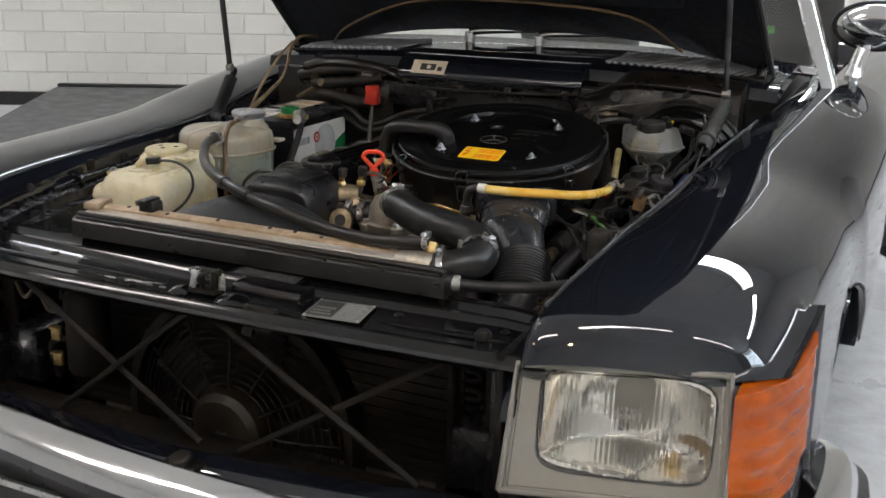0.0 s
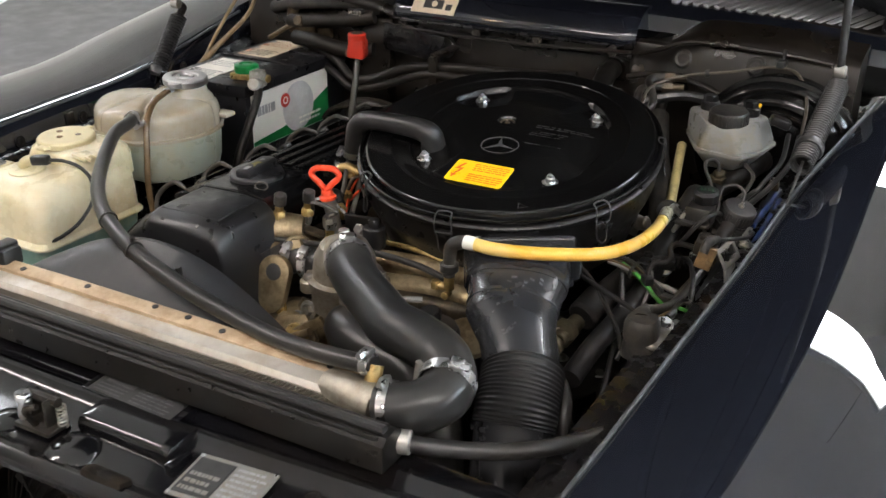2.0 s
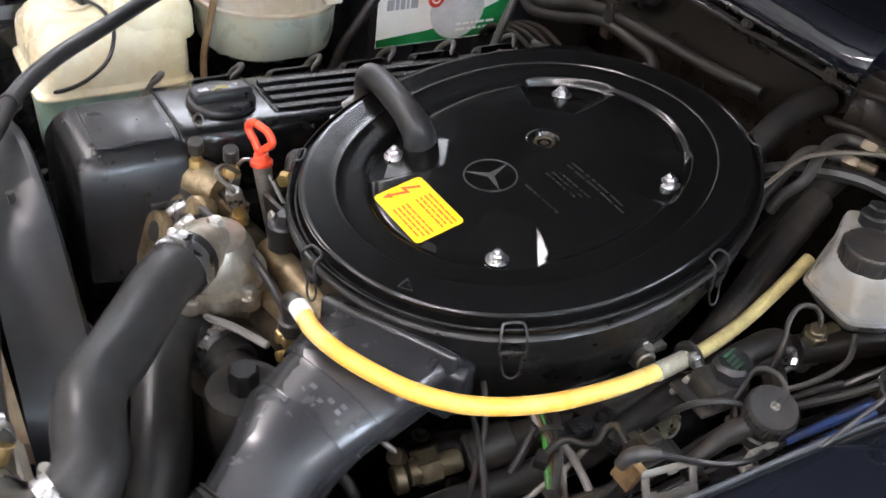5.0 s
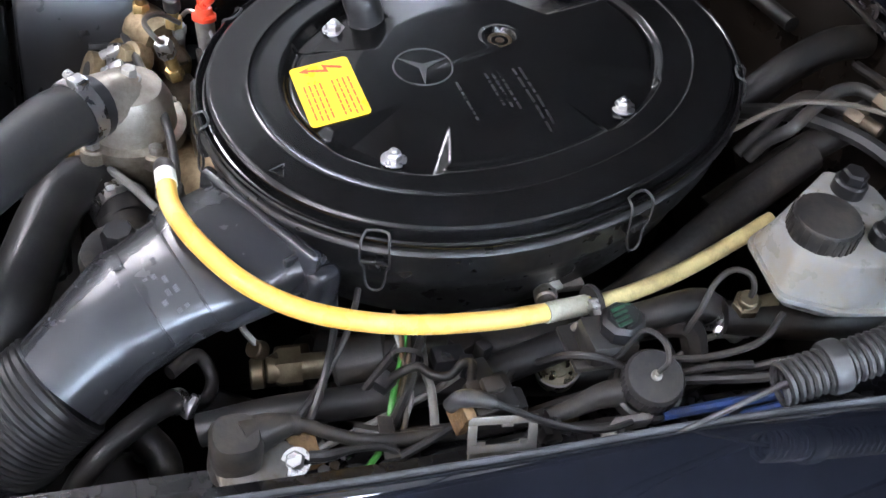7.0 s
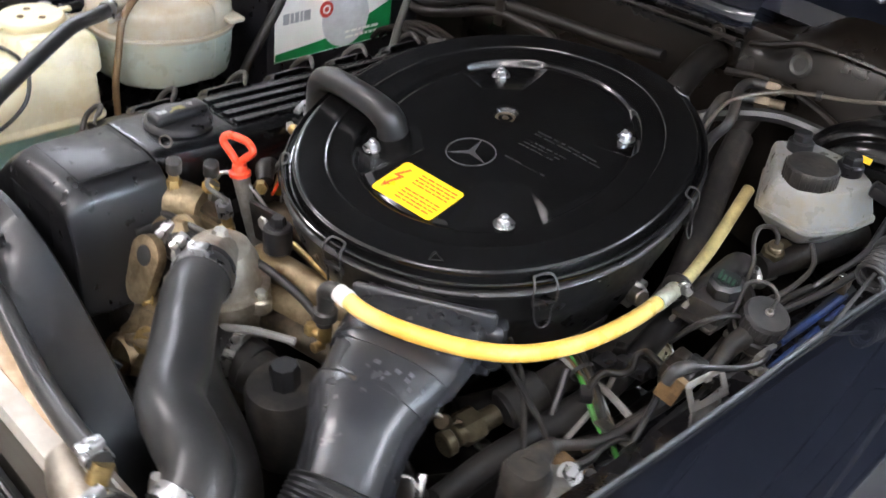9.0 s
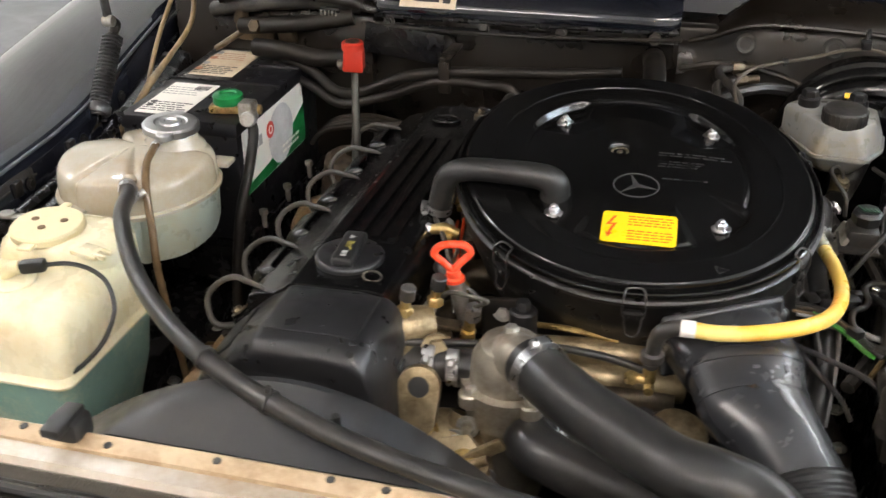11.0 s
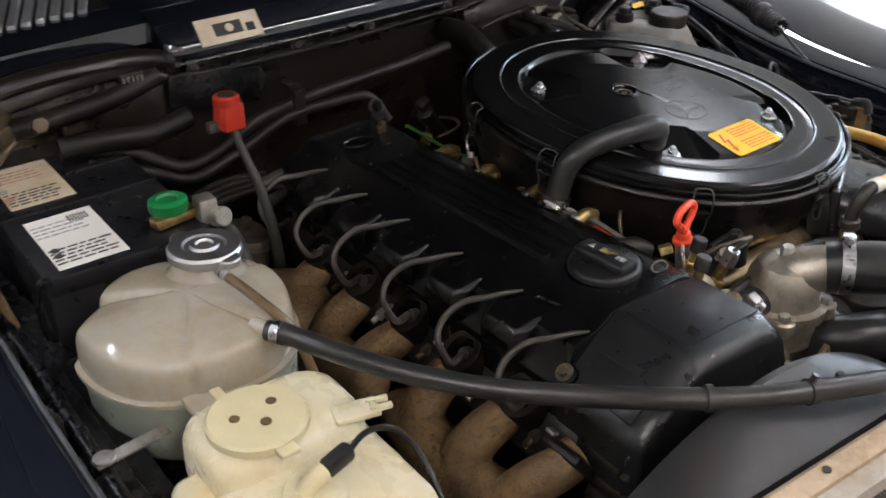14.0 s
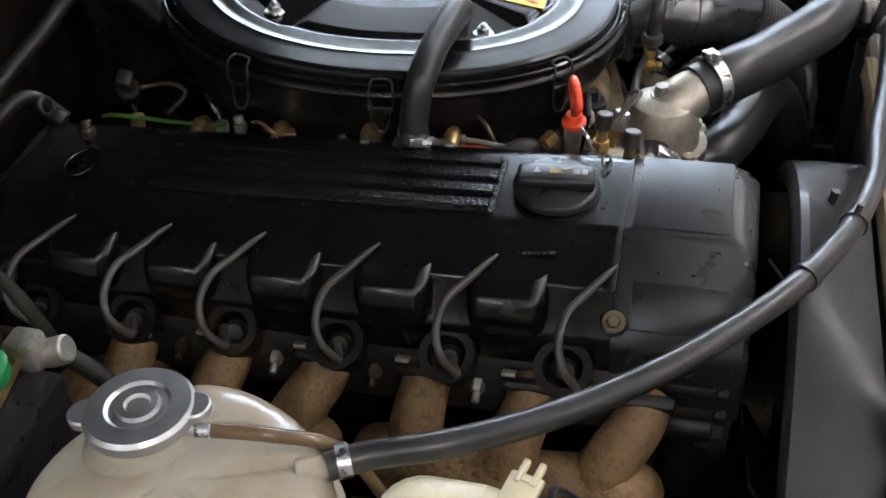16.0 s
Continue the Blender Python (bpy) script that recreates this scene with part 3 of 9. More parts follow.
# aprons and floor of the bay
for s in (-1, 1):
    wall = [[(s * x, y, z) for x, z in ((edge_x(y) - 0.075, edge_z(y) - 0.085), (edge_x(y) - 0.078, edge_z(y) - 0.2), (0.47, 0.45), (0.45, 0.3), (0.46, 0.3), (0.50, 0.45), (edge_x(y) - 0.06, edge_z(y) - 0.2), (edge_x(y) - 0.06, edge_z(y) - 0.09))] for y in np.linspace(0.36, 1.55, 9)]
    part("inner_fender", loft(wall), BAY, CAR, "dusty black inner fender panel")
    # wheel and tyre
    w = part("wheel", lathe([(0.05, -0.06), (0.2, -0.07), (0.2, 0.08), (0.18, 0.09), (0.12, 0.06), (0, 0.07)], (s * 0.72, 1.02, 0.32), (s, 0, 0), 28), STEEL, CAR)
    part("tyre", lathe([(0.2, -0.08), (0.29, -0.1), (0.318, -0.08), (0.318, 0.08), (0.29, 0.1), (0.2, 0.08), (0.2, -0.08)], (s * 0.72, 1.02, 0.32), (s, 0, 0), 40), TYRE, w)
part("bay_floor", rbox((0.95, 1.25, 0.02), (0, 0.98, 0.3), 0.004), GRIME, CAR, smooth=False)
part("side_member", rbox((0.07, 1.15, 0.1), (-0.43, 0.95, 0.55), 0.01), BAY, CAR)
part("side_member", rbox((0.07, 1.15, 0.1), (0.45, 0.95, 0.55), 0.01), BAY, CAR)


def side_body():
    for s in (-1, 1):
        rings = []
        for y in (1.87, 2.0, 2.3, 2.7, 3.1, 3.5, 3.9, 4.2):
            k = 1 - 0.1 * max(0, (y - 3.2)) ** 2
            rings.append([(s * x, y, z) for x, z in ((0.73 * k, 0.955), (0.79 * k, 0.95), (0.84 * k, 0.92), (0.885 * k, 0.82), (0.895 * k, 0.65), (0.885 * k, 0.45), (0.86 * k, 0.28), (0.8 * k, 0.28), (0.7 * k, 0.5), (0.7 * k, 0.93))])
        part("door_side", loft(rings), PAINT, CAR, "glossy black door and flank")
        part("side_moulding", tube([(s * 0.902, y, 0.52) for y in (1.95, 2.3, 3.0, 3.9)], 0.016, 8, 3), PLASTIC, CAR, "black side moulding")
    part("tail", rbox((1.6, 1.2, 0.45), (0, 3.9, 0.7), 0.12, seg=4), PAINT, CAR)
    part("cabin_floor", rbox((1.4, 1.9, 0.5), (0, 2.85, 0.45), 0.05), INTERIOR, CAR)
    part("dashboard", rbox((1.34, 0.4, 0.2), (0, 2.12, 0.86), 0.07, seg=4), INTERIOR, CAR, "dark padded dashboard")
    for s in (-1, 1):
        st = part("seat", rbox((0.5, 0.5, 0.25), (s * 0.36, 2.85, 0.72), 0.08, seg=4), INTERIOR, CAR)
        part("backrest", rbox((0.5, 0.16, 0.6), (s * 0.36, 3.15, 0.95), 0.07, (-12, 0, 0), seg=4), INTERIOR, st)


INTERIOR = mat("dark_interior", (0.03, 0.028, 0.025), 0.6)
side_body()

# ---- raised hood
HINGE = (0, 1.64, 0.965)
HM = pose(*HINGE, -41, 0, 0)


def hood():
    outer, inner = [], []
    for v in np.linspace(0, 1.27, 13):
        half = float(np.interp(v, (0, 0.5, 1.0, 1.27), (0.632, 0.61, 0.58, 0.56)))
        crown = 0.035 + 0.072 * max(0.0, 1 - v / 0.6) ** 1.5
        bow = 2.0 + 0.9 * max(0.0, 1 - v / 0.6)
        nose = -0.06 * max(0, (v - 1.12) / 0.15) ** 2
        for store, off in ((outer, 0.022), (inner, 0.0)):
            store.append([(half * u, -v, crown * (1 - abs(u) ** bow) + nose + off * (1 - 0.85 * abs(u) ** 6)) for u in np.linspace(-1, 1, 17)])
    skin = loft([a + b[::-1] for a, b in zip(outer, inner)])
    h = part("hood", moved(skin, HM), [PAINT, UNDER], CAR, "raised glossy black hood with a dark underside", sharp=60)
    me = h.data
    for p in me.polygons:
        if (HM.to_3x3().inverted() @ p.normal).z < 0.2:
            p.material_index = 1
    # inner frame ribs
    ribs = []
    for u in (-0.52, 0.52):
        ribs.append(rbox((0.05, 0.86, 0.022), (u, -0.76, 0.002), 0.008))
    ribs.append(rbox((1.0, 0.05, 0.024), (0, -1.14, 0.0), 0.008))
    ribs.append(rbox((0.04, 0.9, 0.02), (0.26, -0.68, 0.015), 0.008, (0, 0, 14)))
    ribs.append(rbox((0.04, 0.9, 0.02), (-0.26, -0.68, 0.015), 0.008, (0, 0, -14)))
    part("inner_frame", moved(join(*ribs), HM), UNDER, h, "black stamped stiffening frame")
    part("insulation_pad", moved(rbox((0.9, 0.84, 0.02), (0, -0.66, 0.02), 0.008), HM), UNDER, h, "dark sound insulation pad")
    part("washer_tube", tube([HM @ Vector(q) for q in ((-0.56, 0.0, 0.0), (-0.44, -0.14, -0.012), (-0.2, -0.24, 0.005), (0.1, -0.25, 0.005), (0.33, -0.22, 0.0), (0.43, -0.1, 0.0))], 0.004), TUBEBROWN, h, "tan washer tube along the hood")
    for s in (-1, 1):
        part("hinge", join(rbox((0.022, 0.13, 0.035), (s * 0.612, 1.61, 0.965), 0.006, (-35, 0, 0)), rbox((0.03, 0.05, 0.05), (s * 0.60, 1.65, 0.945), 0.006)), BAY, CAR, "black hood hinge")
        part("edge_seal", tube([HM @ Vector((s * float(np.interp(v, (0, 0.5, 1.0, 1.27), (0.63, 0.608, 0.578, 0.558))), -v, -0.004)) for v in np.linspace(0.02, 1.2, 7)], 0.007, 8, 3), RUBBER, h)


hood()


def spring_stay(side, low, top, upper):
    """A counterbalance spring with its sleeve, rod and stay up to the hood."""
    e = thing("hood_spring", low, "grey coil spring and stay that hold the hood open", "spring", "hood springs")
    low, top, upper = Vector(low), Vector(top), Vector(upper)
    d = (top - low).normalized()
    turns = int((top - low).length / 0.0054)
    n = turns * 10
    a = d.orthogonal().normalized()
    b = d.cross(a)
    ln = (top - low).length
    coil = [low + d * (ln * i / n) + 0.0138 * (math.cos(2 * math.pi * turns * i / n) * a + math.sin(2 * math.pi * turns * i / n) * b) for i in range(n + 1)]
    part("coil", tube(coil, 0.0024, 6, straight=True), SPRING, e, "tightly wound grey coil")
    part("sleeve", lathe([(0.0125, -0.0), (0.018, 0.0), (0.019, 0.003), (0.019, 0.011), (0.018, 0.013), (0.0125, 0.013)], low + d * (0.034 if ln > 0.15 else 0.006), d, 24), SPRING, e)
    part("core", disc(0.0095, ln * 0.96, low + d * 0.01, d, 16), GRIME, e)
    part("rod", tube([low + d * 0.01, low - d * 0.09 + Vector((0, -0.005, -0.03))], 0.0022, 8), SPRING, e, "thin steel pull rod")
    part("stay_foot", tube([top, top + d * 0.02, top + (upper - top) * 0.06], [0.006, 0.009, 0.006], 10), GRIME, e)
    knee = top + (upper - top) * 0.06
    part("stay", tube([knee, knee.lerp(upper, 0.5), upper], 0.0065, 10, flat=0.55), SPRING, e, "dark steel stay")
    part("pivot_bolt", disc(0.009, 0.016, knee + Vector((-side * 0.008, 0, 0)), (side, 0, 0)), ZINC, e)


spring_stay(1, (0.588, 1.11, 0.8955), (0.589, 1.30, 0.957), (0.587, 1.235, 1.32))
spring_stay(-1, (-0.584, 1.145, 0.842), (-0.587, 1.225, 0.94), (-0.588, 1.175, 1.37))


# ---- cowl, grilles, windscreen
def cowl():
    ring = [[(x, y + 0.02 * (x / 0.6) ** 2, z - 0.02 * abs(x / 0.6) ** 2.5) for y, z in ((1.47, 0.965), (1.475, 0.99), (1.5, 0.998), (1.58, 1.004), (1.62, 1.008), (1.78, 1.02), (1.8, 1.0), (1.62, 0.985), (1.49, 0.965))] for x in np.linspace(-0.66, 0.66, 15)]
    part("cowl_panel", loft(ring), PAINT, CAR, "black cowl panel below the windscreen")
    for s in (-1, 1):
        base = part("air_grille", rbox((0.36, 0.135, 0.008), (s * 0.45, 1.612, 0.994), 0.002, (6, s * 3, 0)), GRIME, CAR, "dark slatted air intake grille")
        for k in range(18):
            x = s * (0.285 + k * 0.0185)
            z = 1.008 - 0.02 * abs(x / 0.6) ** 2.5
            part("slat", rbox((0.0118, 0.13, 0.008), (x, 1.598 + 0.02 * (x / 0.6) ** 2, z + 0.001), 0.0015, (6, s * 4, -22), seg=1), SLATM, base)
    # windscreen with its chrome frame
    def ws(u, v):
        return Vector((u * (0.705 - 0.21 * v), 1.80 + 0.14 * (1 - u * u) * 0.0 + 0.10 * (-u * u) + 0.12 * (1) + 0.42 * v - 0.02, 1.005 + 0.42 * v - 0.02 * u * u))
    us = np.linspace(-1, 1, 15)
    glass = loft([[ws(u, v) for u in us] + [ws(u, v) + Vector((0, 0.005, 0.002)) for u in us[::-1]] for v in (0, 0.25, 0.5, 0.75, 1)])
    w = part("windscreen", glass, WIND, CAR, "clear curved windscreen")
    w.visible_shadow = False
    part("lower_frame", tube([ws(u, -0.02) + Vector((0, -0.006, 0)) for u in us], 0.014, 10, 2, flat=0.7), CHROME, w, "bright chrome lower windscreen frame")
    part("upper_frame", tube([ws(u, 1.02) for u in us], 0.02, 10, 2), CHROME, w)
    for s in (-1, 1):
        part("pillar", tube([ws(s, -0.16) + Vector((s * 0.012, 0, 0)), ws(s, 0.5) + Vector((s * 0.012, 0, 0)), ws(s, 1.0) + Vector((s * 0.012, 0, 0))], 0.026, 10, flat=0.7), CHROME, w, "bright chrome windscreen pillar")
        part("fender_crest", tube([(s * 0.675, 1.45, 0.90), (s * 0.69, 1.56, 0.92), (s * 0.705, 1.68, 0.945), (s * 0.70, 1.80, 0.965)], [0.001, 0.006, 0.011, 0.012], 10), CHROME, CAR, "chrome trim at the pillar foot")
    part("sticker", moved(rbox((0.055, 0.0015, 0.022), (0, 0, 0), 0), Matrix.Translation(ws(0.82, 0.17) + Vector((0, 0.012, 0))) @ pose(0, 0, 0, -40, 0, 10)), WIREGREEN, w, "small green sticker inside the windscreen")
    for x in (-0.165, 0.03):
        wi = part("wiper", join(disc(0.014, 0.03, (x, 1.70, 1.008)), tube([(x, 1.70, 1.036), (x + 0.03, 1.705, 1.042), (x + 0.12, 1.725, 1.045), (x + 0.30, 1.775, 1.05)], [0.012, 0.011, 0.008, 0.005], 10)), CHROME, CAR, "bright metal windscreen wiper arm")
        part("blade", rbox((0.44, 0.008, 0.014), (x + 0.3, 1.785, 1.045), 0.002, (0, 0, 9)), RUBBER, wi)
    # mirror
    mi = part("door_mirror", lathe([(0, -0.055), (0.02, -0.0545), (0.04, -0.051), (0.056, -0.044), (0.067, -0.032), (0.074, -0.015), (0.077, 0.0), (0.078, 0.012), (0.07, 0.014), (0, 0.014)], (0.0, 0, 0), (0, 1, 0), 36), CHROME, CAR, "chrome door mirror")
    mi.data.transform(Matrix.Translation((0.805, 2.03, 1.075)) @ pose(0, 0, 0, 0, 0, -16) @ Matrix.Diagonal((1.35, 1, 0.75, 1)))
    part("mirror_rim", tube([Matrix.Translation((0.805, 2.035, 1.075)) @ Vector((0.102 * math.cos(q), 0, 0.058 * math.sin(q))) for q in np.linspace(0, 2 * math.pi, 25)], 0.006, 8, 2), RUBBER, mi)
    part("mirror_foot", tube([(0.765, 2.0, 0.92), (0.77, 2.01, 0.97), (0.785, 2.03, 1.03)], [0.03, 0.02, 0.018], 10), CHROME, mi)


cowl()


# ---- firewall and cowl box
def firewall():
    part("firewall", rbox((1.2, 0.03, 0.62), (0, 1.455, 0.64), 0.008), DUSTY, CAR, "dusty black firewall")
    box = part("heater_box_cover", loft([[(x, y, z) for y, z in ((1.44 + b, 0.938), (1.424 + b, 0.944), (1.422 + b, 0.954), (1.4265 + b, 0.9635), (1.44 + b, 0.979), (1.45 + b, 0.9875), (1.465 + b, 0.994), (1.5, 0.998), (1.56, 0.985), (1.56, 0.94))] for x, b in ((-0.245, 0.014), (-0.238, 0.004), (-0.222, 0.0), (-0.1, 0.0), (0.1, 0.0), (0.2, 0.0), (0.222, 0.002), (0.235, 0.012))]), PAINT, CAR, "glossy black heater box cover")
    m = frame_at((-0.152, 1.4325, 0.9725), (1, 0, 0), (0, -0.755, 0.656))
    part("emission_label", moved(rbox((0.09, 0.038, 0.001), (0, 0, 0), 0), m), PAPERTAN, box, "tan paper emissions label")
    part("label_print", moved(join(rbox((0.04, 0.018, 0.0012), (-0.002, 0, 0.0006), 0), rbox((0.012, 0.012, 0.0012), (0.03, -0.004, 0.0006), 0)), m), INKHOLE, box, smooth=False)
    part("label_mark", moved(disc(0.006, 0.0018, (0.0, 0, 0.0)), m), PAPERTAN, box)
    for z, y in ((0.941, 1.43), (0.925, 1.425)):
        part("seam_rail", tube([(-0.24, y, z), (-0.1, y - 0.003, z), (0.08, y - 0.003, z), (0.235, y, z + 0.002)], 0.006, 8, 4, flat=0.7), BAY, CAR)
    for x in (-0.215, -0.06, 0.06, 0.2):
        bolt((x, 1.422, 0.932), (0, -1, 0.3), 0.006, 0.005, parent=CAR, name="firewall_bolt", material=DUSTY)
    # the footwell bulge towards the booster
    rings = []
    for x in np.linspace(0.235, 0.6, 18):
        k = smooth(0.25, 0.36, x)
        zt, yf = 0.932 + 0.05 * k - 0.012 * smooth(0.5, 0.6, x), 1.43 - 0.028 * k
        rings.append([(x, y, z) for y, z in ((yf + 0.07, zt + 0.012), (yf + 0.03, zt + 0.004), (yf + 0.012, zt - 0.002), (yf + 0.002, zt - 0.012), (yf - 0.004, zt - 0.03), (yf - 0.012, zt - 0.06), (yf - 0.024, zt - 0.12), (yf - 0.03, 0.7), (yf + 0.04, 0.7), (yf + 0.06, 0.9))])
    part("ledge_bead", tube([(0.25, 1.418, 0.935), (0.29, 1.405, 0.95), (0.33, 1.395, 0.968), (0.38, 1.392, 0.973), (0.48, 1.392, 0.97), (0.56, 1.398, 0.962)], 0.004, 8), DUSTY, CAR)
    part("footwell_panel", loft(rings), DUSTY, CAR, "dusty brown-black footwell panel")
    rings = []
    for x, zt, yf in ((-0.245, 0.94, 1.43), (-0.28, 0.95, 1.425), (-0.36, 0.955, 1.42), (-0.46, 0.95, 1.43), (-0.56, 0.94, 1.45)):
        rings.append([(x, y, z) for y, z in ((yf + 0.05, zt), (yf + 0.01, zt - 0.002), (yf, zt - 0.014), (yf - 0.006, zt - 0.05), (yf - 0.012, zt - 0.12), (yf - 0.02, 0.7), (yf + 0.04, 0.7), (yf + 0.06, 0.9))])
    part("footwell_panel", loft(rings), DUSTY, CAR, "dusty brown-black footwell panel")
    part("cowl_drain", tube([(-0.5, 1.42, 0.955), (-0.42, 1.4, 0.975), (-0.3, 1.4, 0.972), (-0.24, 1.43, 0.95)], 0.012, 10, flat=0.6), DUSTY, CAR)
    part("access_plate", rbox((0.13, 0.006, 0.05), (-0.19, 1.418, 0.90), 0.002, (0, 6, 0)), BAY, CAR)
    part("grommet", disc(0.02, 0.014, (-0.13, 1.44, 0.895), (0, -1, 0.2)), OLDRUBBER, CAR)


firewall()


# ---- nose: upper crossmember, lamps, bumper
def nose():
    rings = []
    for x in np.linspace(-0.575, 0.575, 25):
        f = 0.032 * (x / 0.55) ** 2
        d = 0.006 * (x / 0.55) ** 2
        step = 0.0 if abs(x) < 0.5 else -0.012 * (abs(x) - 0.5) / 0.075
        rings.append([(x, y + f * min(1.0, max(0.0, (0.455 - y) / 0.06)), z - d + (step if y > 0.36 else 0)) for y, z in ((0.306, 0.722), (0.288, 0.728), (0.280, 0.737), (0.279, 0.744), (0.283, 0.75), (0.29, 0.7545), (0.297, 0.7545), (0.303, 0.7515), (0.312, 0.751), (0.35, 0.7545), (0.376, 0.757), (0.382, 0.7605), (0.387, 0.766), (0.393, 0.767),
                     (0.398, 0.764), (0.404, 0.7625), (0.41, 0.764), (0.425, 0.772), (0.45, 0.772), (0.462, 0.77), (0.464, 0.74), (0.455, 0.74), (0.45, 0.76), (0.41, 0.752), (0.37, 0.744), (0.31, 0.738), (0.308, 0.722))])
    panel = part("upper_crossmember", loft(rings), NOSE, CAR, "glossy black front crossmember over the radiator opening", sharp=30)
    part("seal_rail", loft([[(x, y, z) for y, z in ((0.412, 0.776), (0.414, 0.803), (0.421, 0.81), (0.436, 0.811), (0.446, 0.806), (0.45, 0.776))] for x in (-0.325, -0.318, 0.376, 0.384)]), SEALRUB, panel, "black rubber-faced air seal rail")
    for y, z in ((0.4185, 0.8085), (0.437, 0.8115)):
        part("seal_ridge", tube([(-0.318, y, z), (0.376, y, z)], 0.0028, 8, straight=True), SEALRUB, panel)
    part("seal_rail_groove", tube([(-0.32, 0.428, 0.813), (0.378, 0.428, 0.813)], 0.005, 8), RUBBER, panel)
    line = [(x, 0.335 + 0.032 * (x / 0.55) ** 2, 0.7535 - 0.006 * (x / 0.55) ** 2) for x in np.linspace(0.315, 0.52, 6)]
    part("pressed_bead", tube(line, [0.001] + [0.0045] * 4 + [0.001], 8, 3), NOSE, panel)
    line = [(-x, 0.335 + 0.032 * (x / 0.55) ** 2, 0.7535 - 0.006 * (x / 0.55) ** 2) for x in np.linspace(0.06, 0.52, 8)]
    part("pressed_bead", tube(line, [0.001] + [0.0045] * 6 + [0.001], 8, 3), NOSE, panel)
    # bridge over the catch mechanism
    bridge = loft([[(x, y, z) for y, z in ((0.347, 0.75), (0.349, 0.762), (0.354, 0.7675), (0.38, 0.7695), (0.396, 0.768), (0.402, 0.752))] for x in (0.055, 0.066, 0.165, 0.178)])
    part("catch_bridge", soften(bridge, 30, 0.003), NOSE, panel, "glossy black pressed bridge over the catch")
    part("bridge_foot", rbox((0.012, 0.03, 0.008), (0.186, 0.354, 0.756), 0.003), NOSE, panel)
    part("rubber_buffer", lathe([(0.011, 0), (0.012, 0.006), (0.009, 0.012), (0, 0.0125)], (0.47, 0.36, 0.749)), RUBBER, panel, "round rubber hood buffer")
    part("rubber_buffer", lathe([(0.011, 0), (0.012, 0.006), (0.009, 0.012), (0, 0.0125)], (-0.47, 0.36, 0.749)), RUBBER, panel, "round rubber hood buffer")
    # catch, label plate and paint label
    c = part("hood_catch", join(rbox((0.05, 0.03, 0.006), (0.022, 0.333, 0.757), 0.002), rbox((0.005, 0.022, 0.034), (0.006, 0.337, 0.772), 0.002), rbox((0.005, 0.022, 0.034), (0.036, 0.337, 0.772), 0.002),
                                tube([(0.0, 0.339, 0.785), (0.044, 0.339, 0.785)], 0.0055, 8), tube([(0.022, 0.325, 0.76), (0.024, 0.314, 0.783), (0.038, 0.318, 0.79)], 0.0035, 8)), GRIME, panel, "dark steel hood catch")
    part("catch_spring", tube([(0.045 + 0.0045 * math.cos(q), 0.34 + 0.0045 * math.sin(q), 0.757 + q * 0.0006) for q in np.linspace(0, 40, 120)], 0.0012, 6, straight=True), ZINC, c)
    part("catch_pin", join(disc(0.007, 0.028, (0.0, 0.33, 0.757), (0.2, 0, 1), 14), hexhead(0.009, 0.007, (0.003, 0.33, 0.783), (0.2, 0, 1))), STEEL, c, "worn bright catch pin")
    part("guide_dome", lathe([(0.031, 0), (0.03, 0.003), (0.024, 0.009), (0.012, 0.0125), (0, 0.0135)], (0.079, 0.318, 0.748), (0, -0.15, 1)), NOSE, panel)
    part("guide_dome", lathe([(0.02, 0), (0.018, 0.005), (0.01, 0.009), (0, 0.01)], (-0.02, 0.322, 0.75), (0, -0.2, 1)), NOSE, panel)
    part("catch_bracket", join(rbox((0.054, 0.02, 0.034), (0.142, 0.30, 0.742), 0.005, (-15, 0, 0)), rbox((0.018, 0.012, 0.045), (0.128, 0.296, 0.738), 0.003, (-10, 8, 0))), SHADEDIRT, panel, "brown dusty catch bracket")
    m = frame_at((0.248, 0.347, 0.7562), (1, 0.09, 0), (0, -0.08, 1))
    pl = part("type_plate", moved(rbox((0.09, 0.062, 0.0014), (0, 0, 0), 0.0006, seg=1), m), PLATE, panel, "small riveted metal type plate")
    part("plate_field", moved(rbox((0.04, 0.05, 0.0008), (-0.021, 0, 0.001), 0), m), INKHOLE, pl, smooth=False)
    bars(pl, m @ pose(0.022, 0, 0.0009), 7, 0.038, 0.0075, 0.003, INKGREY, "plate_print")
    bars(pl, m @ pose(-0.021, -0.008, 0.0016), 3, 0.034, 0.01, 0.005, PLATE, "plate_print", seed=4)
    for dx, dy in ((-0.042, 0.028), (0.042, 0.028), (-0.042, -0.028), (0.042, -0.028)):
        part("rivet", moved(disc(0.0022, 0.0022, (dx, dy, 0)), m), STEEL, pl)
    m = frame_at((0.085, 0.406, 0.7672), (1, -0.03, 0), (0, -0.1, 1))
    part("label_bed", moved(rbox((0.136, 0.034, 0.005), (0, 0, 0), 0.002), m), NOSE, panel)
    part("service_label", moved(rbox((0.118, 0.03, 0.0006), (0, 0, 0.0028), 0), m), INKHOLE, panel, "black printed service label")
    bars(panel, m @ pose(0.026, -0.001, 0.0033), 5, 0.056, 0.005, 0.0015, INKDIM, "label_print", seed=3)
    part("label_box", moved(rbox((0.04, 0.009, 0.0006), (-0.03, 0.008, 0.0033), 0), m), INKDIM, panel, smooth=False)
    bars(panel, m @ pose(-0.03, -0.006, 0.0033), 3, 0.046, 0.005, 0.0012, INKDIM, "label_print", seed=8)
    for k, w in enumerate((0.02, 0.008, 0.03, 0.012)):
        part("chalk_mark", rbox((w, 0.004, 0.0005), (-0.16 + 0.035 * k, 0.322, 0.7526), 0), INKGREY, panel, smooth=False)
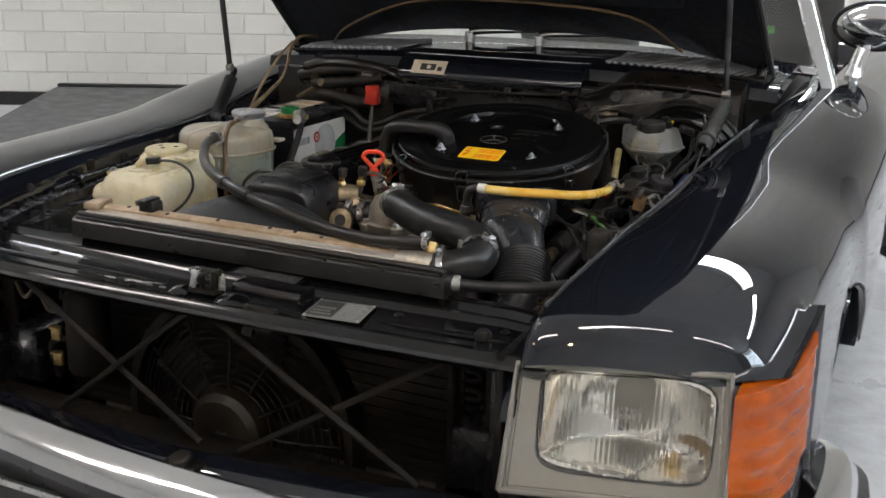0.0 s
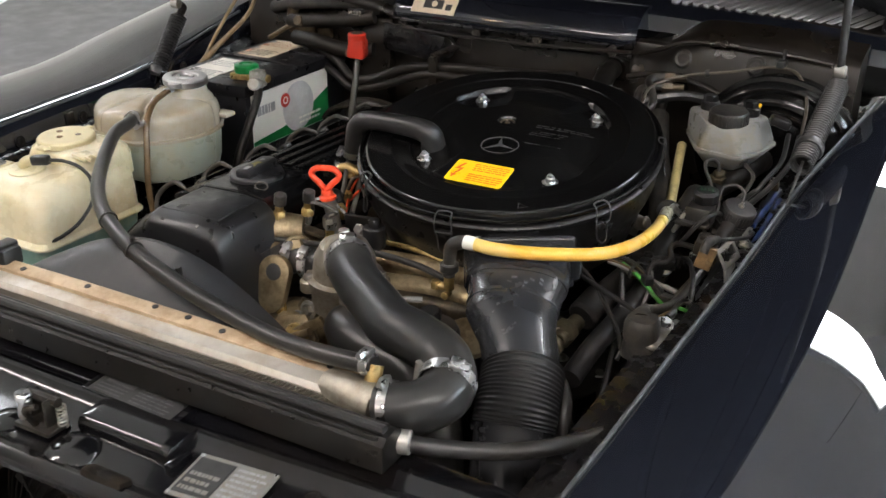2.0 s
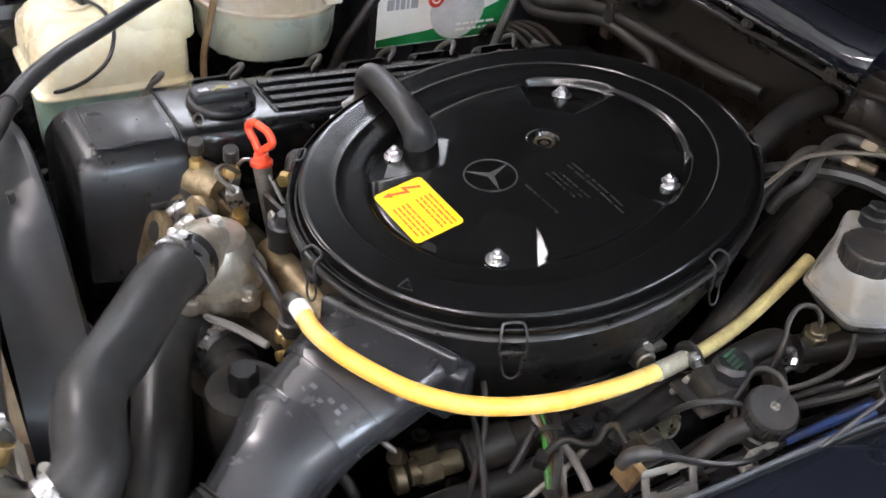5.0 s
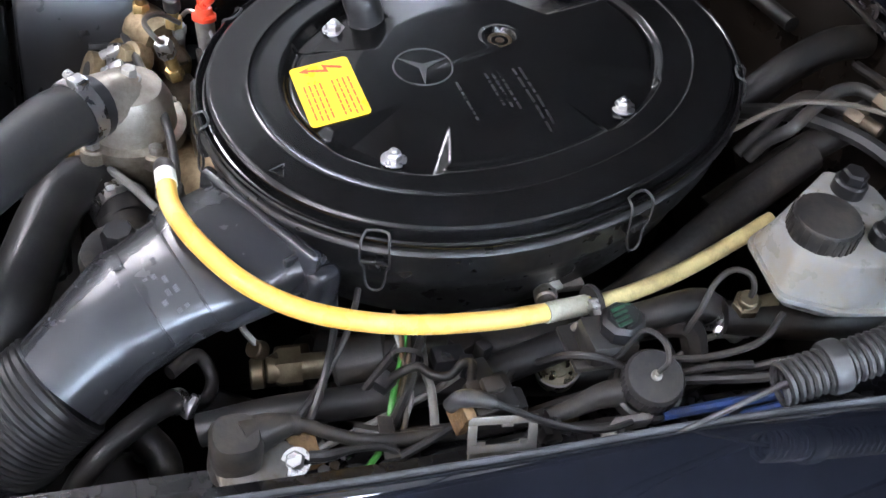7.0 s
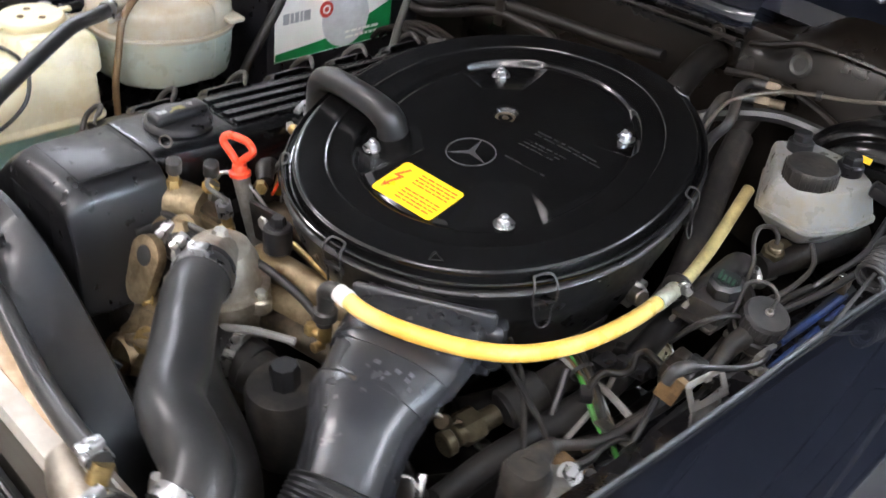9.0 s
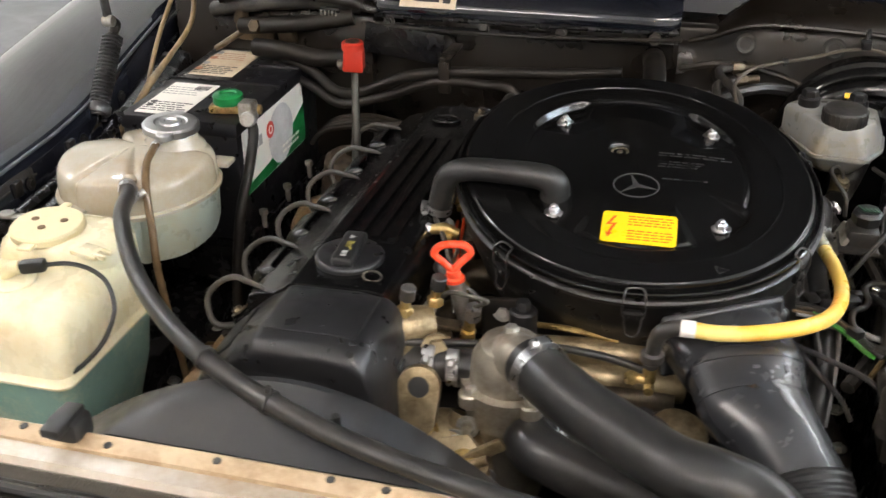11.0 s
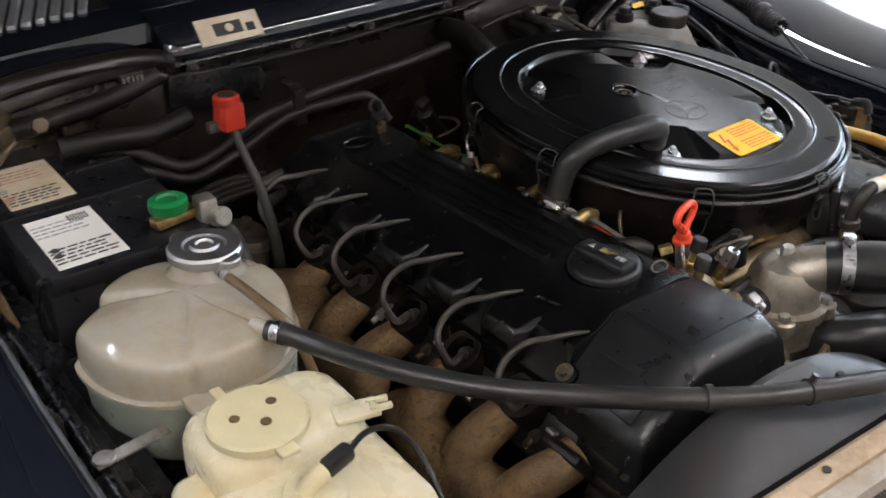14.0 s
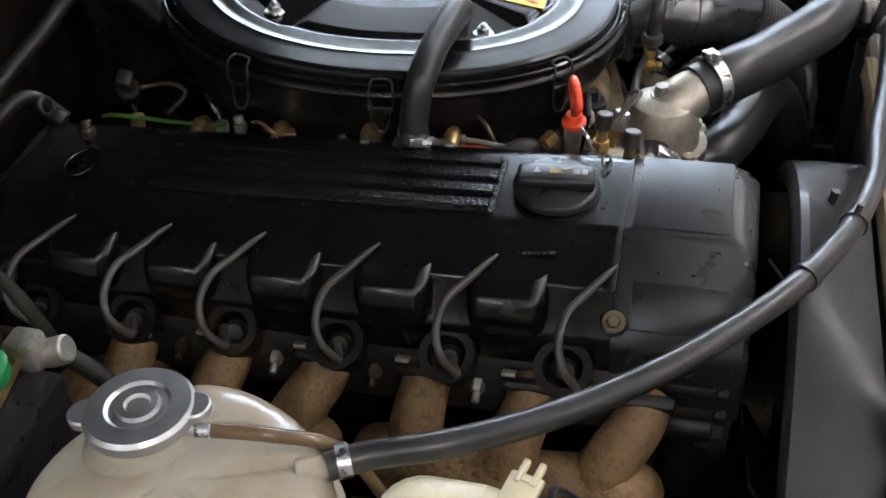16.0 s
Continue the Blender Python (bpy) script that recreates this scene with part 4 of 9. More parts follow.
    for x in (-0.33, 0.0, 0.33, 0.49):
        bolt((x, 0.365 + 0.032 * (x / 0.55) ** 2, 0.7555 - 0.006 * (x / 0.55) ** 2), (0, 0, 1), 0.005, 0.003, parent=panel, name="panel_screw", material=GRIME)
    # opening: side plates, braces, condenser fan
    for s in (-1, 1):
        part("lamp_bracket", join(rbox((0.012, 0.12, 0.24), (s * 0.515, 0.37, 0.63), 0.003), rbox((0.06, 0.01, 0.2), (s * 0.49, 0.40, 0.62), 0.003)), SHADEDIRT, CAR, "dirty lamp mounting panel")
    for a, b in (((0.02, 0.31, 0.74), (-0.284, 0.31, 0.505)), ((0.02, 0.31, 0.74), (0.396, 0.31, 0.53)), ((0.465, 0.318, 0.745), (0.08, 0.318, 0.505)), ((-0.375, 0.318, 0.742), (0.006, 0.318, 0.505))):
        part("grille_brace", tube([a, b], 0.006, 8, flat=0.6), SHADEDIRT, CAR, "grimy flat brace bar")
    part("lower_crossmember", rbox((1.08, 0.08, 0.05), (0, 0.34, 0.47), 0.012), SHADEDIRT, CAR)
    fan = thing("condenser_fan", (0.0, 0.44, 0.42), "dirty black electric fan with a wire guard behind the grille opening", "fan")
    part("motor", lathe([(0, 0), (0.055, 0.002), (0.066, 0.012), (0.068, 0.06), (0.05, 0.07)], (0.006, 0.37, 0.497), (0, 1, 0.08), 32), MOTORM, fan, "round grimy brown fan motor")
    part("motor_boss", disc(0.013, 0.008, (0.006, 0.37, 0.493), (0, 1, 0)), OILY, fan)
    for r in np.linspace(0.08, 0.205, 11):
        part("guard_ring", tube([(0.006 + r * math.cos(q), 0.395 + 0.03 * (r / 0.2) ** 3, 0.493 + r * math.sin(q)) for q in np.linspace(0, 2 * math.pi, 41)], 0.0016, 6, straight=True), SHADEDIRT, fan)
    for q in np.linspace(0, 2 * math.pi, 13)[:-1]:
        part("guard_spoke", tube([(0.006 + r * math.cos(q), 0.393 + 0.03 * (r / 0.2) ** 3, 0.493 + r * math.sin(q)) for r in (0.06, 0.1, 0.15, 0.207)], 0.002, 6, 3), SHADEDIRT, fan)
    for q in np.linspace(0, 2 * math.pi, 6)[:-1]:
        part("fan_blade", moved(rbox((0.13, 0.003, 0.07), (0.115, 0, 0), 0.0015), pose(0.006, 0.43, 0.493) @ Matrix.Rotation(-q, 4, "Y") @ pose(0, 0, 0, 30, 0, 0)), SHADEDIRT, fan)
    part("fan_ring", lathe([(0.21, 0), (0.225, 0), (0.225, 0.05), (0.21, 0.05), (0.21, 0)], (0.006, 0.41, 0.493), (0, 1, 0), 40), SHADEDIRT, fan)
    cond = part("condenser", rbox((0.8, 0.02, 0.26), (0, 0.465, 0.58), 0.003), SHADEDIRT, fan, "dusty condenser core")
    for k in range(14):
        part("condenser_tube", rbox((0.8, 0.004, 0.004), (0, 0.453, 0.47 + 0.018 * k), 0), SHADEDIRT, cond, smooth=False)
    for k in range(8):
        z = 0.49 + 0.03 * k
        part("condenser_bend", tube([(0.405, 0.452, z), (0.423, 0.452, z + 0.001), (0.43, 0.452, z + 0.0075), (0.423, 0.452, z + 0.014), (0.405, 0.452, z + 0.015)], 0.0045, 8, 4), SHADEDIRT, cond)
    part("header_pipe", tube([(0.388, 0.44, 0.49), (0.388, 0.44, 0.7)], 0.008), SHADEDIRT, cond)
    hn = thing("drier_bottle", (-0.278, 0.385, 0.545), "dark drier bottle with pipes and brassy fuse clips", "bottle")
    part("drier", lathe([(0, 0), (0.034, 0.002), (0.038, 0.01), (0.038, 0.14), (0.03, 0.152), (0, 0.155)], (-0.278, 0.385, 0.545)), SHADEDIRT, hn)
    part("pipe", tube([(-0.27, 0.385, 0.695), (-0.272, 0.38, 0.715), (-0.29, 0.375, 0.722), (-0.31, 0.37, 0.71), (-0.318, 0.37, 0.675)], 0.005), SHADEDIRT, hn)
    part("pipe", tube([(-0.285, 0.385, 0.695), (-0.25, 0.385, 0.712), (-0.2, 0.42, 0.73)], 0.005), SHADEDIRT, hn)
    for z in (0.567, 0.614):
        part("fuse_clip", join(rbox((0.02, 0.008, 0.024), (-0.328, 0.36, z), 0.003), rbox((0.02, 0.014, 0.004), (-0.328, 0.358, z + 0.012), 0.001)), GOLD, hn)
    part("strut", tube([(-0.36, 0.39, 0.52), (-0.35, 0.37, 0.585), (-0.322, 0.366, 0.605), (-0.3, 0.37, 0.6)], 0.007), SHADEDIRT, hn)
    part("loom", tube([(-0.4, 0.35, 0.70), (-0.37, 0.34, 0.68), (-0.345, 0.345, 0.70), (-0.33, 0.35, 0.66), (-0.305, 0.364, 0.66)], 0.004), OILY, hn)

    # headlamps and indicators
    for s in (-1, 1):
        hl = part("headlight", prism([(0.532, 0.0), (0.545, 0.17), (0.803, 0.182), (0.813, 0.01)], -0.11, -0.092, bevel=0.004), LAMPGREY, CAR, "rectangular headlight with ribbed clear lens")
        mir = Matrix.Diagonal((s, 1, 1, 1))
        base = Matrix.Translation((0.0, 0.185, 0.57)) @ Matrix(((1, 0, 0, 0), (0.22, 0.10, -1, 0), (0, 1, 0.1, 0), (0, 0, 0, 1)))
        hl.data.transform(mir @ base)
        frame_bits = []
        for a, b in (((0.532, 0.0), (0.545, 0.17)), ((0.545, 0.17), (0.803, 0.182)), ((0.803, 0.182), (0.813, 0.01)), ((0.813, 0.01), (0.532, 0.0))):
            frame_bits.append(loft([[Vector((a[0], a[1], z)) for z in (0.008, -0.06)] + [Vector((0.667 + (a[0] - 0.667) * k, 0.085 + (a[1] - 0.085) * k, z)) for k, z in ((0.97, -0.06), (0.97, 0.008))], [Vector((b[0], b[1], z)) for z in (0.008, -0.06)] + [Vector((0.667 + (b[0] - 0.667) * k, 0.085 + (b[1] - 0.085) * k, z)) for k, z in ((0.97, -0.06), (0.97, 0.008))]]))
        inner = [(0.68 + 0.111 * math.copysign(abs(math.cos(q)) ** 0.34, math.cos(q)), 0.1 + 0.072 * math.copysign(abs(math.sin(q)) ** 0.34, math.sin(q))) for q in np.linspace(0, 2 * math.pi, 33)[:-1]]
        quad = [(0.808, 0.096), (0.803, 0.182), (0.672, 0.176), (0.545, 0.17), (0.538, 0.085), (0.532, 0.0), (0.672, 0.005), (0.813, 0.01)]
        outer_q = [quad[k // 4] if k % 4 == 0 else tuple(np.add(np.multiply(quad[k // 4], 1 - (k % 4) / 4), np.multiply(quad[(k // 4 + 1) % 8], (k % 4) / 4))) for k in range(32)]
        face = loft([[(x, y, 0.0) for x, y in inner], [(x, y, 0.004) for x, y in outer_q], [(x, y, -0.002) for x, y in outer_q], [(x, y, -0.006) for x, y in inner]], caps=False)
        part("lamp_surround", moved(join(face, *frame_bits), mir @ base), LAMPGREY, hl, "pale grey lamp surround", sharp=30)
        # Dark ring drawn in place of the shaded gap beside the reflector.
        part("lamp_gap_shade", moved(tube([(x, y, -0.001) for x, y in inner + inner[:1]], 0.0022, 8, straight=True), mir @ base), SEALRUB, hl, "dark ring for the shaded gap round the reflector")
        # chromed bowl behind the glass, with a lower cell for the fog lamp
        def bowl_at(u, v):
            k = min(1.0, (abs(u) ** 4.8 + abs(v) ** 4.8) ** (1 / 4.8))
            main = -0.1 + 0.085 * ((u + 0.1) ** 2 + 0.3 * (v - 0.1) ** 2)
            main += 0.06 * smooth(0.62, 0.98, abs(v - 0.04))                 # shelves above and below
            fog = -0.07 + 0.08 * (((u - 0.5) * 1.7) ** 2 + ((v + 0.52) * 1.5) ** 2)
            z = min(main, fog)
            return Vector((0.68 + 0.113 * u, 0.1 + 0.074 * v, min(-0.006, z + 0.008 * k ** 20)))
        bowl = loft([[bowl_at(u, v) for u in np.linspace(-1, 1, 81)] for v in np.linspace(-1, 1, 49)], closed=False)
        part("reflector", moved(bowl, mir @ base), REFLECT, hl, "bright reflector bowl with a fog lamp cell")
        part("bulb", moved(lathe([(0.006, 0), (0.008, 0.01), (0.009, 0.03), (0.006, 0.04), (0, 0.042)], (0.667, 0.09, -0.07)), mir @ base), GLASS, hl)
        part("bulb_cap", moved(disc(0.009, 0.022, (0.667, 0.09, -0.098)), mir @ base), STEEL, hl)
        part("fog_bulb", moved(lathe([(0.006, 0), (0.008, 0.006), (0.008, 0.02), (0, 0.026)], (0.733, 0.047, -0.066)), mir @ base), GOLD, hl, "yellow-tinted fog bulb")
        outline = [(0.54, 0.006), (0.55, 0.166), (0.797, 0.177), (0.805, 0.014)]
        def lens_at(u, v, back):
            a_, b_ = np.add(outline[0], np.subtract(outline[3], outline[0]) * u), np.add(outline[1], np.subtract(outline[2], outline[1]) * u)
            x, y = np.add(a_, np.subtract(b_, a_) * v)
            clear = smooth(0.0, 0.06, u) * smooth(1.0, 0.94, u) * smooth(0.0, 0.07, v) * smooth(1.0, 0.93, v)
            flute = (0.00032 if 0.2 < u < 0.8 else 0.00022) * math.sin(2 * math.pi * (x - 0.53) / 0.0068) * clear if 0.16 < v < 0.92 else 0.00018 * math.sin(2 * math.pi * (x - 0.53) / 0.003) * clear
            return Vector((float(x), float(y), (0.011 + flute) if back else 0.017))
        us_, vs_ = np.linspace(0, 1, 241), np.linspace(0, 1, 25)
        lens = loft([[lens_at(u, v, False) for u in us_] + [lens_at(u, v, True) for u in us_[::-1]] for v in vs_])
        ln = part("lens", moved(lens, mir @ base), GLASS, hl, "clear glass lens over a fluted reflector")
        ln.visible_shadow = False
        part("lamp_rim", moved(tube([(x, y, 0.014) for x, y in ((0.53, -0.002), (0.543, 0.174), (0.806, 0.186), (0.815, 0.008), (0.53, -0.002))], 0.005, 8, straight=True), mir @ base), LAMPGREY, hl)
        ind = []
        for t in np.linspace(0, 1, 72):
            ind.append([(s * (x + (0.0042 * math.sin(t * 36 + 26 * (y - 0.35)) if 0.83 < x and y < 0.51 else 0)), y, lo + (hi - lo) * t) for x, y, lo, hi in ((0.814, 0.352, 0.572, 0.738), (0.842, 0.366, 0.574, 0.742), (0.866, 0.395, 0.58, 0.75), (0.881, 0.44, 0.59, 0.76), (0.887, 0.49, 0.605, 0.772), (0.886, 0.525, 0.63, 0.778), (0.86, 0.53, 0.63, 0.776), (0.82, 0.43, 0.59, 0.755))])
        part("turn_signal", loft(ind), AMBER, CAR, "amber wrap-round turn signal lens with wavy ribs")
    part("lamp_tray", rbox((0.36, 0.2, 0.02), (0.7, 0.43, 0.552), 0.006), BAY, CAR)
    part("lamp_tray", rbox((0.36, 0.2, 0.02), (-0.7, 0.43, 0.552), 0.006), BAY, CAR)
    for s in (-1, 1):
        part("lamp_bucket", rbox((0.26, 0.1, 0.18), (s * 0.68, 0.53, 0.65), 0.02), SHADEDIRT, CAR)
    # bumper
    line = [(-0.905, 0.70), (-0.925, 0.66), (-0.93, 0.52), (-0.91, 0.36), (-0.85, 0.30), (-0.6, 0.238), (-0.3, 0.19), (0.0, 0.155), (0.3, 0.152), (0.6, 0.185), (0.85, 0.26), (0.91, 0.36), (0.93, 0.52), (0.925, 0.66), (0.905, 0.70)]
    path = spline([(x, y, 0) for x, y in line], 5)
    rings = []
    for i, c in enumerate(path):
        d = (path[min(i + 1, len(path) - 1)] - path[max(i - 1, 0)]).normalized()
        o = Vector((d.y, -d.x, 0))
        rings.append([c + o * a + Vector((0, 0, z)) for a, z in ((-0.045, 0.535), (-0.02, 0.548), (0.01, 0.54), (0.028, 0.52), (0.034, 0.495), (0.03, 0.44), (0.01, 0.41), (-0.02, 0.405), (-0.03, 0.44))])
    b = part("bumper", loft(rings), CHROME, CAR, "chrome front bumper with a black rubber strip")
    rings = []
    for i, c in enumerate(path):
        d = (path[min(i + 1, len(path) - 1)] - path[max(i - 1, 0)]).normalized()
        o = Vector((d.y, -d.x, 0))
        rings.append([c + o * a + Vector((0, 0, z)) for a, z in ((0.02, 0.512), (0.045, 0.505), (0.05, 0.48), (0.045, 0.455), (0.02, 0.45))])
    part("rubber_strip", loft(rings), PLASTIC, b, "black rubber bumper strip")
    part("bumper_end", rbox((0.04, 0.05, 0.08), (0.915, 0.69, 0.48), 0.015), PLASTIC, b)
    part("tow_cap", join(disc(0.016, 0.012, (0.075, 0.19, 0.545), (0, -0.2, 1)), rbox((0.06, 0.03, 0.01), (0.075, 0.195, 0.54), 0.003)), GRIME, b)
    np_ = part("number_plate", rbox((0.5, 0.01, 0.11), (-0.03, 0.105, 0.435), 0.003, (-8, 0, 0)), PLATEDARK, CAR, "dark number plate in a silver frame")
    part("plate_frame", tube([(-0.285, 0.098, 0.492), (0.225, 0.098, 0.492), (0.225, 0.09, 0.378), (-0.285, 0.09, 0.378), (-0.285, 0.098, 0.492)], 0.004, 8, straight=True), STEEL, np_)
    bars(np_, frame_at((-0.03, 0.0985, 0.435), (1, 0, 0), (0, -1, 0.14)), 1, 0.4, 0.06, 0.05, STEEL, "plate_bar", seed=9)
    apron = loft([[(x, y + 0.05 * (x / 0.55) ** 2, z + 0.03 * max(0.0, x)) for y, z in ((0.2, 0.49), (0.205, 0.515), (0.222, 0.526), (0.262, 0.524), (0.274, 0.515), (0.276, 0.48))] for x in np.linspace(-0.56, 0.56, 15)])
    part("front_apron", soften(apron, 30, 0.004), PAINT, CAR, "glossy black apron above the bumper")
    part("lower_valance", rbox((1.5, 0.03, 0.2), (0, 0.26, 0.34), 0.01), PAINT, CAR)


nose()


# ---------------------------------------------------------------- air cleaner
LM = pose(0.219, 1.0, 0.9083, 6.1, 1.3, 0)
LA, LB, LTURN = 0.1966, 0.2338, radians(16.2)


def rim(q, inset=0.0):
    """A point of the lid's oval outline, drawn in by a distance."""
    c, s = math.cos(q), math.sin(q)
    f = (abs(c) ** 2.12 + abs(s) ** 2.12) ** (-1 / 2.12)
    u, v = (LA - inset) * c * f, (LB - inset) * s * f + 0.0101
    return u * math.cos(LTURN) - v * math.sin(LTURN), u * math.sin(LTURN) + v * math.cos(LTURN)


LID_BOLTS = ((-0.0785, -0.1005), (0.079, 0.115), (0.1015, -0.09), (-0.1015, 0.110))
PLUG_AT = (-0.0237, 0.0377)


def lid_height(inset, u, v):
    h = -0.0014 * smooth(0.0335, 0.0352, inset) + 0.0008 * math.exp(-((inset - 0.0342) / 0.0012) ** 2)   # bead on the flat band
    h -= 0.0022 * (1 - smooth(0.0, 0.003, inset))               # rolled shoulder
    if inset > 0.056:
        wall = smooth(0.0575, 0.0665, inset)                    # groove wall, then a low crowned middle
        h += (0.0018 - (0.0026 + 0.0036 * v * v / (u * u + v * v)) * min(1.0, max(0.0, (0.122 - inset) / 0.0555)) - 0.0032 * math.exp(-((inset - 0.068) / 0.0045) ** 2) - h) * wall
        for bu, bv in LID_BOLTS:                                # sunk fan-shaped pads round the nuts
            r = math.hypot(bu, bv - 0.01)
            ox, oy = bu / r, (bv - 0.01) / r
            out = (u - bu) * ox + (v - bv) * oy
            across = abs(-(u - bu) * oy + (v - bv) * ox)
            floor_z = 0.0018 - 0.0138 * min(1.0, max(0.0, (out + 0.052) / 0.06))
            deep = max(0.0, h - floor_z) * wall
            width = 0.0008 + 1.8 * deep
            h -= deep * min(1.0, max(0.0, (0.025 + 0.27 * (out + 0.04) + width - across) / width))
    d = math.hypot(u - PLUG_AT[0], v - PLUG_AT[1])
    return h + 0.0012 * smooth(0.02, 0.016, d) - 0.0048 * smooth(0.014, 0.0115, d)


def lid_inset(u, v):
    """How far a point lies inside the lid's outline."""
    a, b = u * math.cos(LTURN) + v * math.sin(LTURN), -u * math.sin(LTURN) + v * math.cos(LTURN) - 0.0101
    lo, hi = 0.0, 0.195
    for _ in range(24):
        mid = (lo + hi) / 2
        if (abs(a) / (LA - mid)) ** 2.12 + (abs(b) / (LB - mid)) ** 2.12 < 1:
            lo = mid
        else:
            hi = mid
    return lo


def drape(ob):
    """Lay flat marks, drawn on the lid's plane, onto its curved face."""
    back = LM.inverted()
    for vert in ob.data.vertices:
        p = back @ vert.co
        vert.co = LM @ Vector((p.x, p.y, p.z + lid_height(lid_inset(p.x, p.y), p.x, p.y)))


def air_cleaner():
    e = thing("air_cleaner", LM @ Vector((0, 0, -0.13)), "oval satin black air cleaner housing with wire clips", "air cleaner")
    insets = [0.0, 0.0006, 0.0014, 0.0022, 0.0032, 0.006, 0.014, 0.024, 0.031, 0.0328, 0.0334, 0.034, 0.0346, 0.0352, 0.036, 0.045, 0.054, 0.0572, 0.0582, 0.0594, 0.0608, 0.0622, 0.0636, 0.0648, 0.066, 0.0675] + [0.069 + 0.0015 * i for i in range(84)]
    n = 480
    rings = []
    for d in insets:
        ring = []
        for i in range(n):
            u, v = rim(2 * math.pi * i / n, d)
            ring.append(LM @ Vector((u, v, lid_height(d, u, v))))
        rings.append(ring)
    for drop, d in ((-0.0045, -0.0008), (-0.0085, -0.0012), (-0.0108, -0.0022), (-0.0112, -0.0042)):
        rings.insert(0, [LM @ Vector((*rim(2 * math.pi * i / n, d), drop)) for i in range(n)])
    lid = part("lid", loft(rings), LID, e, "satin black pressed steel lid", sharp=44)

    def belt(prof, name, material, label=""):
        rr = [[LM @ Vector((*rim(2 * math.pi * i / 160, d), w)) for i in range(160)] for d, w in prof]
        return part(name, loft(rr), material, e, label, sharp=32)
    belt(((0.004, -0.0118), (-0.0035, -0.0116), (-0.0052, -0.0092), (-0.007, -0.0072), (-0.0086, -0.0066), (-0.0102, -0.0076), (-0.0106, -0.0098), (-0.0096, -0.0125), (-0.0076, -0.0138), (0.004, -0.014)), "lid_rim", LID, "rolled lid edge")
    belt(((0.004, -0.0142), (-0.0085, -0.0146), (-0.0112, -0.0162), (-0.0125, -0.0182), (-0.0118, -0.0206), (-0.0088, -0.0226), (-0.0062, -0.027), (-0.0046, -0.05), (0.0005, -0.064), (0.008, -0.076), (0.014, -0.1), (0.024, -0.124), (0.1, -0.13)), "housing", LIDLOW, "black lower housing")
    # wire clips round the edge
    for cu, cv in ((0.19, -0.127), (0.19, 0.083), (0.06, 0.239), (0.0265, -0.2435), (-0.122, -0.19), (-0.205, -0.03), (-0.215, 0.11)):
        q = min((2 * math.pi * i / 360 for i in range(360)), key=lambda w: (rim(w)[0] - cu) ** 2 + (rim(w)[1] - cv) ** 2)
        (u, v), (u2, v2) = rim(q, -0.004), rim(q + 0.01, -0.004)
        t = Vector((u2 - u, v2 - v, 0)).normalized()
        o = Vector((t.y, -t.x, 0))
        F = LM @ Matrix.Translation((u, v, 0)) @ Matrix((t, o, Vector((0, 0, 1)))).transposed().to_4x4()
        loop = [(-0.0085, 0.001, -0.0045), (-0.0105, 0.0085, -0.008), (-0.0115, 0.0105, -0.02), (-0.011, 0.0095, -0.031), (-0.0085, 0.0085, -0.036), (-0.0082, 0.0085, -0.044), (-0.006, 0.0105, -0.054), (0, 0.0115, -0.057), (0.006, 0.0105, -0.054), (0.0082, 0.0085, -0.044), (0.0085, 0.0085, -0.036), (0.011, 0.0095, -0.031), (0.0115, 0.0105, -0.02), (0.0105, 0.0085, -0.008), (0.0085, 0.001, -0.0045), (0.0, -0.0005, -0.004), (-0.0085, 0.001, -0.0045)]
        c = part("clip", tube([F @ Vector(p) for p in loop], 0.0011, 7, 3), CLIPW, e, "wire spring clip")
        part("clip_seat", moved(join(rbox((0.017, 0.006, 0.011), (0, 0.005, -0.034), 0.0015), rbox((0.009, 0.004, 0.008), (0, 0.009, -0.033), 0.0012), tube([(-0.0105, 0.0085, -0.03), (0.0105, 0.0085, -0.03)], 0.0022, 8)), F), LIDLOW, c)
    for bu, bv in LID_BOLTS:
        w = lid_height(lid_inset(bu, bv), bu, bv)
        part("lid_nut", moved(join(disc(0.0105, 0.0018, (bu, bv, w), sides=24), hexhead(0.0068, 0.0062, (bu, bv, w + 0.0017)), disc(0.0036, 0.0118, (bu, bv, w), sides=16, edge=0.4)), LM), STEEL, lid, "bright zinc-plated lid nut")
    part("centre_plug", moved(lathe([(0.0105, 0), (0.0108, 0.0025), (0.0088, 0.0027), (0.0075, 0.001), (0.004, 0.001), (0.0035, 0.0022), (0, 0.0026)], (*PLUG_AT, -0.0032)), LM), OILY, lid, "dull metal centre plug")
    # raised emblem: a ring round three plain spokes
    em = LM @ pose(0.0045, -0.0406, 0.0016, 0, 0, 260)
    part("emblem_ring", moved(lathe([(0.0246, 0), (0.0248, 0.001), (0.0258, 0.001), (0.026, 0)], sides=40), em), EMBLEM, lid)
    sp = []
    for a in (90, 210, 330):
        sp.append(moved(prism([(-0.0034, 0), (0, 0.0245), (0.0034, 0)], 0, 0.0009), pose(0, 0, 0, 0, 0, a - 90)))
    part("emblem_spokes", moved(join(*sp), em), EMBLEM, lid, smooth=False)
    # warning sticker
    sm = LM @ pose(0.0172, -0.124, -0.0008, 6.2, 0, 3.5)
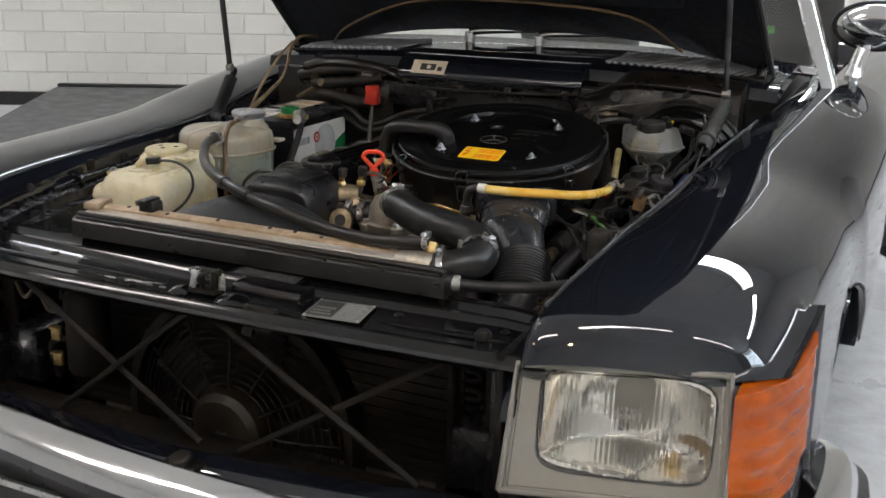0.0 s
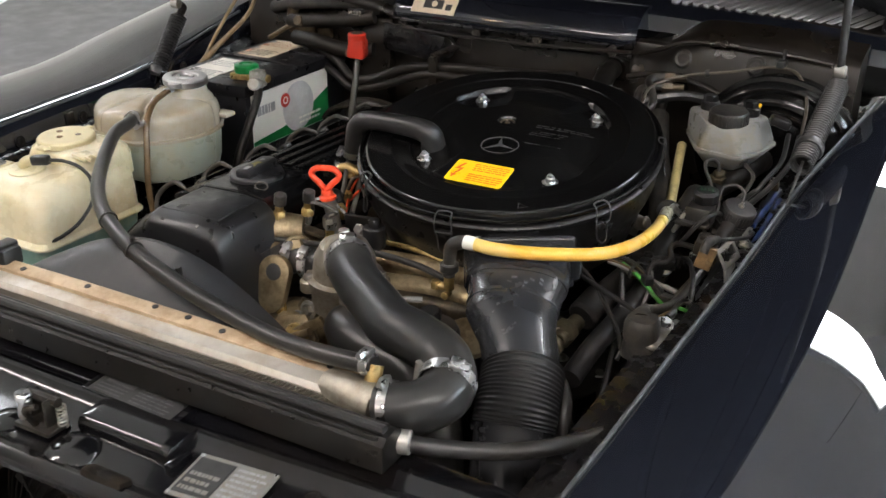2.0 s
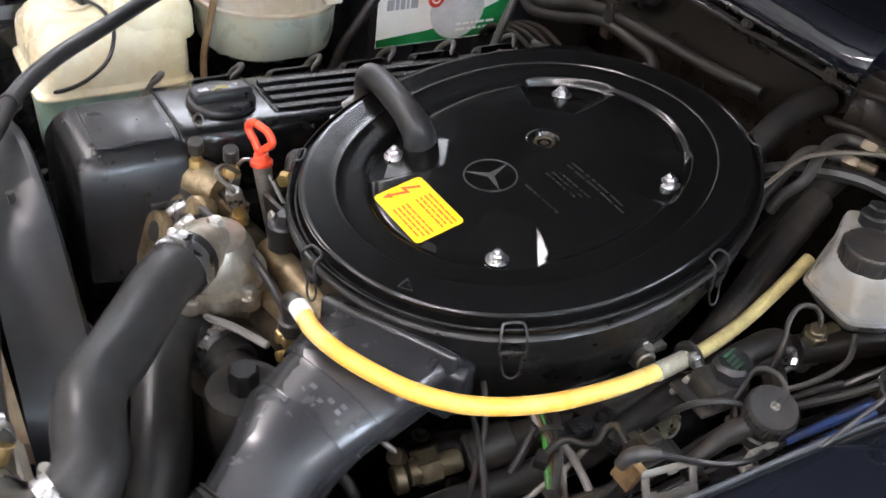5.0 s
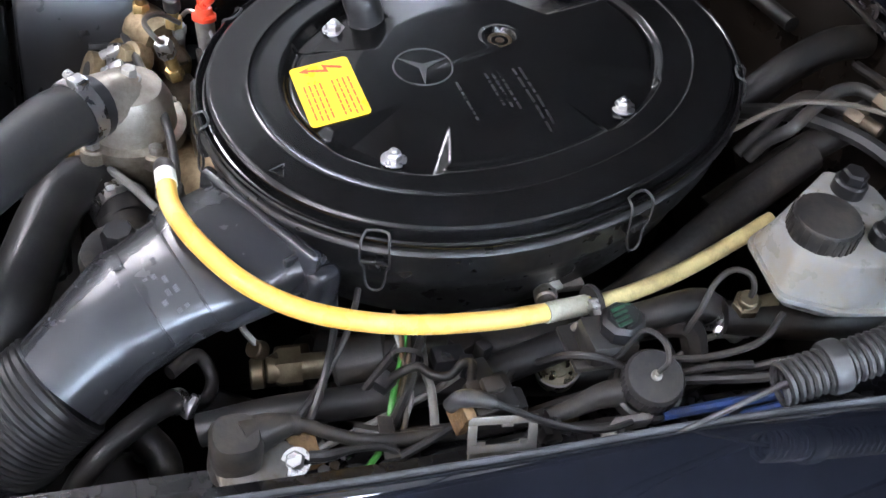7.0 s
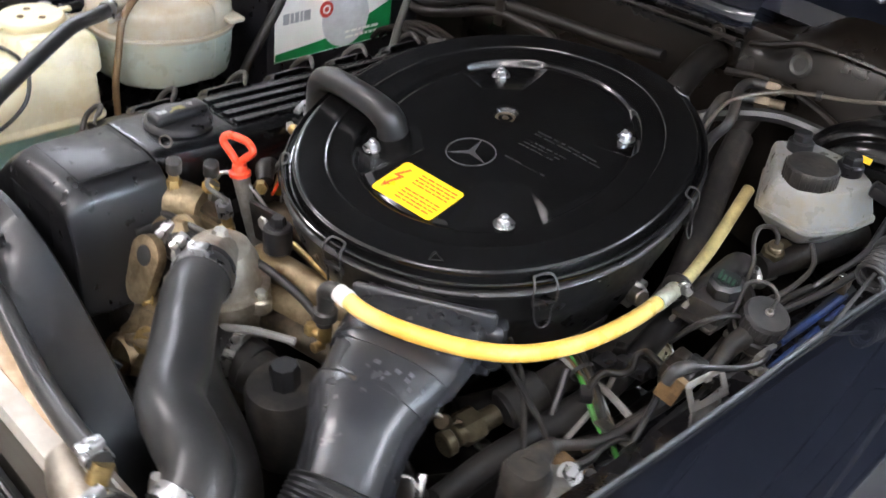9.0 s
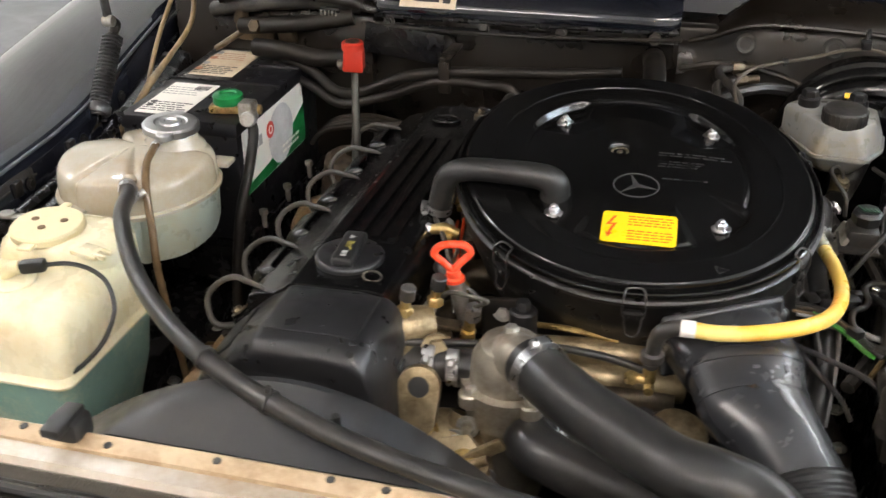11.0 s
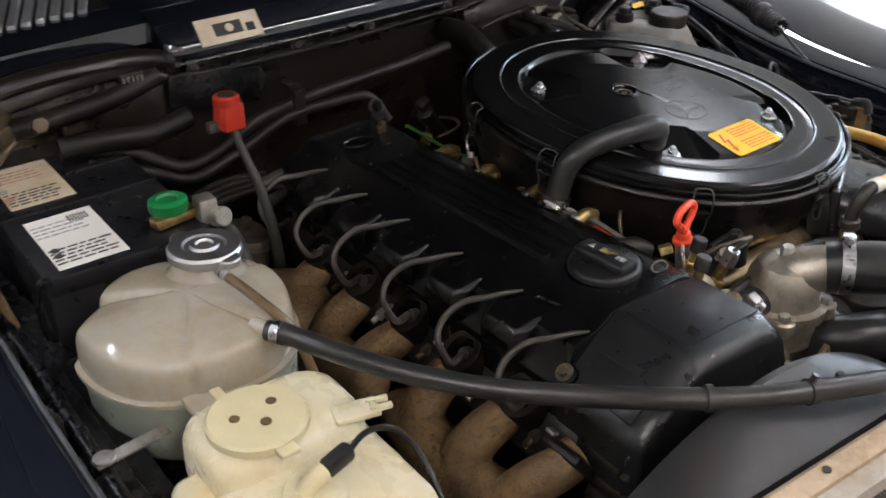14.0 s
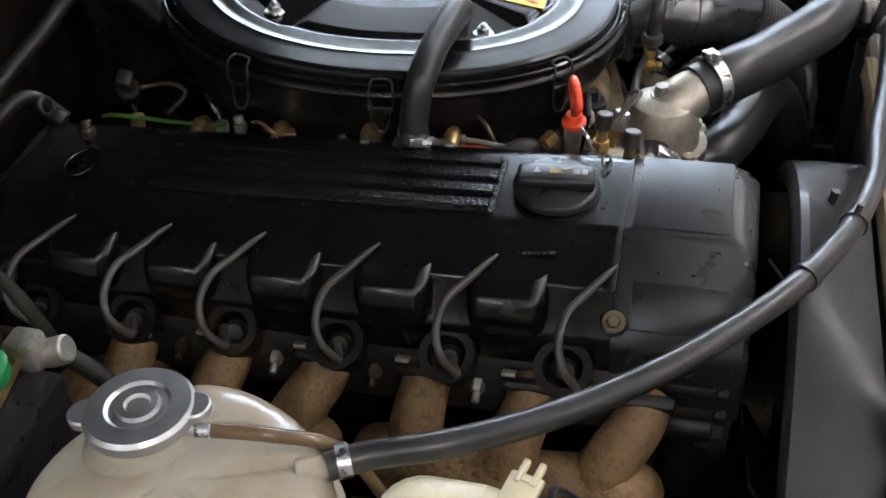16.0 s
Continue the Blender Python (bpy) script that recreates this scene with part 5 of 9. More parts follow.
    st = part("warning_sticker", moved(prism([(sx * (0.0395 - 0.004 * kx), sy * (0.0255 - 0.004 * ky)) for sx, sy, kx, ky in ((1, 1, 0, 1), (1, 1, 0.3, 0.3), (1, 1, 1, 0), (-1, 1, 1, 0), (-1, 1, 0.3, 0.3), (-1, 1, 0, 1), (-1, -1, 0, 1), (-1, -1, 0.3, 0.3), (-1, -1, 1, 0), (1, -1, 1, 0), (1, -1, 0.3, 0.3), (1, -1, 0, 1))], -0.0003, 0.0003), sm), STICKER, lid, "bright yellow warning sticker with a red bolt sign", smooth=False)
    zig = prism([(-0.002, 0.018), (-0.0075, 0.001), (-0.0005, 0.003), (-0.003, -0.012), (-0.006, -0.01), (-0.0015, -0.019), (0.002, -0.0105), (-0.0005, -0.011), (0.0035, 0.0065), (-0.0035, 0.0045), (0.001, 0.018)], 0, 0.0003, sm @ pose(-0.028, 0, 0.0004, 0, 0, -8))
    part("bolt_sign", zig, INKRED, st, smooth=False)
    for k in range(2):
        bars(st, sm @ pose(0.012, 0.012 - 0.024 * k, 0.0005), 4, 0.048, 0.0046, 0.0014, INKRED, "sticker_print", seed=5 + k, fill=0.95)
    # moulded writing, worn
    for row, (a, b, w, rows) in enumerate(((0.069, 0.0405, 0.094, 2), (0.051, 0.0165, 0.055, 3), (0.06, -0.0165, 0.058, 1))):
        drape(bars(lid, LM @ pose(a, b, 0.0, 0, 0, 4), rows, w, 0.0058, 0.0022, INKFAINT, "moulded_letters", seed=20 + row))
    part("arrow_mark", moved(tube([(0.099, -0.176, 0.0002), (0.113, -0.179, 0.0002), (0.104, -0.188, 0.0002), (0.099, -0.176, 0.0002)], 0.0006, 5, straight=True), LM), INKFAINT, lid)
    return e


air_cleaner()


def breather():
    e = thing("breather_hose", (0.0, 0.94, 0.84), "thick black rubber breather hose bent over the air cleaner", "hose")
    part("hose", tube([(0.137, 0.932, 0.890), (0.137, 0.929, 0.905), (0.133, 0.924, 0.917), (0.112, 0.924, 0.922), (0.06, 0.928, 0.921), (0.028, 0.929, 0.917), (0.011, 0.932, 0.905), (0.003, 0.936, 0.882), (-0.004, 0.940, 0.850)], [0.0165, 0.0165, 0.016, 0.0145, 0.0135, 0.0135, 0.0135, 0.0135, 0.0135], 16), RUBBER, e)
    part("collar", disc(0.0185, 0.012, (0.137, 0.933, 0.888), (0.0, 0, 1)), RUBBER, e)
    part("pipe_stub", disc(0.011, 0.02, (-0.008, 0.947, 0.836), (0, 0, 1)), ZINC, e)
    clamp((-0.001, 0.938, 0.862), (0.2, -0.1, 1), 0.0138, 0.009, e, (-1, -0.4, 0))


breather()


# ---------------------------------------------------------------- intake duct
def duct():
    e = thing("intake_duct", (0.42, 0.64, 0.72), "shiny black plastic intake duct with a ribbed hose", "duct")
    ax = [Vector(p) for p in ((0.322, 0.82, 0.822), (0.342, 0.778, 0.820), (0.356, 0.7475, 0.8178), (0.3565, 0.7465, 0.8178), (0.366, 0.716, 0.8045), (0.3664, 0.7152, 0.804), (0.3895, 0.6825, 0.7915), (0.4085, 0.655, 0.7735), (0.4136, 0.6475, 0.7685))]
    wide = [0.066, 0.063, 0.0598, 0.0573, 0.0525, 0.0537, 0.0435, 0.0415, 0.0415]
    tall = [0.03, 0.0305, 0.032, 0.0306, 0.035, 0.0362, 0.0405, 0.0435, 0.044]
    rings = []
    for i, c in enumerate(ax):
        d = (ax[min(i + 1, 8)] - ax[max(i - 1, 0)]).normalized()
        s = d.cross(Vector((0, 0, 1))).normalized()
        u = s.cross(d)
        ring = []
        for q in np.linspace(0, 2 * math.pi, 57)[:-1]:
            f = float(np.interp(i, (0, 4, 8), (0.62, 0.95, 1.0)))
            ring.append(c + wide[i] * math.copysign(abs(math.cos(q)) ** f, math.cos(q)) * s + tall[i] * math.copysign(abs(math.sin(q)) ** f, math.sin(q)) * u)
        rings.append(ring)
    fine = []
    for i in range(8):
        steps = 1 if (ax[i + 1] - ax[i]).length < 0.004 else 5
        for k in range(steps):
            t = k / steps
            fine.append([p.lerp(q, t) for p, q in zip(rings[i], rings[i + 1])])
    fine.append(rings[8])
    body = part("duct_body", loft(fine), DUCT, e, "shiny black moulded duct", sharp=40)
    for k in (3, 4):
        part("seam", tube([p + (p - ax[k]).normalized() * 0.0003 for p in rings[k] + rings[k][:1]], 0.0009, 6, straight=True), DUCT, body)
    F = frame_at((0.334, 0.8, 0.821), (0.101, 0.062, 0.012), (-0.05, 0.06, 1))
    part("flange", moved(join(rbox((0.136, 0.012, 0.068), (0, 0.004, 0), 0.005, seg=3), rbox((0.128, 0.03, 0.056), (0, 0.02, -0.002), 0.006)), F), DUCT, body)
    part("flange_lug", moved(join(rbox((0.022, 0.03, 0.046), (0.066, 0.012, -0.004), 0.008, seg=3), rbox((0.006, 0.02, 0.052), (0.05, -0.004, 0), 0.002)), F), DUCT, body)
    mid = [p.lerp(q, 0.5) for p, q in zip(rings[3], rings[4])]
    mc, along = ax[3].lerp(ax[4], 0.5), (ax[4] - ax[3]).normalized()
    for k, i in enumerate((14, 16, 17, 19, 20, 22)):
        n = (mid[i] - mc).normalized()
        n = (n - along * n.dot(along)).normalized()
        bars(body, frame_at(mid[i] + n * 0.0006 + along * (0.006 if k % 3 == 1 else -0.003), along.cross(n), n), 1 + k % 2, 0.0075, 0.0062, 0.0036, DUCTWORN, "moulded_letters", seed=31 + k)
    hose = part("ribbed_hose", tube([(0.4118, 0.651, 0.7708), (0.4148, 0.6435, 0.766), (0.4185, 0.632, 0.757), (0.4225, 0.617, 0.743), (0.4252, 0.605, 0.7275)], 0.0448, 40, ribs=0.0016, pitch=0.0042), RIBRUB, e, "black ribbed rubber hose")
    part("lower_sleeve", tube([(0.4245, 0.6085, 0.732), (0.4265, 0.6, 0.717), (0.429, 0.59, 0.69), (0.43, 0.583, 0.64), (0.43, 0.58, 0.58)], [0.0436, 0.0425, 0.0425, 0.0425, 0.0425], 40), DUCT, e, "smooth black plastic sleeve")
    part("sleeve_rim", tube([(0.4254, 0.6045, 0.7265), (0.426, 0.602, 0.722)], 0.0462, 40), DUCT, hose)


duct()


# ---------------------------------------------------------------- yellow hose
def yellow_hose():
    e = thing("vacuum_hose", (0.43, 1.0, 0.8), "glossy yellow plastic hose curving round the air cleaner", "hose")
    part("hose", tube([(0.298, 0.738, 0.864), (0.329, 0.739, 0.863), (0.369, 0.754, 0.861), (0.412, 0.784, 0.857), (0.438, 0.827, 0.849), (0.450, 0.888, 0.840), (0.448, 0.958, 0.830), (0.439, 1.021, 0.822), (0.433, 1.063, 0.819)], 0.0078, 16), YELLOW, e)
    part("old_hose", tube([(0.433, 1.063, 0.819), (0.423, 1.101, 0.817), (0.411, 1.148, 0.822), (0.400, 1.194, 0.837), (0.391, 1.234, 0.854)], 0.007, 14), PALE, e, "paler aged length of hose")
    part("end_sleeve", tube([(0.292, 0.738, 0.864), (0.306, 0.738, 0.864)], 0.0085, 14), PAPER, e, "white end sleeve")
    part("elbow", tube([(0.304, 0.738, 0.864), (0.285, 0.738, 0.862), (0.273, 0.739, 0.853), (0.269, 0.742, 0.835), (0.267, 0.743, 0.812)], [0.007, 0.0085, 0.0085, 0.0078, 0.0075], 12), OLDRUBBER, e, "grey rubber elbow")
    part("elbow_band", disc(0.0115, 0.012, (0.268, 0.743, 0.818), (0, 0, 1)), OLDRUBBER, e)
    part("brass_nipple", disc(0.0065, 0.022, (0.267, 0.744, 0.793), (0, 0.05, 1)), BRASS, e)
    clamp((0.434, 1.052, 0.817), (-0.1, 1, 0.05), 0.009, 0.008, e, (0.7, 0, 0.7))
    ringax = Vector((-0.16, 1, 0.0)).normalized()
    part("retaining_ring", lathe([(0.0082, -0.003), (0.0155, -0.0025), (0.0165, 0.0), (0.0155, 0.0025), (0.0082, 0.003), (0.0082, -0.003)], (0.434, 1.056, 0.8195), ringax, 32), CAPDUST, e, "round black retaining ring")
    part("clear_sleeve", tube([(0.441, 1.012, 0.823), (0.4375, 1.032, 0.8215), (0.4345, 1.05, 0.82)], 0.0086, 16), SLEEVECLEAR, e, "cloudy clear sleeve")
    part("clamp_tab", rbox((0.005, 0.008, 0.02), (0.442, 1.051, 0.824), 0.0015, (0, 30, 0)), STEEL, e)


yellow_hose()


# ---------------------------------------------------------------- engine
def engine():
    e = thing("engine", (0, 0.98, 0.45), "dark inline six engine with a black rocker cover, oily and dusty", "engine")
    part("block", rbox((0.26, 0.62, 0.36), (0.02, 1.02, 0.56), 0.03), GRIME, e, "grimy engine block")
    part("cylinder_head", rbox((0.19, 0.62, 0.1), (-0.075, 1.01, 0.745), 0.012, (0, 6, 0)), GRIME, e, "grimy cylinder head")
    # rocker cover, lofted along the crank axis
    prof = [(-0.178, 0.768), (-0.174, 0.80), (-0.162, 0.815), (-0.156, 0.838), (-0.146, 0.8425), (-0.128, 0.8455), (-0.115, 0.853), (-0.108, 0.8595), (-0.1, 0.8605), (-0.06, 0.862), (-0.02, 0.8635), (-0.006, 0.861), (0.0, 0.85), (0.004, 0.80), (0.0, 0.77)]
    rings = []
    for y, k, dz in ((0.733, 1, 0.0), (0.74, 1, 0), (1.30, 1, -0.018), (1.318, 0.97, -0.02), (1.33, 0.9, -0.03), (1.335, 0.85, -0.045)):
        rings.append([(-0.09 + (x + 0.09) * k, y, z + dz - (0.02 if k < 0.9 and z > 0.82 else 0)) for x, z in prof])
    rc = part("rocker_cover", soften(loft(rings), 28, 0.002), ENAMEL, e, "black wrinkle-painted ribbed rocker cover", sharp=25)
    for x in (-0.092, -0.072, -0.052, -0.032):
        part("rib", loft([[(x + a, y, z - 0.032 * (y - 0.74)) for a, z in ((-0.006, 0.8605), (-0.0045, 0.8668), (0.0045, 0.8672), (0.006, 0.861))] for y in (0.848, 0.853, 1.16, 1.165)]), WRINKLE, rc)
    part("rib_field", loft([[(x, y, z - 0.032 * (y - 0.74)) for x, z in ((-0.099, 0.859), (-0.098, 0.8618), (-0.026, 0.8645), (-0.025, 0.862))] for y in (0.843, 0.846, 1.168, 1.172)]), WRINKLE, rc, "glossy wrinkle-painted field between the ribs")
    # scallops between the plug wells
    for k in range(6):
        y = 0.739 + 0.0972 * k
        z = 0.842 - 0.0022 * k
        part("plug_well", lathe([(0.02, 0), (0.024, 0.002), (0.024, 0.04), (0.0165, 0.04), (0.016, 0.004)], (-0.166, y + 0.03, z - 0.095), (-0.6, 0, 0.8), 20), SHADEDIRT, rc)
        part("plug_boot", tube([(-0.16, y + 0.03, z - 0.088), (-0.175, y + 0.03, z - 0.077), (-0.189, y + 0.028, z - 0.068)], [0.0125, 0.012, 0.0075], 12), OLDRUBBER, rc, "dusty spark plug boot")
        if k < 5:
            bm = loft([[(x + s_, y + 0.083 + dy, z + dz) for x, dz in ((-0.155, 0.0), (-0.176, -0.01), (-0.183, -0.024), (-0.182, -0.045), (-0.165, -0.045))] for dy, s_ in ((-0.036, 0.013), (-0.027, 0.0), (0.021, 0.0), (0.03, 0.013))])
            part("cover_bulge", soften(bm, 25, 0.0035), ENAMEL, rc)
        lead = thing("spark_plug_lead", (-0.15, y, z), "grey-black rubber spark plug lead looping to its boot", "cable", "spark plug leads")
        dy = (0.0, 0.0, 0.004, 0.01, 0.002, 0.0)[k]
        loop = [(x, y + dy + b, z + c) for x, b, c in ((-0.136, -0.005, 0.0055), (-0.148, 0.003, 0.004), (-0.166, 0.016, -0.001), (-0.187, 0.028, -0.005), (-0.209, 0.031, -0.017), (-0.221, 0.025, -0.033), (-0.217, 0.017, -0.052), (-0.209, 0.017, -0.063), (-0.196, 0.024, -0.067), (-0.184, 0.03, -0.07))]
        part("cable", tube(loop, [0.0012, 0.0026, 0.0033, 0.0034, 0.0034, 0.0034, 0.0034, 0.0036, 0.0045, 0.005], 10), LEAD, lead)
    for y, z in ((1.124, 0.814), (0.918, 0.818), (0.732, 0.82)):
        bolt((-0.168, y, z - 0.004), (-0.6, 0, 0.8), 0.006, 0.006, parent=rc, name="cover_bolt", material=OILY)
        part("bolt_boss", lathe([(0.0125, -0.02), (0.0115, 0), (0.009, 0.001)], (-0.166, y, z - 0.006), (-0.6, 0, 0.8), 20), ROCKER, rc)
    # raised mark on the back of the cover
    part("cover_mark", tube([(-0.075 + 0.02 * math.cos(q), 1.245 + 0.014 * math.sin(q), 0.8485) for q in np.linspace(0, 2 * math.pi, 21)], 0.0016, 6, 2), ROCKER, rc)
    part("cover_mark", join(rbox((0.006, 0.02, 0.004), (-0.075, 1.245, 0.848), 0.001), rbox((0.02, 0.006, 0.004), (-0.078, 1.243, 0.848), 0.001, (0, 0, 25))), ROCKER, rc)
    bars(rc, pose(-0.13, 0.80, 0.8462, 0, -10, -90), 1, 0.035, 0.006, 0.004, INKFAINT, "cast_number", seed=41)
    # oil cap
    cap = thing("oil_filler_cap", (-0.062, 0.795, 0.862), "black plastic oil filler cap with a grip bar and symbols", "cap")
    part("cap_body", lathe([(0.037, 0), (0.0375, 0.004), (0.036, 0.007), (0.033, 0.0085), (0, 0.009)], (-0.062, 0.795, 0.861), (0, -0.02, 1), 40), PLASTIC, cap)
    part("grip", moved(rbox((0.025, 0.066, 0.012), (0, 0, 0), 0.0045, seg=3), pose(-0.062, 0.795, 0.8735, 0, 0, 4)), PLASTIC, cap)
    cm = pose(-0.062, 0.795, 0.8798, 0, 0, 4)
    part("oil_can_sign", moved(join(rbox((0.006, 0.012, 0.0006), (0, 0, 0), 0), rbox((0.0025, 0.01, 0.0006), (0.003, -0.008, 0), 0, (0, 0, 25)), rbox((0.002, 0.006, 0.0006), (0.004, 0.004, 0), 0)), cm), INKYEL, cap, smooth=False)
    part("triangle_sign", moved(prism([(-0.003, 0.02), (0.004, 0.0165), (-0.003, 0.013)], 0, 0.0005), cm), INKGREY, cap, smooth=False)
    part("book_sign", moved(join(rbox((0.006, 0.005, 0.0006), (0, -0.0175, 0), 0), rbox((0.006, 0.005, 0.0006), (0, -0.0235, 0), 0)), cm), INKGREY, cap, smooth=False)
    part("eye_hook", tube([(-0.024 + 0.010 * math.cos(q), 0.757 + 0.004 * math.sin(q), 0.866 + 0.004 * math.sin(q)) for q in np.linspace(0, 2 * math.pi, 17)], 0.0012, 6, 2), DULLTUBE, e)

    # distributor cover at the front of the head
    secs = []
    for y, k in ((0.737, 1.0), (0.7, 1.0), (0.65, 1.0), (0.636, 0.97), (0.626, 0.9)):
        lo = 0.72
        pts = [(-0.176, lo), (-0.176, 0.795), (-0.168, 0.806), (-0.128, 0.842), (-0.112, 0.851), (-0.104, 0.859), (-0.03, 0.861), (0.0, 0.8565), (0.012, 0.847), (0.02, 0.82), (0.03, lo)]
        secs.append([(-0.075 + (x + 0.075) * (0.97 if k < 1 else 1), y, lo + (z - lo) * (k if z > lo else 1) - 0.0 * k) for x, z in pts])
    dc = part("distributor_cover", soften(loft(secs), 20, 0.005, 3), PLASTIC, e, "smooth black plastic distributor cover", sharp=22)
    part("cover_panel", moved(rbox((0.083, 0.004, 0.045), (0, 0, 0), 0.0015), pose(-0.07, 0.6275, 0.80)), PLASTIC, dc)
    part("top_panel", moved(rbox((0.095, 0.078, 0.0035), (0, 0, 0), 0.0016), pose(-0.052, 0.688, 0.8596, 0, -1.2, 0)), PLASTIC, dc)
    # Black block painted for the shade inside the slot.
    part("cover_slot_shade", rbox((0.003, 0.018, 0.007), (0.0235, 0.70, 0.802), 0.001, (0, -15, 0)), INKHOLE, dc)
    part("cover_window", moved(rbox((0.04, 0.075, 0.003), (0, 0, 0), 0.0014), frame_at((-0.1515, 0.683, 0.8208), (0.72, 0, 0.66), (-0.66, 0, 0.72))), PLASTIC, dc)
    part("cover_skirt", rbox((0.16, 0.05, 0.14), (-0.08, 0.66, 0.66), 0.012), GRIME, e)
    part("chain_cover", rbox((0.2, 0.07, 0.32), (-0.04, 0.70, 0.56), 0.015), GRIME, e)
    # exhaust side
    part("manifold_flange", rbox((0.02, 0.58, 0.055), (-0.176, 0.99, 0.738), 0.004, (0, 20, 0)), GRIME, e)
    man = thing("exhaust_manifold", (-0.25, 0.95, 0.6), "rusty cast iron exhaust manifold with six runners", "manifold")
    for k in range(6):
        y = 0.702 + 0.0915 * k
        bend = 0.016 * (1 - k % 3) + 0.012
        part("runner", tube([(-0.176, y, 0.742), (-0.196, y + 0.002, 0.735), (-0.216, y + 0.006 + bend * 0.4, 0.716), (-0.23, y + 0.008 + bend * 0.8, 0.69)], [0.0205, 0.0215, 0.0235, 0.027], 18), RUST, man, "rust-brown exhaust runner")
        part("runner_flange", moved(rbox((0.05, 0.058, 0.012), (0, 0, 0), 0.006), frame_at((-0.181, y, 0.738), (0, 1, 0), (-0.8, 0, -0.55))), GRIME, man)
        if k < 5:
            part("stud", join(hexhead(0.0065, 0.011, (-0.182, y + 0.048, 0.741), (-0.8, 0, -0.3)), disc(0.0035, 0.02, (-0.182, y + 0.048, 0.741), (-0.8, 0, -0.3))), ZINC if k % 2 else OILY, man)
            part("tab_washer", rbox((0.008, 0.012, 0.004), (-0.19, y + 0.02, 0.764), 0.001, (0, 20, 0)), ZINC, man)
    for y0 in (0.712, 0.99):
        part("log", tube([(-0.228, y0 - 0.01, 0.683), (-0.231, y0 + 0.003, 0.684), (-0.235, y0 + 0.1, 0.674), (-0.231, y0 + 0.2, 0.684), (-0.228, y0 + 0.21, 0.683)], [0.022, 0.03, 0.033, 0.03, 0.022], 20), RUST, man, "rust-brown cast collector")
        part("downpipe", tube([(-0.235, y0 + 0.1, 0.675), (-0.225, y0 + 0.1, 0.61), (-0.215, y0 + 0.11, 0.5), (-0.215, y0 + 0.13, 0.36)], [0.034, 0.031, 0.03, 0.03], 18), RUST, man, "rusty downpipe")
        part("cast_mark", join(*[rbox((0.002, 0.006, 0.008), (-0.266, y0 + 0.07 + 0.01 * i, 0.69), 0.0005, (0, 30, 0)) for i in range(6)]), RUST, man, smooth=False)
    part("shield_arm", soften(loft([[(x, y + 0.1 * (x + 0.31), z) for y, z in ((0.9, 0.595), (0.905, 0.614), (0.915, 0.62), (0.945, 0.618), (0.953, 0.61), (0.955, 0.585))] for x in (-0.335, -0.328, -0.235, -0.23)]), 30, 0.004), GOLD, man, "brassy engine mount arm")
    part("heat_shield", lathe([(0, 0.03), (0.032, 0.03), (0.046, 0.026), (0.053, 0.016), (0.055, -0.03), (0.06, -0.036), (0.064, -0.037)], (-0.262, 0.878, 0.54), (-0.05, -0.1, 1), 36), GOLD, man, "brassy pressed mount shield")
    # sensor block below the distributor cover
    sb = thing("sensor_block", (-0.16, 0.70, 0.70), "dull metal fittings on the side of the head", "fitting")
    for k in range(3):
        part("pipe_union", join(disc(0.013, 0.045, (-0.165, 0.69 + 0.0 * k, 0.755 - 0.026 * k), (0, -1, 0), 16), hexhead(0.012, 0.012, (-0.165, 0.648, 0.755 - 0.026 * k), (0, -1, 0))), GRIME, sb)
    part("plate", rbox((0.02, 0.06, 0.09), (-0.155, 0.70, 0.73), 0.004), GRIME, sb)
    part("plate_dots", join(*[disc(0.006, 0.004, (-0.166, 0.722 - 0.016 * i, 0.77 - 0.016 * j), (-1, 0, 0), 12) for i in range(2) for j in range(4)]), PLASTIC, sb)
    # inlet side clutter between cover and air cleaner
    for k in range(6):
        part("inlet_runner", tube([(0.0, 0.76 + 0.094 * k, 0.74), (0.06, 0.77 + 0.09 * k, 0.77), (0.14, 0.80 + 0.075 * k, 0.74)], 0.022, 14), OILY, e, "dusty cast inlet runner")
    part("inlet_plenum", rbox((0.16, 0.34, 0.08), (0.2, 0.98, 0.73), 0.03, seg=3), OILY, e)
    for k in range(6):
        y = 0.775 + 0.094 * k
        part("injector", join(disc(0.007, 0.03, (0.022, y, 0.79), (0.3, 0, 1), 12), hexhead(0.008, 0.012, (0.031, y, 0.82), (0.3, 0, 1))), BRASS if k % 2 else ZINC, e, "small brass injector")
        part("fuel_line", tube([(0.034, y, 0.835), (0.04, y + 0.01, 0.85), (0.06, y + 0.025, 0.845), (0.10, y + 0.04, 0.80)], 0.0022, 8), OILY if k % 2 else STEEL, e)
    return e


engine()


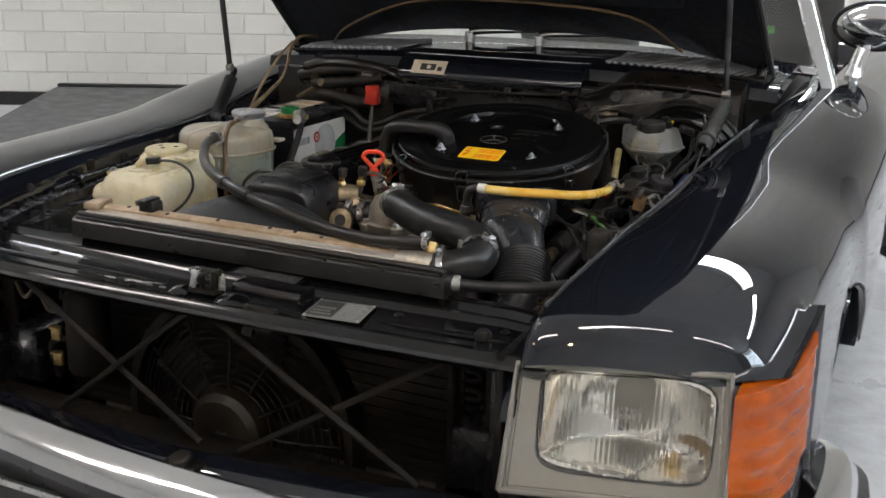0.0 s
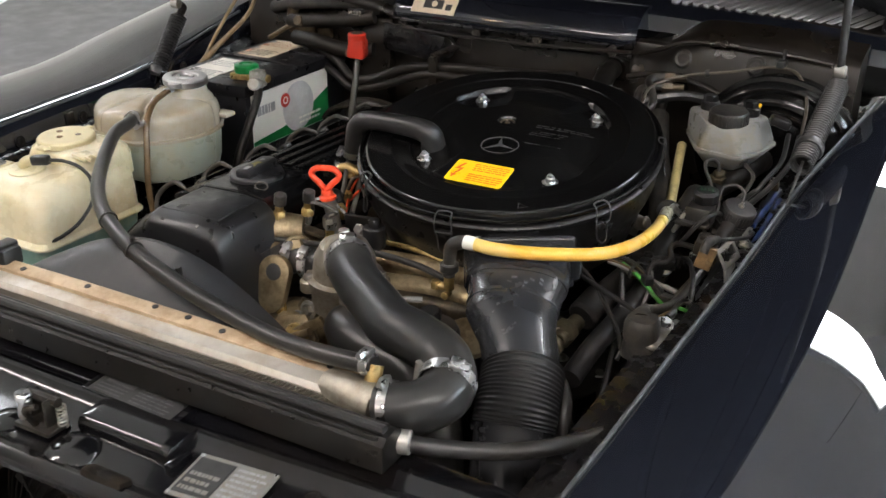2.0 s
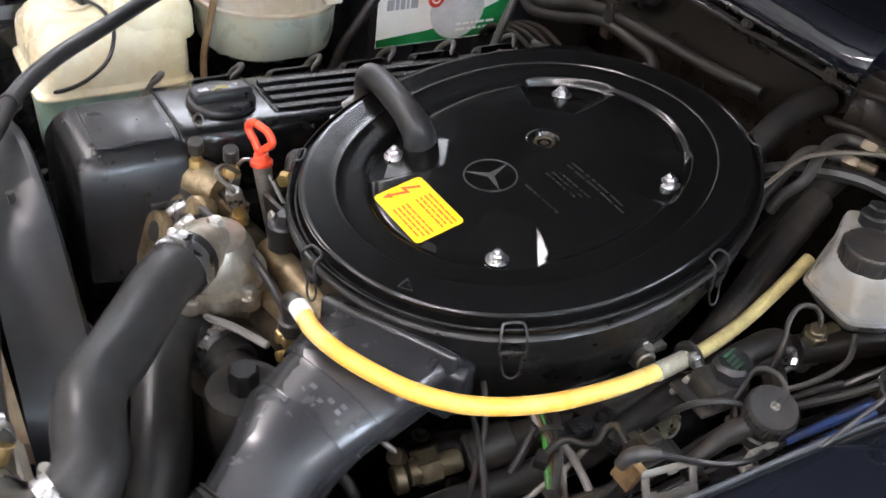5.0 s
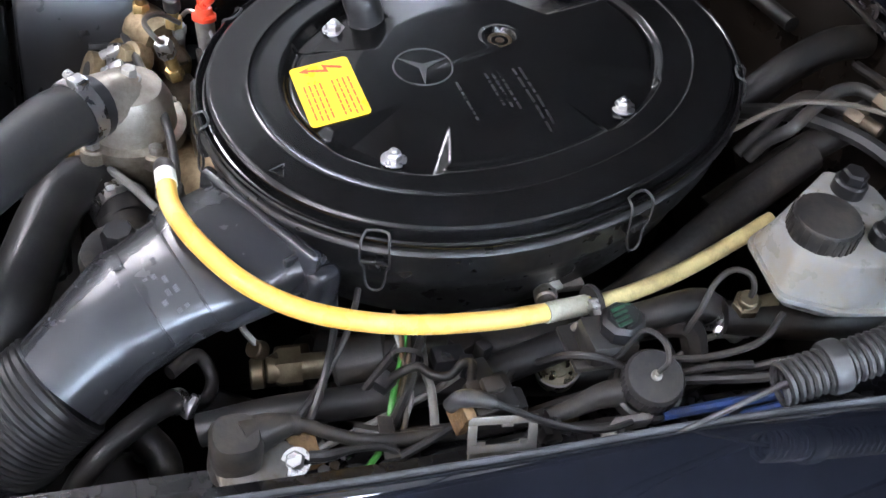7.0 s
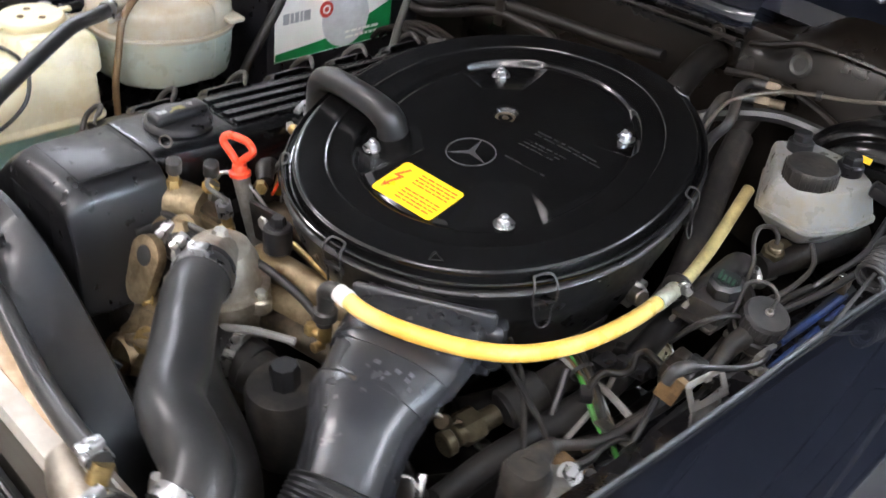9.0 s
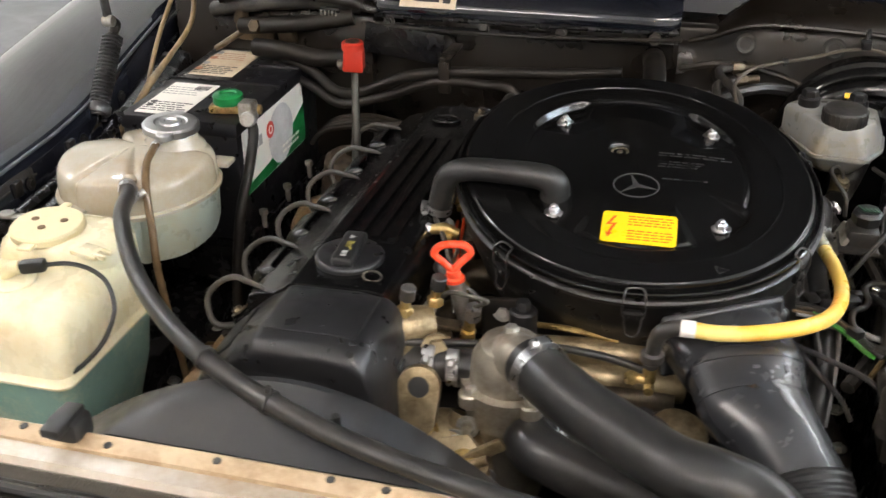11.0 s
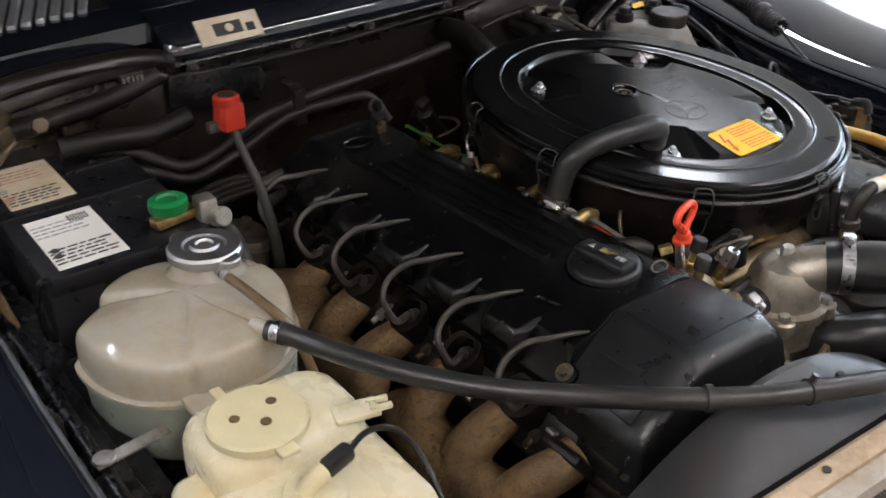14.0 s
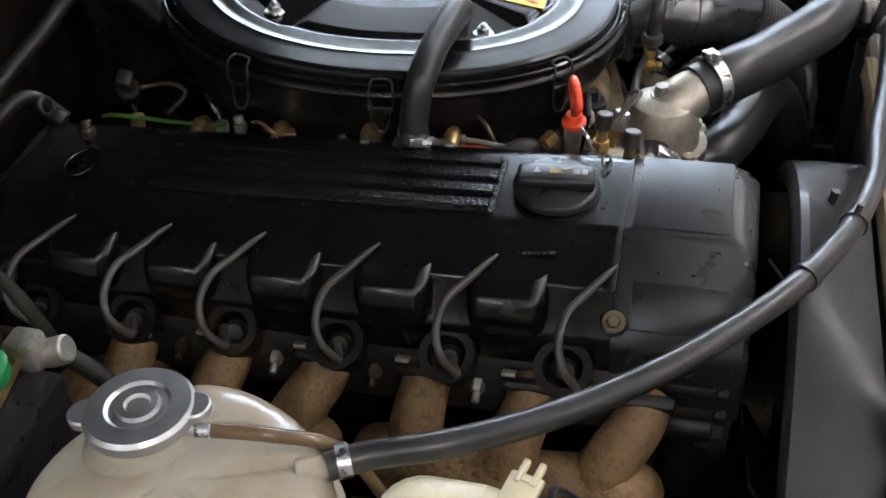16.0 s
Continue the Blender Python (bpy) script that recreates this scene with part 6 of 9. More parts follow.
def front_fittings():
    e = thing("thermostat_housing", (0.115, 0.715, 0.74), "dusty cast aluminium thermostat housing with a hose outlet", "thermostat")
    part("dome", lathe([(0.043, -0.05), (0.043, -0.02), (0.049, -0.018), (0.049, -0.006), (0.041, -0.004), (0.038, 0.02), (0.03, 0.036), (0.015, 0.043), (0, 0.044)], (0.13, 0.722, 0.796), (0.04, -0.05, 1), 32), ALU, e)
    part("outlet", tube([(0.13, 0.722, 0.812), (0.143, 0.704, 0.826), (0.165, 0.681, 0.832)], [0.03, 0.0255, 0.024], 18), ALU, e)
    part("vent_bolt", join(hexhead(0.008, 0.011, (0.131, 0.722, 0.84)), disc(0.011, 0.003, (0.131, 0.722, 0.838))), ZINC, e)
    for q in (0.4, 2.2, 3.9, 5.4):
        part("flange_bolt", hexhead(0.007, 0.008, (0.13 + 0.046 * math.cos(q), 0.722 + 0.046 * math.sin(q), 0.787)), ZINC, e)
        part("lug", disc(0.012, 0.016, (0.13 + 0.045 * math.cos(q), 0.722 + 0.045 * math.sin(q), 0.772)), ALU, e)
    part("lower_body", lathe([(0.036, 0), (0.04, 0.02), (0.04, 0.1), (0.03, 0.11)], (0.13, 0.73, 0.645)), ALU, e)
    clamp((0.168, 0.678, 0.833), (0.68, -0.73, 0.0), 0.0285, 0.013, e, (0.2, -0.1, 1))
    # short bypass hose with two clamps
    b = thing("bypass_hose", (0.06, 0.725, 0.78), "short black bypass hose with two steel clamps", "hose")
    part("hose", tube([(0.022, 0.722, 0.79), (0.055, 0.724, 0.793), (0.10, 0.724, 0.795)], 0.0185, 16), RUBBER, b)
    clamp((0.047, 0.724, 0.792), (1, 0.05, 0), 0.019, 0.012, b, (0, -0.5, 1))
    clamp((0.073, 0.724, 0.791), (1, 0.05, 0), 0.019, 0.012, b, (0, -0.5, 1))
    # pump neck and bracket eye
    p = thing("water_pump", (0.03, 0.69, 0.7), "dirty cast aluminium pump and lifting eye", "pump")
    part("neck", tube([(-0.005, 0.73, 0.785), (0.012, 0.727, 0.79), (0.03, 0.723, 0.79)], [0.024, 0.022, 0.019], 16), GOLDALU, p)
    eye = prism([(0.0225 * math.cos(q) * (1 if math.sin(q) > -0.2 else 0.85), 0.0225 * math.sin(q) - (0.03 if math.sin(q) < -0.2 else 0)) for q in np.linspace(0, 2 * math.pi, 25)[:-1]], -0.006, 0.006, bevel=0.0015)
    part("lifting_eye", moved(eye, frame_at((0.044, 0.692, 0.784), (1, 0.1, 0), (0.1, -1, 0.35))), GOLDALU, p, "cast lifting eye")
    # The eye is not cut through: a black disc gives its shade.
    part("eye_hole_shade", moved(disc(0.0122, 0.0135, (0, 0.001, -0.0068)), frame_at((0.044, 0.692, 0.784), (1, 0.1, 0), (0.1, -1, 0.35))), INKHOLE, p)
    part("pump_body", lathe([(0.05, 0), (0.055, 0.01), (0.05, 0.04), (0.03, 0.06), (0.02, 0.08)], (0.07, 0.72, 0.69), (0, -1, 0.05), 28), GOLDALU, p)
    part("pump_arm", tube([(0.09, 0.71, 0.74), (0.07, 0.68, 0.70), (0.02, 0.665, 0.66)], [0.02, 0.018, 0.02], 14), GOLDALU, p)
    for q in range(5):
        bolt((0.07 + 0.045 * math.cos(q * 1.26), 0.685, 0.69 + 0.045 * math.sin(q * 1.26)), (0, -1, 0), 0.007, 0.006, parent=p, name="pump_bolt")
    part("lever", rbox((0.09, 0.007, 0.014), (0.1, 0.655, 0.73), 0.002, (0, -32, 10)), GOLDALU, p, "dusty flat lever")
    part("pulley", lathe([(0.02, 0), (0.068, 0.002), (0.072, 0.006), (0.062, 0.014), (0.072, 0.022), (0.068, 0.03), (0.02, 0.03)], (0.03, 0.655, 0.60), (0, -1, 0), 36), GRIME, p)
    part("belt", tube([(0.03 + 0.07 * math.cos(q), 0.64, 0.60 + 0.07 * math.sin(q)) for q in np.linspace(0.3, 5.9, 25)], 0.008, 8, 2), OLDRUBBER, p)
    part("drive_belt", rbox((0.012, 0.03, 0.22), (-0.15, 0.645, 0.64), 0.003, (0, -8, 0)), OLDRUBBER, p)
    # upper coolant hose
    h = thing("upper_radiator_hose", (0.3, 0.6, 0.72), "thick dusty black upper radiator hose", "hose")
    part("hose", tube([(0.156, 0.692, 0.830), (0.186, 0.657, 0.835), (0.219, 0.629, 0.833), (0.261, 0.597, 0.834), (0.300, 0.566, 0.837), (0.336, 0.555, 0.837), (0.368, 0.548, 0.830), (0.389, 0.529, 0.822), (0.395, 0.506, 0.814), (0.378, 0.485, 0.806), (0.341, 0.477, 0.798)], [0.0275] * 9 + [0.0265, 0.0255], 18), RUBBER, h)
    clamp((0.392, 0.52, 0.819), (-0.2, 1, 0.3), 0.0282, 0.013, h, (0.4, 0, 1))
    clamp((0.352, 0.479, 0.80), (1, 0.2, 0.2), 0.0265, 0.01, h, (0, 0, 1))
    # lower hose
    h2 = thing("lower_radiator_hose", (0.24, 0.6, 0.66), "thick dusty black lower radiator hose", "hose")
    part("hose", tube([(0.208, 0.712, 0.733), (0.184, 0.706, 0.735), (0.163, 0.692, 0.741), (0.162, 0.674, 0.748), (0.18, 0.657, 0.751), (0.212, 0.643, 0.75), (0.248, 0.632, 0.749), (0.288, 0.62, 0.747), (0.322, 0.607, 0.732), (0.345, 0.588, 0.69), (0.352, 0.57, 0.62)], 0.026, 18), RUBBER, h2)
    clamp((0.186, 0.707, 0.735), (1, 0.3, -0.05), 0.0265, 0.012, h2, (0, 0, 1))
    part("tan_collar", disc(0.024, 0.05, (0.2, 0.706, 0.734), (1, 0.3, -0.15)), OLDRUBBER, h2)
    # steering fluid can behind the duct
    r = thing("steering_reservoir", (0.31, 0.71, 0.66), "black-capped steering fluid can", "reservoir")
    part("can", lathe([(0, 0), (0.036, 0), (0.038, 0.006), (0.038, 0.075), (0.035, 0.082), (0.02, 0.086), (0, 0.086)], (0.262, 0.71, 0.676), (0.0, -0.08, 1), 32), OLDRUBBER, r)
    part("knob", lathe([(0.014, 0), (0.0145, 0.022), (0.012, 0.026), (0, 0.026)], (0.266, 0.702, 0.759), (0.0, -0.08, 1), 8), PLASTIC, r)
    part("filter_cover", disc(0.03, 0.012, (0.3, 0.735, 0.735), (0.2, -0.3, 1)), GOLDALU, r)
    # thin lines
    l = thing("vacuum_line", (0.2, 0.73, 0.77), "thin black vacuum line with a brass tee", "pipe")
    part("line", tube([(0.02, 0.725, 0.812), (0.09, 0.738, 0.814), (0.16, 0.75, 0.814), (0.22, 0.752, 0.81), (0.262, 0.748, 0.803)], 0.0042, 10), RUBBER, l)
    part("line", tube([(0.165, 0.70, 0.765), (0.2, 0.715, 0.775), (0.235, 0.735, 0.775)], 0.004, 8), WIREGREY, l)
    part("tee", join(disc(0.005, 0.026, (0.245, 0.742, 0.797), (1, 0.1, -0.1), 12), hexhead(0.007, 0.01, (0.25, 0.742, 0.792), (0, 0, 1)), disc(0.005, 0.012, (0.268, 0.742, 0.79), (0, -1, 0), 12)), BRASS, l)
    part("cross_pipe", tube([(0.12, 0.76, 0.75), (0.2, 0.78, 0.762), (0.3, 0.80, 0.755)], 0.02, 14), GOLDALU, l, "dusty tan pipe")


front_fittings()


def dipstick():
    e = thing("oil_dipstick", (0.06, 0.80, 0.8), "orange-red loop handle of the oil dipstick", "dipstick")
    part("loop", tube([(0.052 + 0.0165 * a, 0.796 + 0.005 * a, 0.862 + 0.8 * b) for a, b in ((0, 0), (0.5, 0.012), (1.1, 0.026), (0.75, 0.037), (0, 0.039), (-0.75, 0.037), (-1.1, 0.026), (-0.5, 0.012), (0, 0))], 0.0042, 10, 6), REDGRIP, e)
    part("grip", lathe([(0.0085, 0), (0.0115, 0.002), (0.0115, 0.006), (0.0085, 0.008), (0.0075, 0.014), (0, 0.015)], (0.054, 0.797, 0.848), (-0.1, 0, 1)), REDGRIP, e)
    part("tube", tube([(0.055, 0.797, 0.85), (0.06, 0.80, 0.82), (0.068, 0.806, 0.77), (0.08, 0.82, 0.68)], [0.0095, 0.0085, 0.007, 0.007], 12), ZINC, e, "dull metal dipstick tube")
    w = thing("sensor_connector", (0.07, 0.775, 0.80), "small coolant sensors with pale connectors", "sensor")
    part("sensor", join(hexhead(0.009, 0.012, (0.075, 0.768, 0.80), (0.2, -0.3, 1)), disc(0.006, 0.02, (0.077, 0.766, 0.812), (0.2, -0.3, 1), 14)), BRASS, w)
    part("plug", hexhead(0.009, 0.018, (0.082, 0.76, 0.83), (0.2, -0.3, 1)), STEEL, w, "bright hexagon plug")
    part("lead", tube([(0.084, 0.756, 0.845), (0.10, 0.75, 0.858), (0.085, 0.74, 0.868), (0.06, 0.755, 0.86), (0.045, 0.775, 0.84)], 0.0025, 8), DULLTUBE, w)
    part("bracket", rbox((0.05, 0.018, 0.006), (0.045, 0.765, 0.815), 0.002, (0, 15, 20)), OILY, w)
    part("sender", join(disc(0.015, 0.03, (0.13, 0.79, 0.80), (0, 0, 1)), hexhead(0.008, 0.01, (0.13, 0.79, 0.83))), PLASTIC, w)


dipstick()


# ---------------------------------------------------------------- cooling pack
def radiator():
    e = thing("radiator", (0, 0.5, 0.3), "radiator with a dusty pale metal top and fine fins", "radiator")
    part("core", rbox((0.68, 0.04, 0.44), (0.01, 0.482, 0.56), 0.004), FINS, e)
    part("top_tank", loft([[(x, y, z) for y, z in ((0.474, 0.775), (0.472, 0.797), (0.476, 0.803), (0.505, 0.806), (0.512, 0.80), (0.512, 0.775))] for x in (-0.352, -0.345, 0.335, 0.342)]), RAD, e, "dusty bare metal top plate")
    part("tan_lip", loft([[(x, y, z + dz) for y, z in ((0.493, 0.798), (0.494, 0.8075), (0.4965, 0.809), (0.512, 0.811), (0.5165, 0.808), (0.5185, 0.785))] for x, dz in ((-0.352, -0.003), (-0.34, 0.0), (-0.1, 0.002), (0.1, 0.001), (0.25, -0.003), (0.29, -0.006), (0.3, -0.01))]), RADLIP, e, "tan crimped lip")
    for x in (-0.28, -0.19, -0.085, 0.02, 0.07, 0.122, 0.2, 0.265):
        # Black discs on the lip stand for the darkness of its holes.
        part("lip_hole_shade", disc(0.004, 0.0012, (x, 0.504 + 0.003 * math.sin(40 * x), 0.8112 + (0.001 if abs(x) < 0.12 else -0.0015 * (x > 0.19))), (0, -0.13, 1), 12), INKHOLE, e)
    fin = part("fin", rbox((0.0016, 0.016, 0.02), (-0.335, 0.464, 0.786), 0), FINS, e, smooth=False)
    for k in range(1, 170):
        ob = new("fin", fin.data)
        ob.parent = e
        ob.matrix_parent_inverse = fin.matrix_parent_inverse.copy()
        ob.matrix_basis = Matrix.Translation((k * 0.00395, 0, 0))
    part("side_clip", join(rbox((0.03, 0.05, 0.012), (-0.345, 0.50, 0.812), 0.003, (0, 0, 12)), rbox((0.012, 0.03, 0.03), (-0.338, 0.50, 0.80), 0.003)), RADLIP, e, "tan side clip")
    part("rubber_mount", join(rbox((0.034, 0.03, 0.028), (-0.235, 0.512, 0.815), 0.006), rbox((0.02, 0.045, 0.01), (-0.235, 0.505, 0.828), 0.003)), RUBBER, e)
    part("filler_neck", tube([(0.27, 0.492, 0.795), (0.3, 0.485, 0.796), (0.342, 0.478, 0.798)], [0.018, 0.022, 0.024], 16), ALU, e)
    part("vent_pipe", tube([(0.322, 0.488, 0.80), (0.324, 0.49, 0.818), (0.323, 0.497, 0.831)], 0.009, 12), BRASS, e)
    part("bleed_screw", tube([(0.36, 0.515, 0.81), (0.362, 0.518, 0.835)], 0.005, 10), ZINC, e)
    part("side_frame", rbox((0.02, 0.06, 0.45), (-0.36, 0.49, 0.56), 0.004), GRIME, e)
    part("side_frame", rbox((0.02, 0.06, 0.45), (0.36, 0.49, 0.56), 0.004), GRIME, e)
    # pipe along the crossmember
    p = thing("loom_conduit", (0.46, 0.5, 0.74), "black conduit running from the seal rail to the fender", "conduit")
    part("conduit", tube([(0.372, 0.445, 0.79), (0.42, 0.462, 0.787), (0.48, 0.50, 0.782), (0.53, 0.56, 0.778), (0.556, 0.62, 0.775)], 0.0085, 12), RUBBER, p)
    part("conduit_end", join(disc(0.012, 0.018, (0.375, 0.446, 0.79), (0.9, 0.3, 0)), rbox((0.012, 0.03, 0.02), (0.37, 0.44, 0.785), 0.003)), ZINC, p)
    s = thing("fan_shroud", (-0.03, 0.56, 0.4), "dark grey plastic radiator fan shroud with an arched top", "shroud")
    arch = [(-0.315, 0.60), (-0.312, 0.69), (-0.295, 0.74), (-0.266, 0.766), (-0.234, 0.787), (-0.2, 0.806), (-0.157, 0.825), (-0.1, 0.842), (-0.04, 0.847), (0.02, 0.836), (0.07, 0.815), (0.115, 0.788), (0.16, 0.755), (0.2, 0.71), (0.22, 0.60)]
    arch = [(p.x, p.y) for p in spline([(x, z, 0) for x, z in arch], 5)]
    def ring(k, y, dz=0.0, top=9.0):
        return [(-0.04 + (x + 0.04) * k, y, min(top, 0.55 + (z - 0.55) * k + dz)) for x, z in arch]
    shell = [ring(1.0, 0.526, 0, 0.785), ring(1.0, 0.527, 0, 0.8015), ring(1.0, 0.532, 0, 0.804), ring(1.0, 0.56, 0, 0.823), ring(1.0, 0.586, -0.002), ring(0.996, 0.593, -0.001), ring(0.985, 0.597, -0.004), ring(0.95, 0.598, -0.008)]
    inner = [ring(0.93, 0.594, -0.01), ring(0.96, 0.586, -0.012), ring(0.98, 0.56, -0.01, 0.812), ring(0.985, 0.531, -0.01, 0.79)]
    part("shroud_shell", loft([list(r) for r in zip(*(shell + inner))]), SHROUD, s, "arched dark plastic shell", sharp=35)
    part("shroud_side", loft([[(x, y, z) for y, z in ((0.53, 0.74), (0.535, 0.75), (0.575, 0.735), (0.58, 0.6), (0.53, 0.6))] for x in (-0.355, -0.35, -0.29, -0.285)]), SHROUD, s)
    part("clip_post", tube([(0.005, 0.565, 0.818), (0.005, 0.562, 0.836)], 0.004, 8), RUBBER, s)
    f = thing("engine_fan", (-0.02, 0.60, 0.4), "dark plastic engine fan inside the shroud", "fan")
    for k in range(7):
        part("fan_blade", moved(rbox((0.19, 0.004, 0.065), (0.125, 0, 0), 0.002), pose(-0.03, 0.595, 0.58) @ Matrix.Rotation(-k * 0.8976, 4, "Y") @ pose(0, 0, 0, 34, 0, 0)), PLASTIC, f)
    part("fan_hub", lathe([(0, 0), (0.05, 0.004), (0.06, 0.012), (0.06, 0.04), (0, 0.044)], (-0.03, 0.575, 0.58), (0, 1, 0)), OILY, f)


radiator()


def vent_hose():
    e = thing("coolant_vent_hose", (-0.1, 0.56, 0.8), "long grey-black coolant vent hose from the expansion tank", "hose")
    part("hose", tube([(-0.386, 0.893, 0.868), (-0.371, 0.870, 0.867), (-0.351, 0.820, 0.867), (-0.312, 0.762, 0.860), (-0.267, 0.707, 0.857), (-0.216, 0.654, 0.858), (-0.160, 0.608, 0.857), (-0.107, 0.577, 0.852), (-0.053, 0.552, 0.848), (0.025, 0.530, 0.838), (0.105, 0.521, 0.824), (0.196, 0.507, 0.819), (0.269, 0.498, 0.825), (0.323, 0.495, 0.831)], 0.0098, 16), RUBBER, e)
    for at, ax in (((-0.134, 0.592, 0.855), (0.8, -0.5, -0.06)), ((-0.053, 0.552, 0.848), (0.92, -0.3, -0.1))):
        part("hose_ring", lathe([(0.0098, -0.003), (0.0118, -0.003), (0.0118, 0.003), (0.0098, 0.003), (0.0098, -0.003)], at, ax, 20), RUBBER, e)
    part("ring_tail", tube([(-0.053, 0.552, 0.858), (-0.051, 0.550, 0.866)], 0.003, 6), RUBBER, e)
    clamp((-0.379, 0.883, 0.868), (0.5, -1, 0.0), 0.0102, 0.009, e, (0.6, 0, -0.8))
    clamp((0.316, 0.495, 0.830), (1, -0.05, 0.1), 0.0102, 0.011, e, (0, 0, 1))


vent_hose()


# ---------------------------------------------------------------- tanks
def oval(cx, cy, a, b, n=48, f=1.0):
    return [(cx + a * math.copysign(abs(math.cos(q)) ** f, math.cos(q)), cy + b * math.copysign(abs(math.sin(q)) ** f, math.sin(q))) for q in np.linspace(0, 2 * math.pi, n + 1)[:-1]]


def expansion_tank():
    e = thing("expansion_tank", (-0.42, 0.975, 0.7), "aged translucent white coolant expansion tank with moulded ribs", "tank")
    cx, cy = -0.424, 0.985
    angle = (0, 30, 60, 90, 110, 123, 130, 136, 142, 150, 160, 165, 168, 174, 182, 200, 220, 240, 270, 295, 315, 340, 360)
    reach = (0.099, 0.101, 0.1, 0.1, 0.101, 0.101, 0.098, 0.0885, 0.0905, 0.0955, 0.1025, 0.1065, 0.1068, 0.1055, 0.104, 0.103, 0.1035, 0.101, 0.1, 0.103, 0.1, 0.098, 0.099)

    def shape(k, z, groove=1.0):
        out = []
        for i in range(144):
            q = 2.5 * i
            r = float(np.interp(q, angle, reach))
            r = k * (r * min(1.0, k * 1.4) + 0.1 * max(0.0, 1 - k * 1.4))
            g = 0.0
            for c in (20.0, 136.0, 246.5, 297.0):
                d = (q - c + 180) % 360 - 180
                g = max(g, math.exp(-(d * max(k, 0.25) / 2.6) ** 2))
            lift = 0.0022 * math.cos(math.radians(4 * (q - 190))) * smooth(0.15, 0.8, k) * groove
            r *= 1 - 0.035 * g * groove * smooth(0.6, 0.95, k)
            out.append((cx + r * math.cos(radians(q)), cy + r * math.sin(radians(q)), z - (0.0042 * g * smooth(0.1, 0.3, k) - lift) * groove * (0.3 if k > 0.99 else 1)))
        return out
    up = [shape(1.0, 0.826, 0.3), shape(1.004, 0.838, 0.7), shape(0.998, 0.85), shape(0.985, 0.857), shape(0.962, 0.8622), shape(0.93, 0.865), shape(0.85, 0.868), shape(0.7, 0.8715), shape(0.5, 0.875), shape(0.3, 0.878), shape(0.15, 0.8795), shape(0.04, 0.88, 0)]
    body = part("tank_body", loft(up), TANK, e, "aged translucent beige upper shell", sharp=50)
    part("seam", loft([shape(1.005, 0.820, 0), shape(1.05, 0.821, 0), shape(1.05, 0.8255, 0), shape(1.005, 0.827, 0)]), TANK, body)
    part("lower_shell", loft([shape(0.84, 0.752), shape(0.93, 0.756), shape(0.975, 0.772), shape(1.0, 0.822)]), TANKLOW, e, "lower shell with greenish coolant showing through")
    part("neck", lathe([(0.046, -0.032), (0.042, -0.02), (0.034, -0.012), (0.032, 0.0), (0.028, 0.004)], (-0.387, 1.018, 0.892), (0.05, 0, 1), 36), TANK, e)
    for w, r in ((0.052, 0.0), (0.06, 0.012), (0.05, 0.024)):
        part("moulded_mark", rbox((w, 0.004, 0.0012), (-0.478 + r * 0.6, 0.965 + r, 0.8695), 0.0005, (0, -3, 24)), TANK, body, smooth=False)
    cap = part("pressure_cap", lathe([(0.033, -0.006), (0.0365, -0.004), (0.037, 0.004), (0.0345, 0.0068), (0.022, 0.0075), (0.0195, 0.0055), (0.015, 0.0055), (0.0135, 0.0082), (0.009, 0.0085), (0.0075, 0.006), (0, 0.006)], (-0.387, 1.017, 0.897), (0.05, 0, 1), 44), CAPMET, e, "bright metal pressure cap")
    for q in (-1.3, -1.3 + math.pi):
        part("cap_ear", disc(0.0115, 0.008, (-0.387 + 0.036 * math.cos(q), 1.017 + 0.036 * math.sin(q), 0.8935)), CAPMET, cap)
    part("overflow_spout", disc(0.0085, 0.034, (-0.392, 0.912, 0.866), (0.45, -1, 0.02), 16), TANK, e)
    part("bracket_tab", rbox((0.03, 0.026, 0.008), (-0.335, 1.045, 0.84), 0.003), TANK, e)
    part("mount_lug", rbox((0.03, 0.05, 0.01), (-0.46, 0.872, 0.826), 0.003), TANK, e)
    t = thing("overflow_tube", (-0.37, 0.95, 0.7), "brown-stained overflow tube below the pressure cap", "tube")
    part("tube", tube([(-0.388, 0.979, 0.889), (-0.384, 0.960, 0.887), (-0.377, 0.929, 0.881), (-0.362, 0.896, 0.860), (-0.352, 0.880, 0.818), (-0.345, 0.868, 0.76), (-0.335, 0.87, 0.66), (-0.33, 0.88, 0.55)], 0.005, 12), TUBEBROWN, t)
    part("spout", disc(0.005, 0.022, (-0.388, 0.99, 0.889), (0.05, -1, 0), 12), STEEL, t)
    c = thing("battery_cable", (-0.31, 1.1, 0.7), "thick black battery earth cable", "cable")
    part("cable", tube([(-0.33, 1.13, 0.868), (-0.318, 1.115, 0.855), (-0.315, 1.085, 0.815), (-0.32, 1.055, 0.76), (-0.325, 1.035, 0.68), (-0.325, 1.02, 0.6)], 0.0075, 12), SHADERUB, c)


expansion_tank()


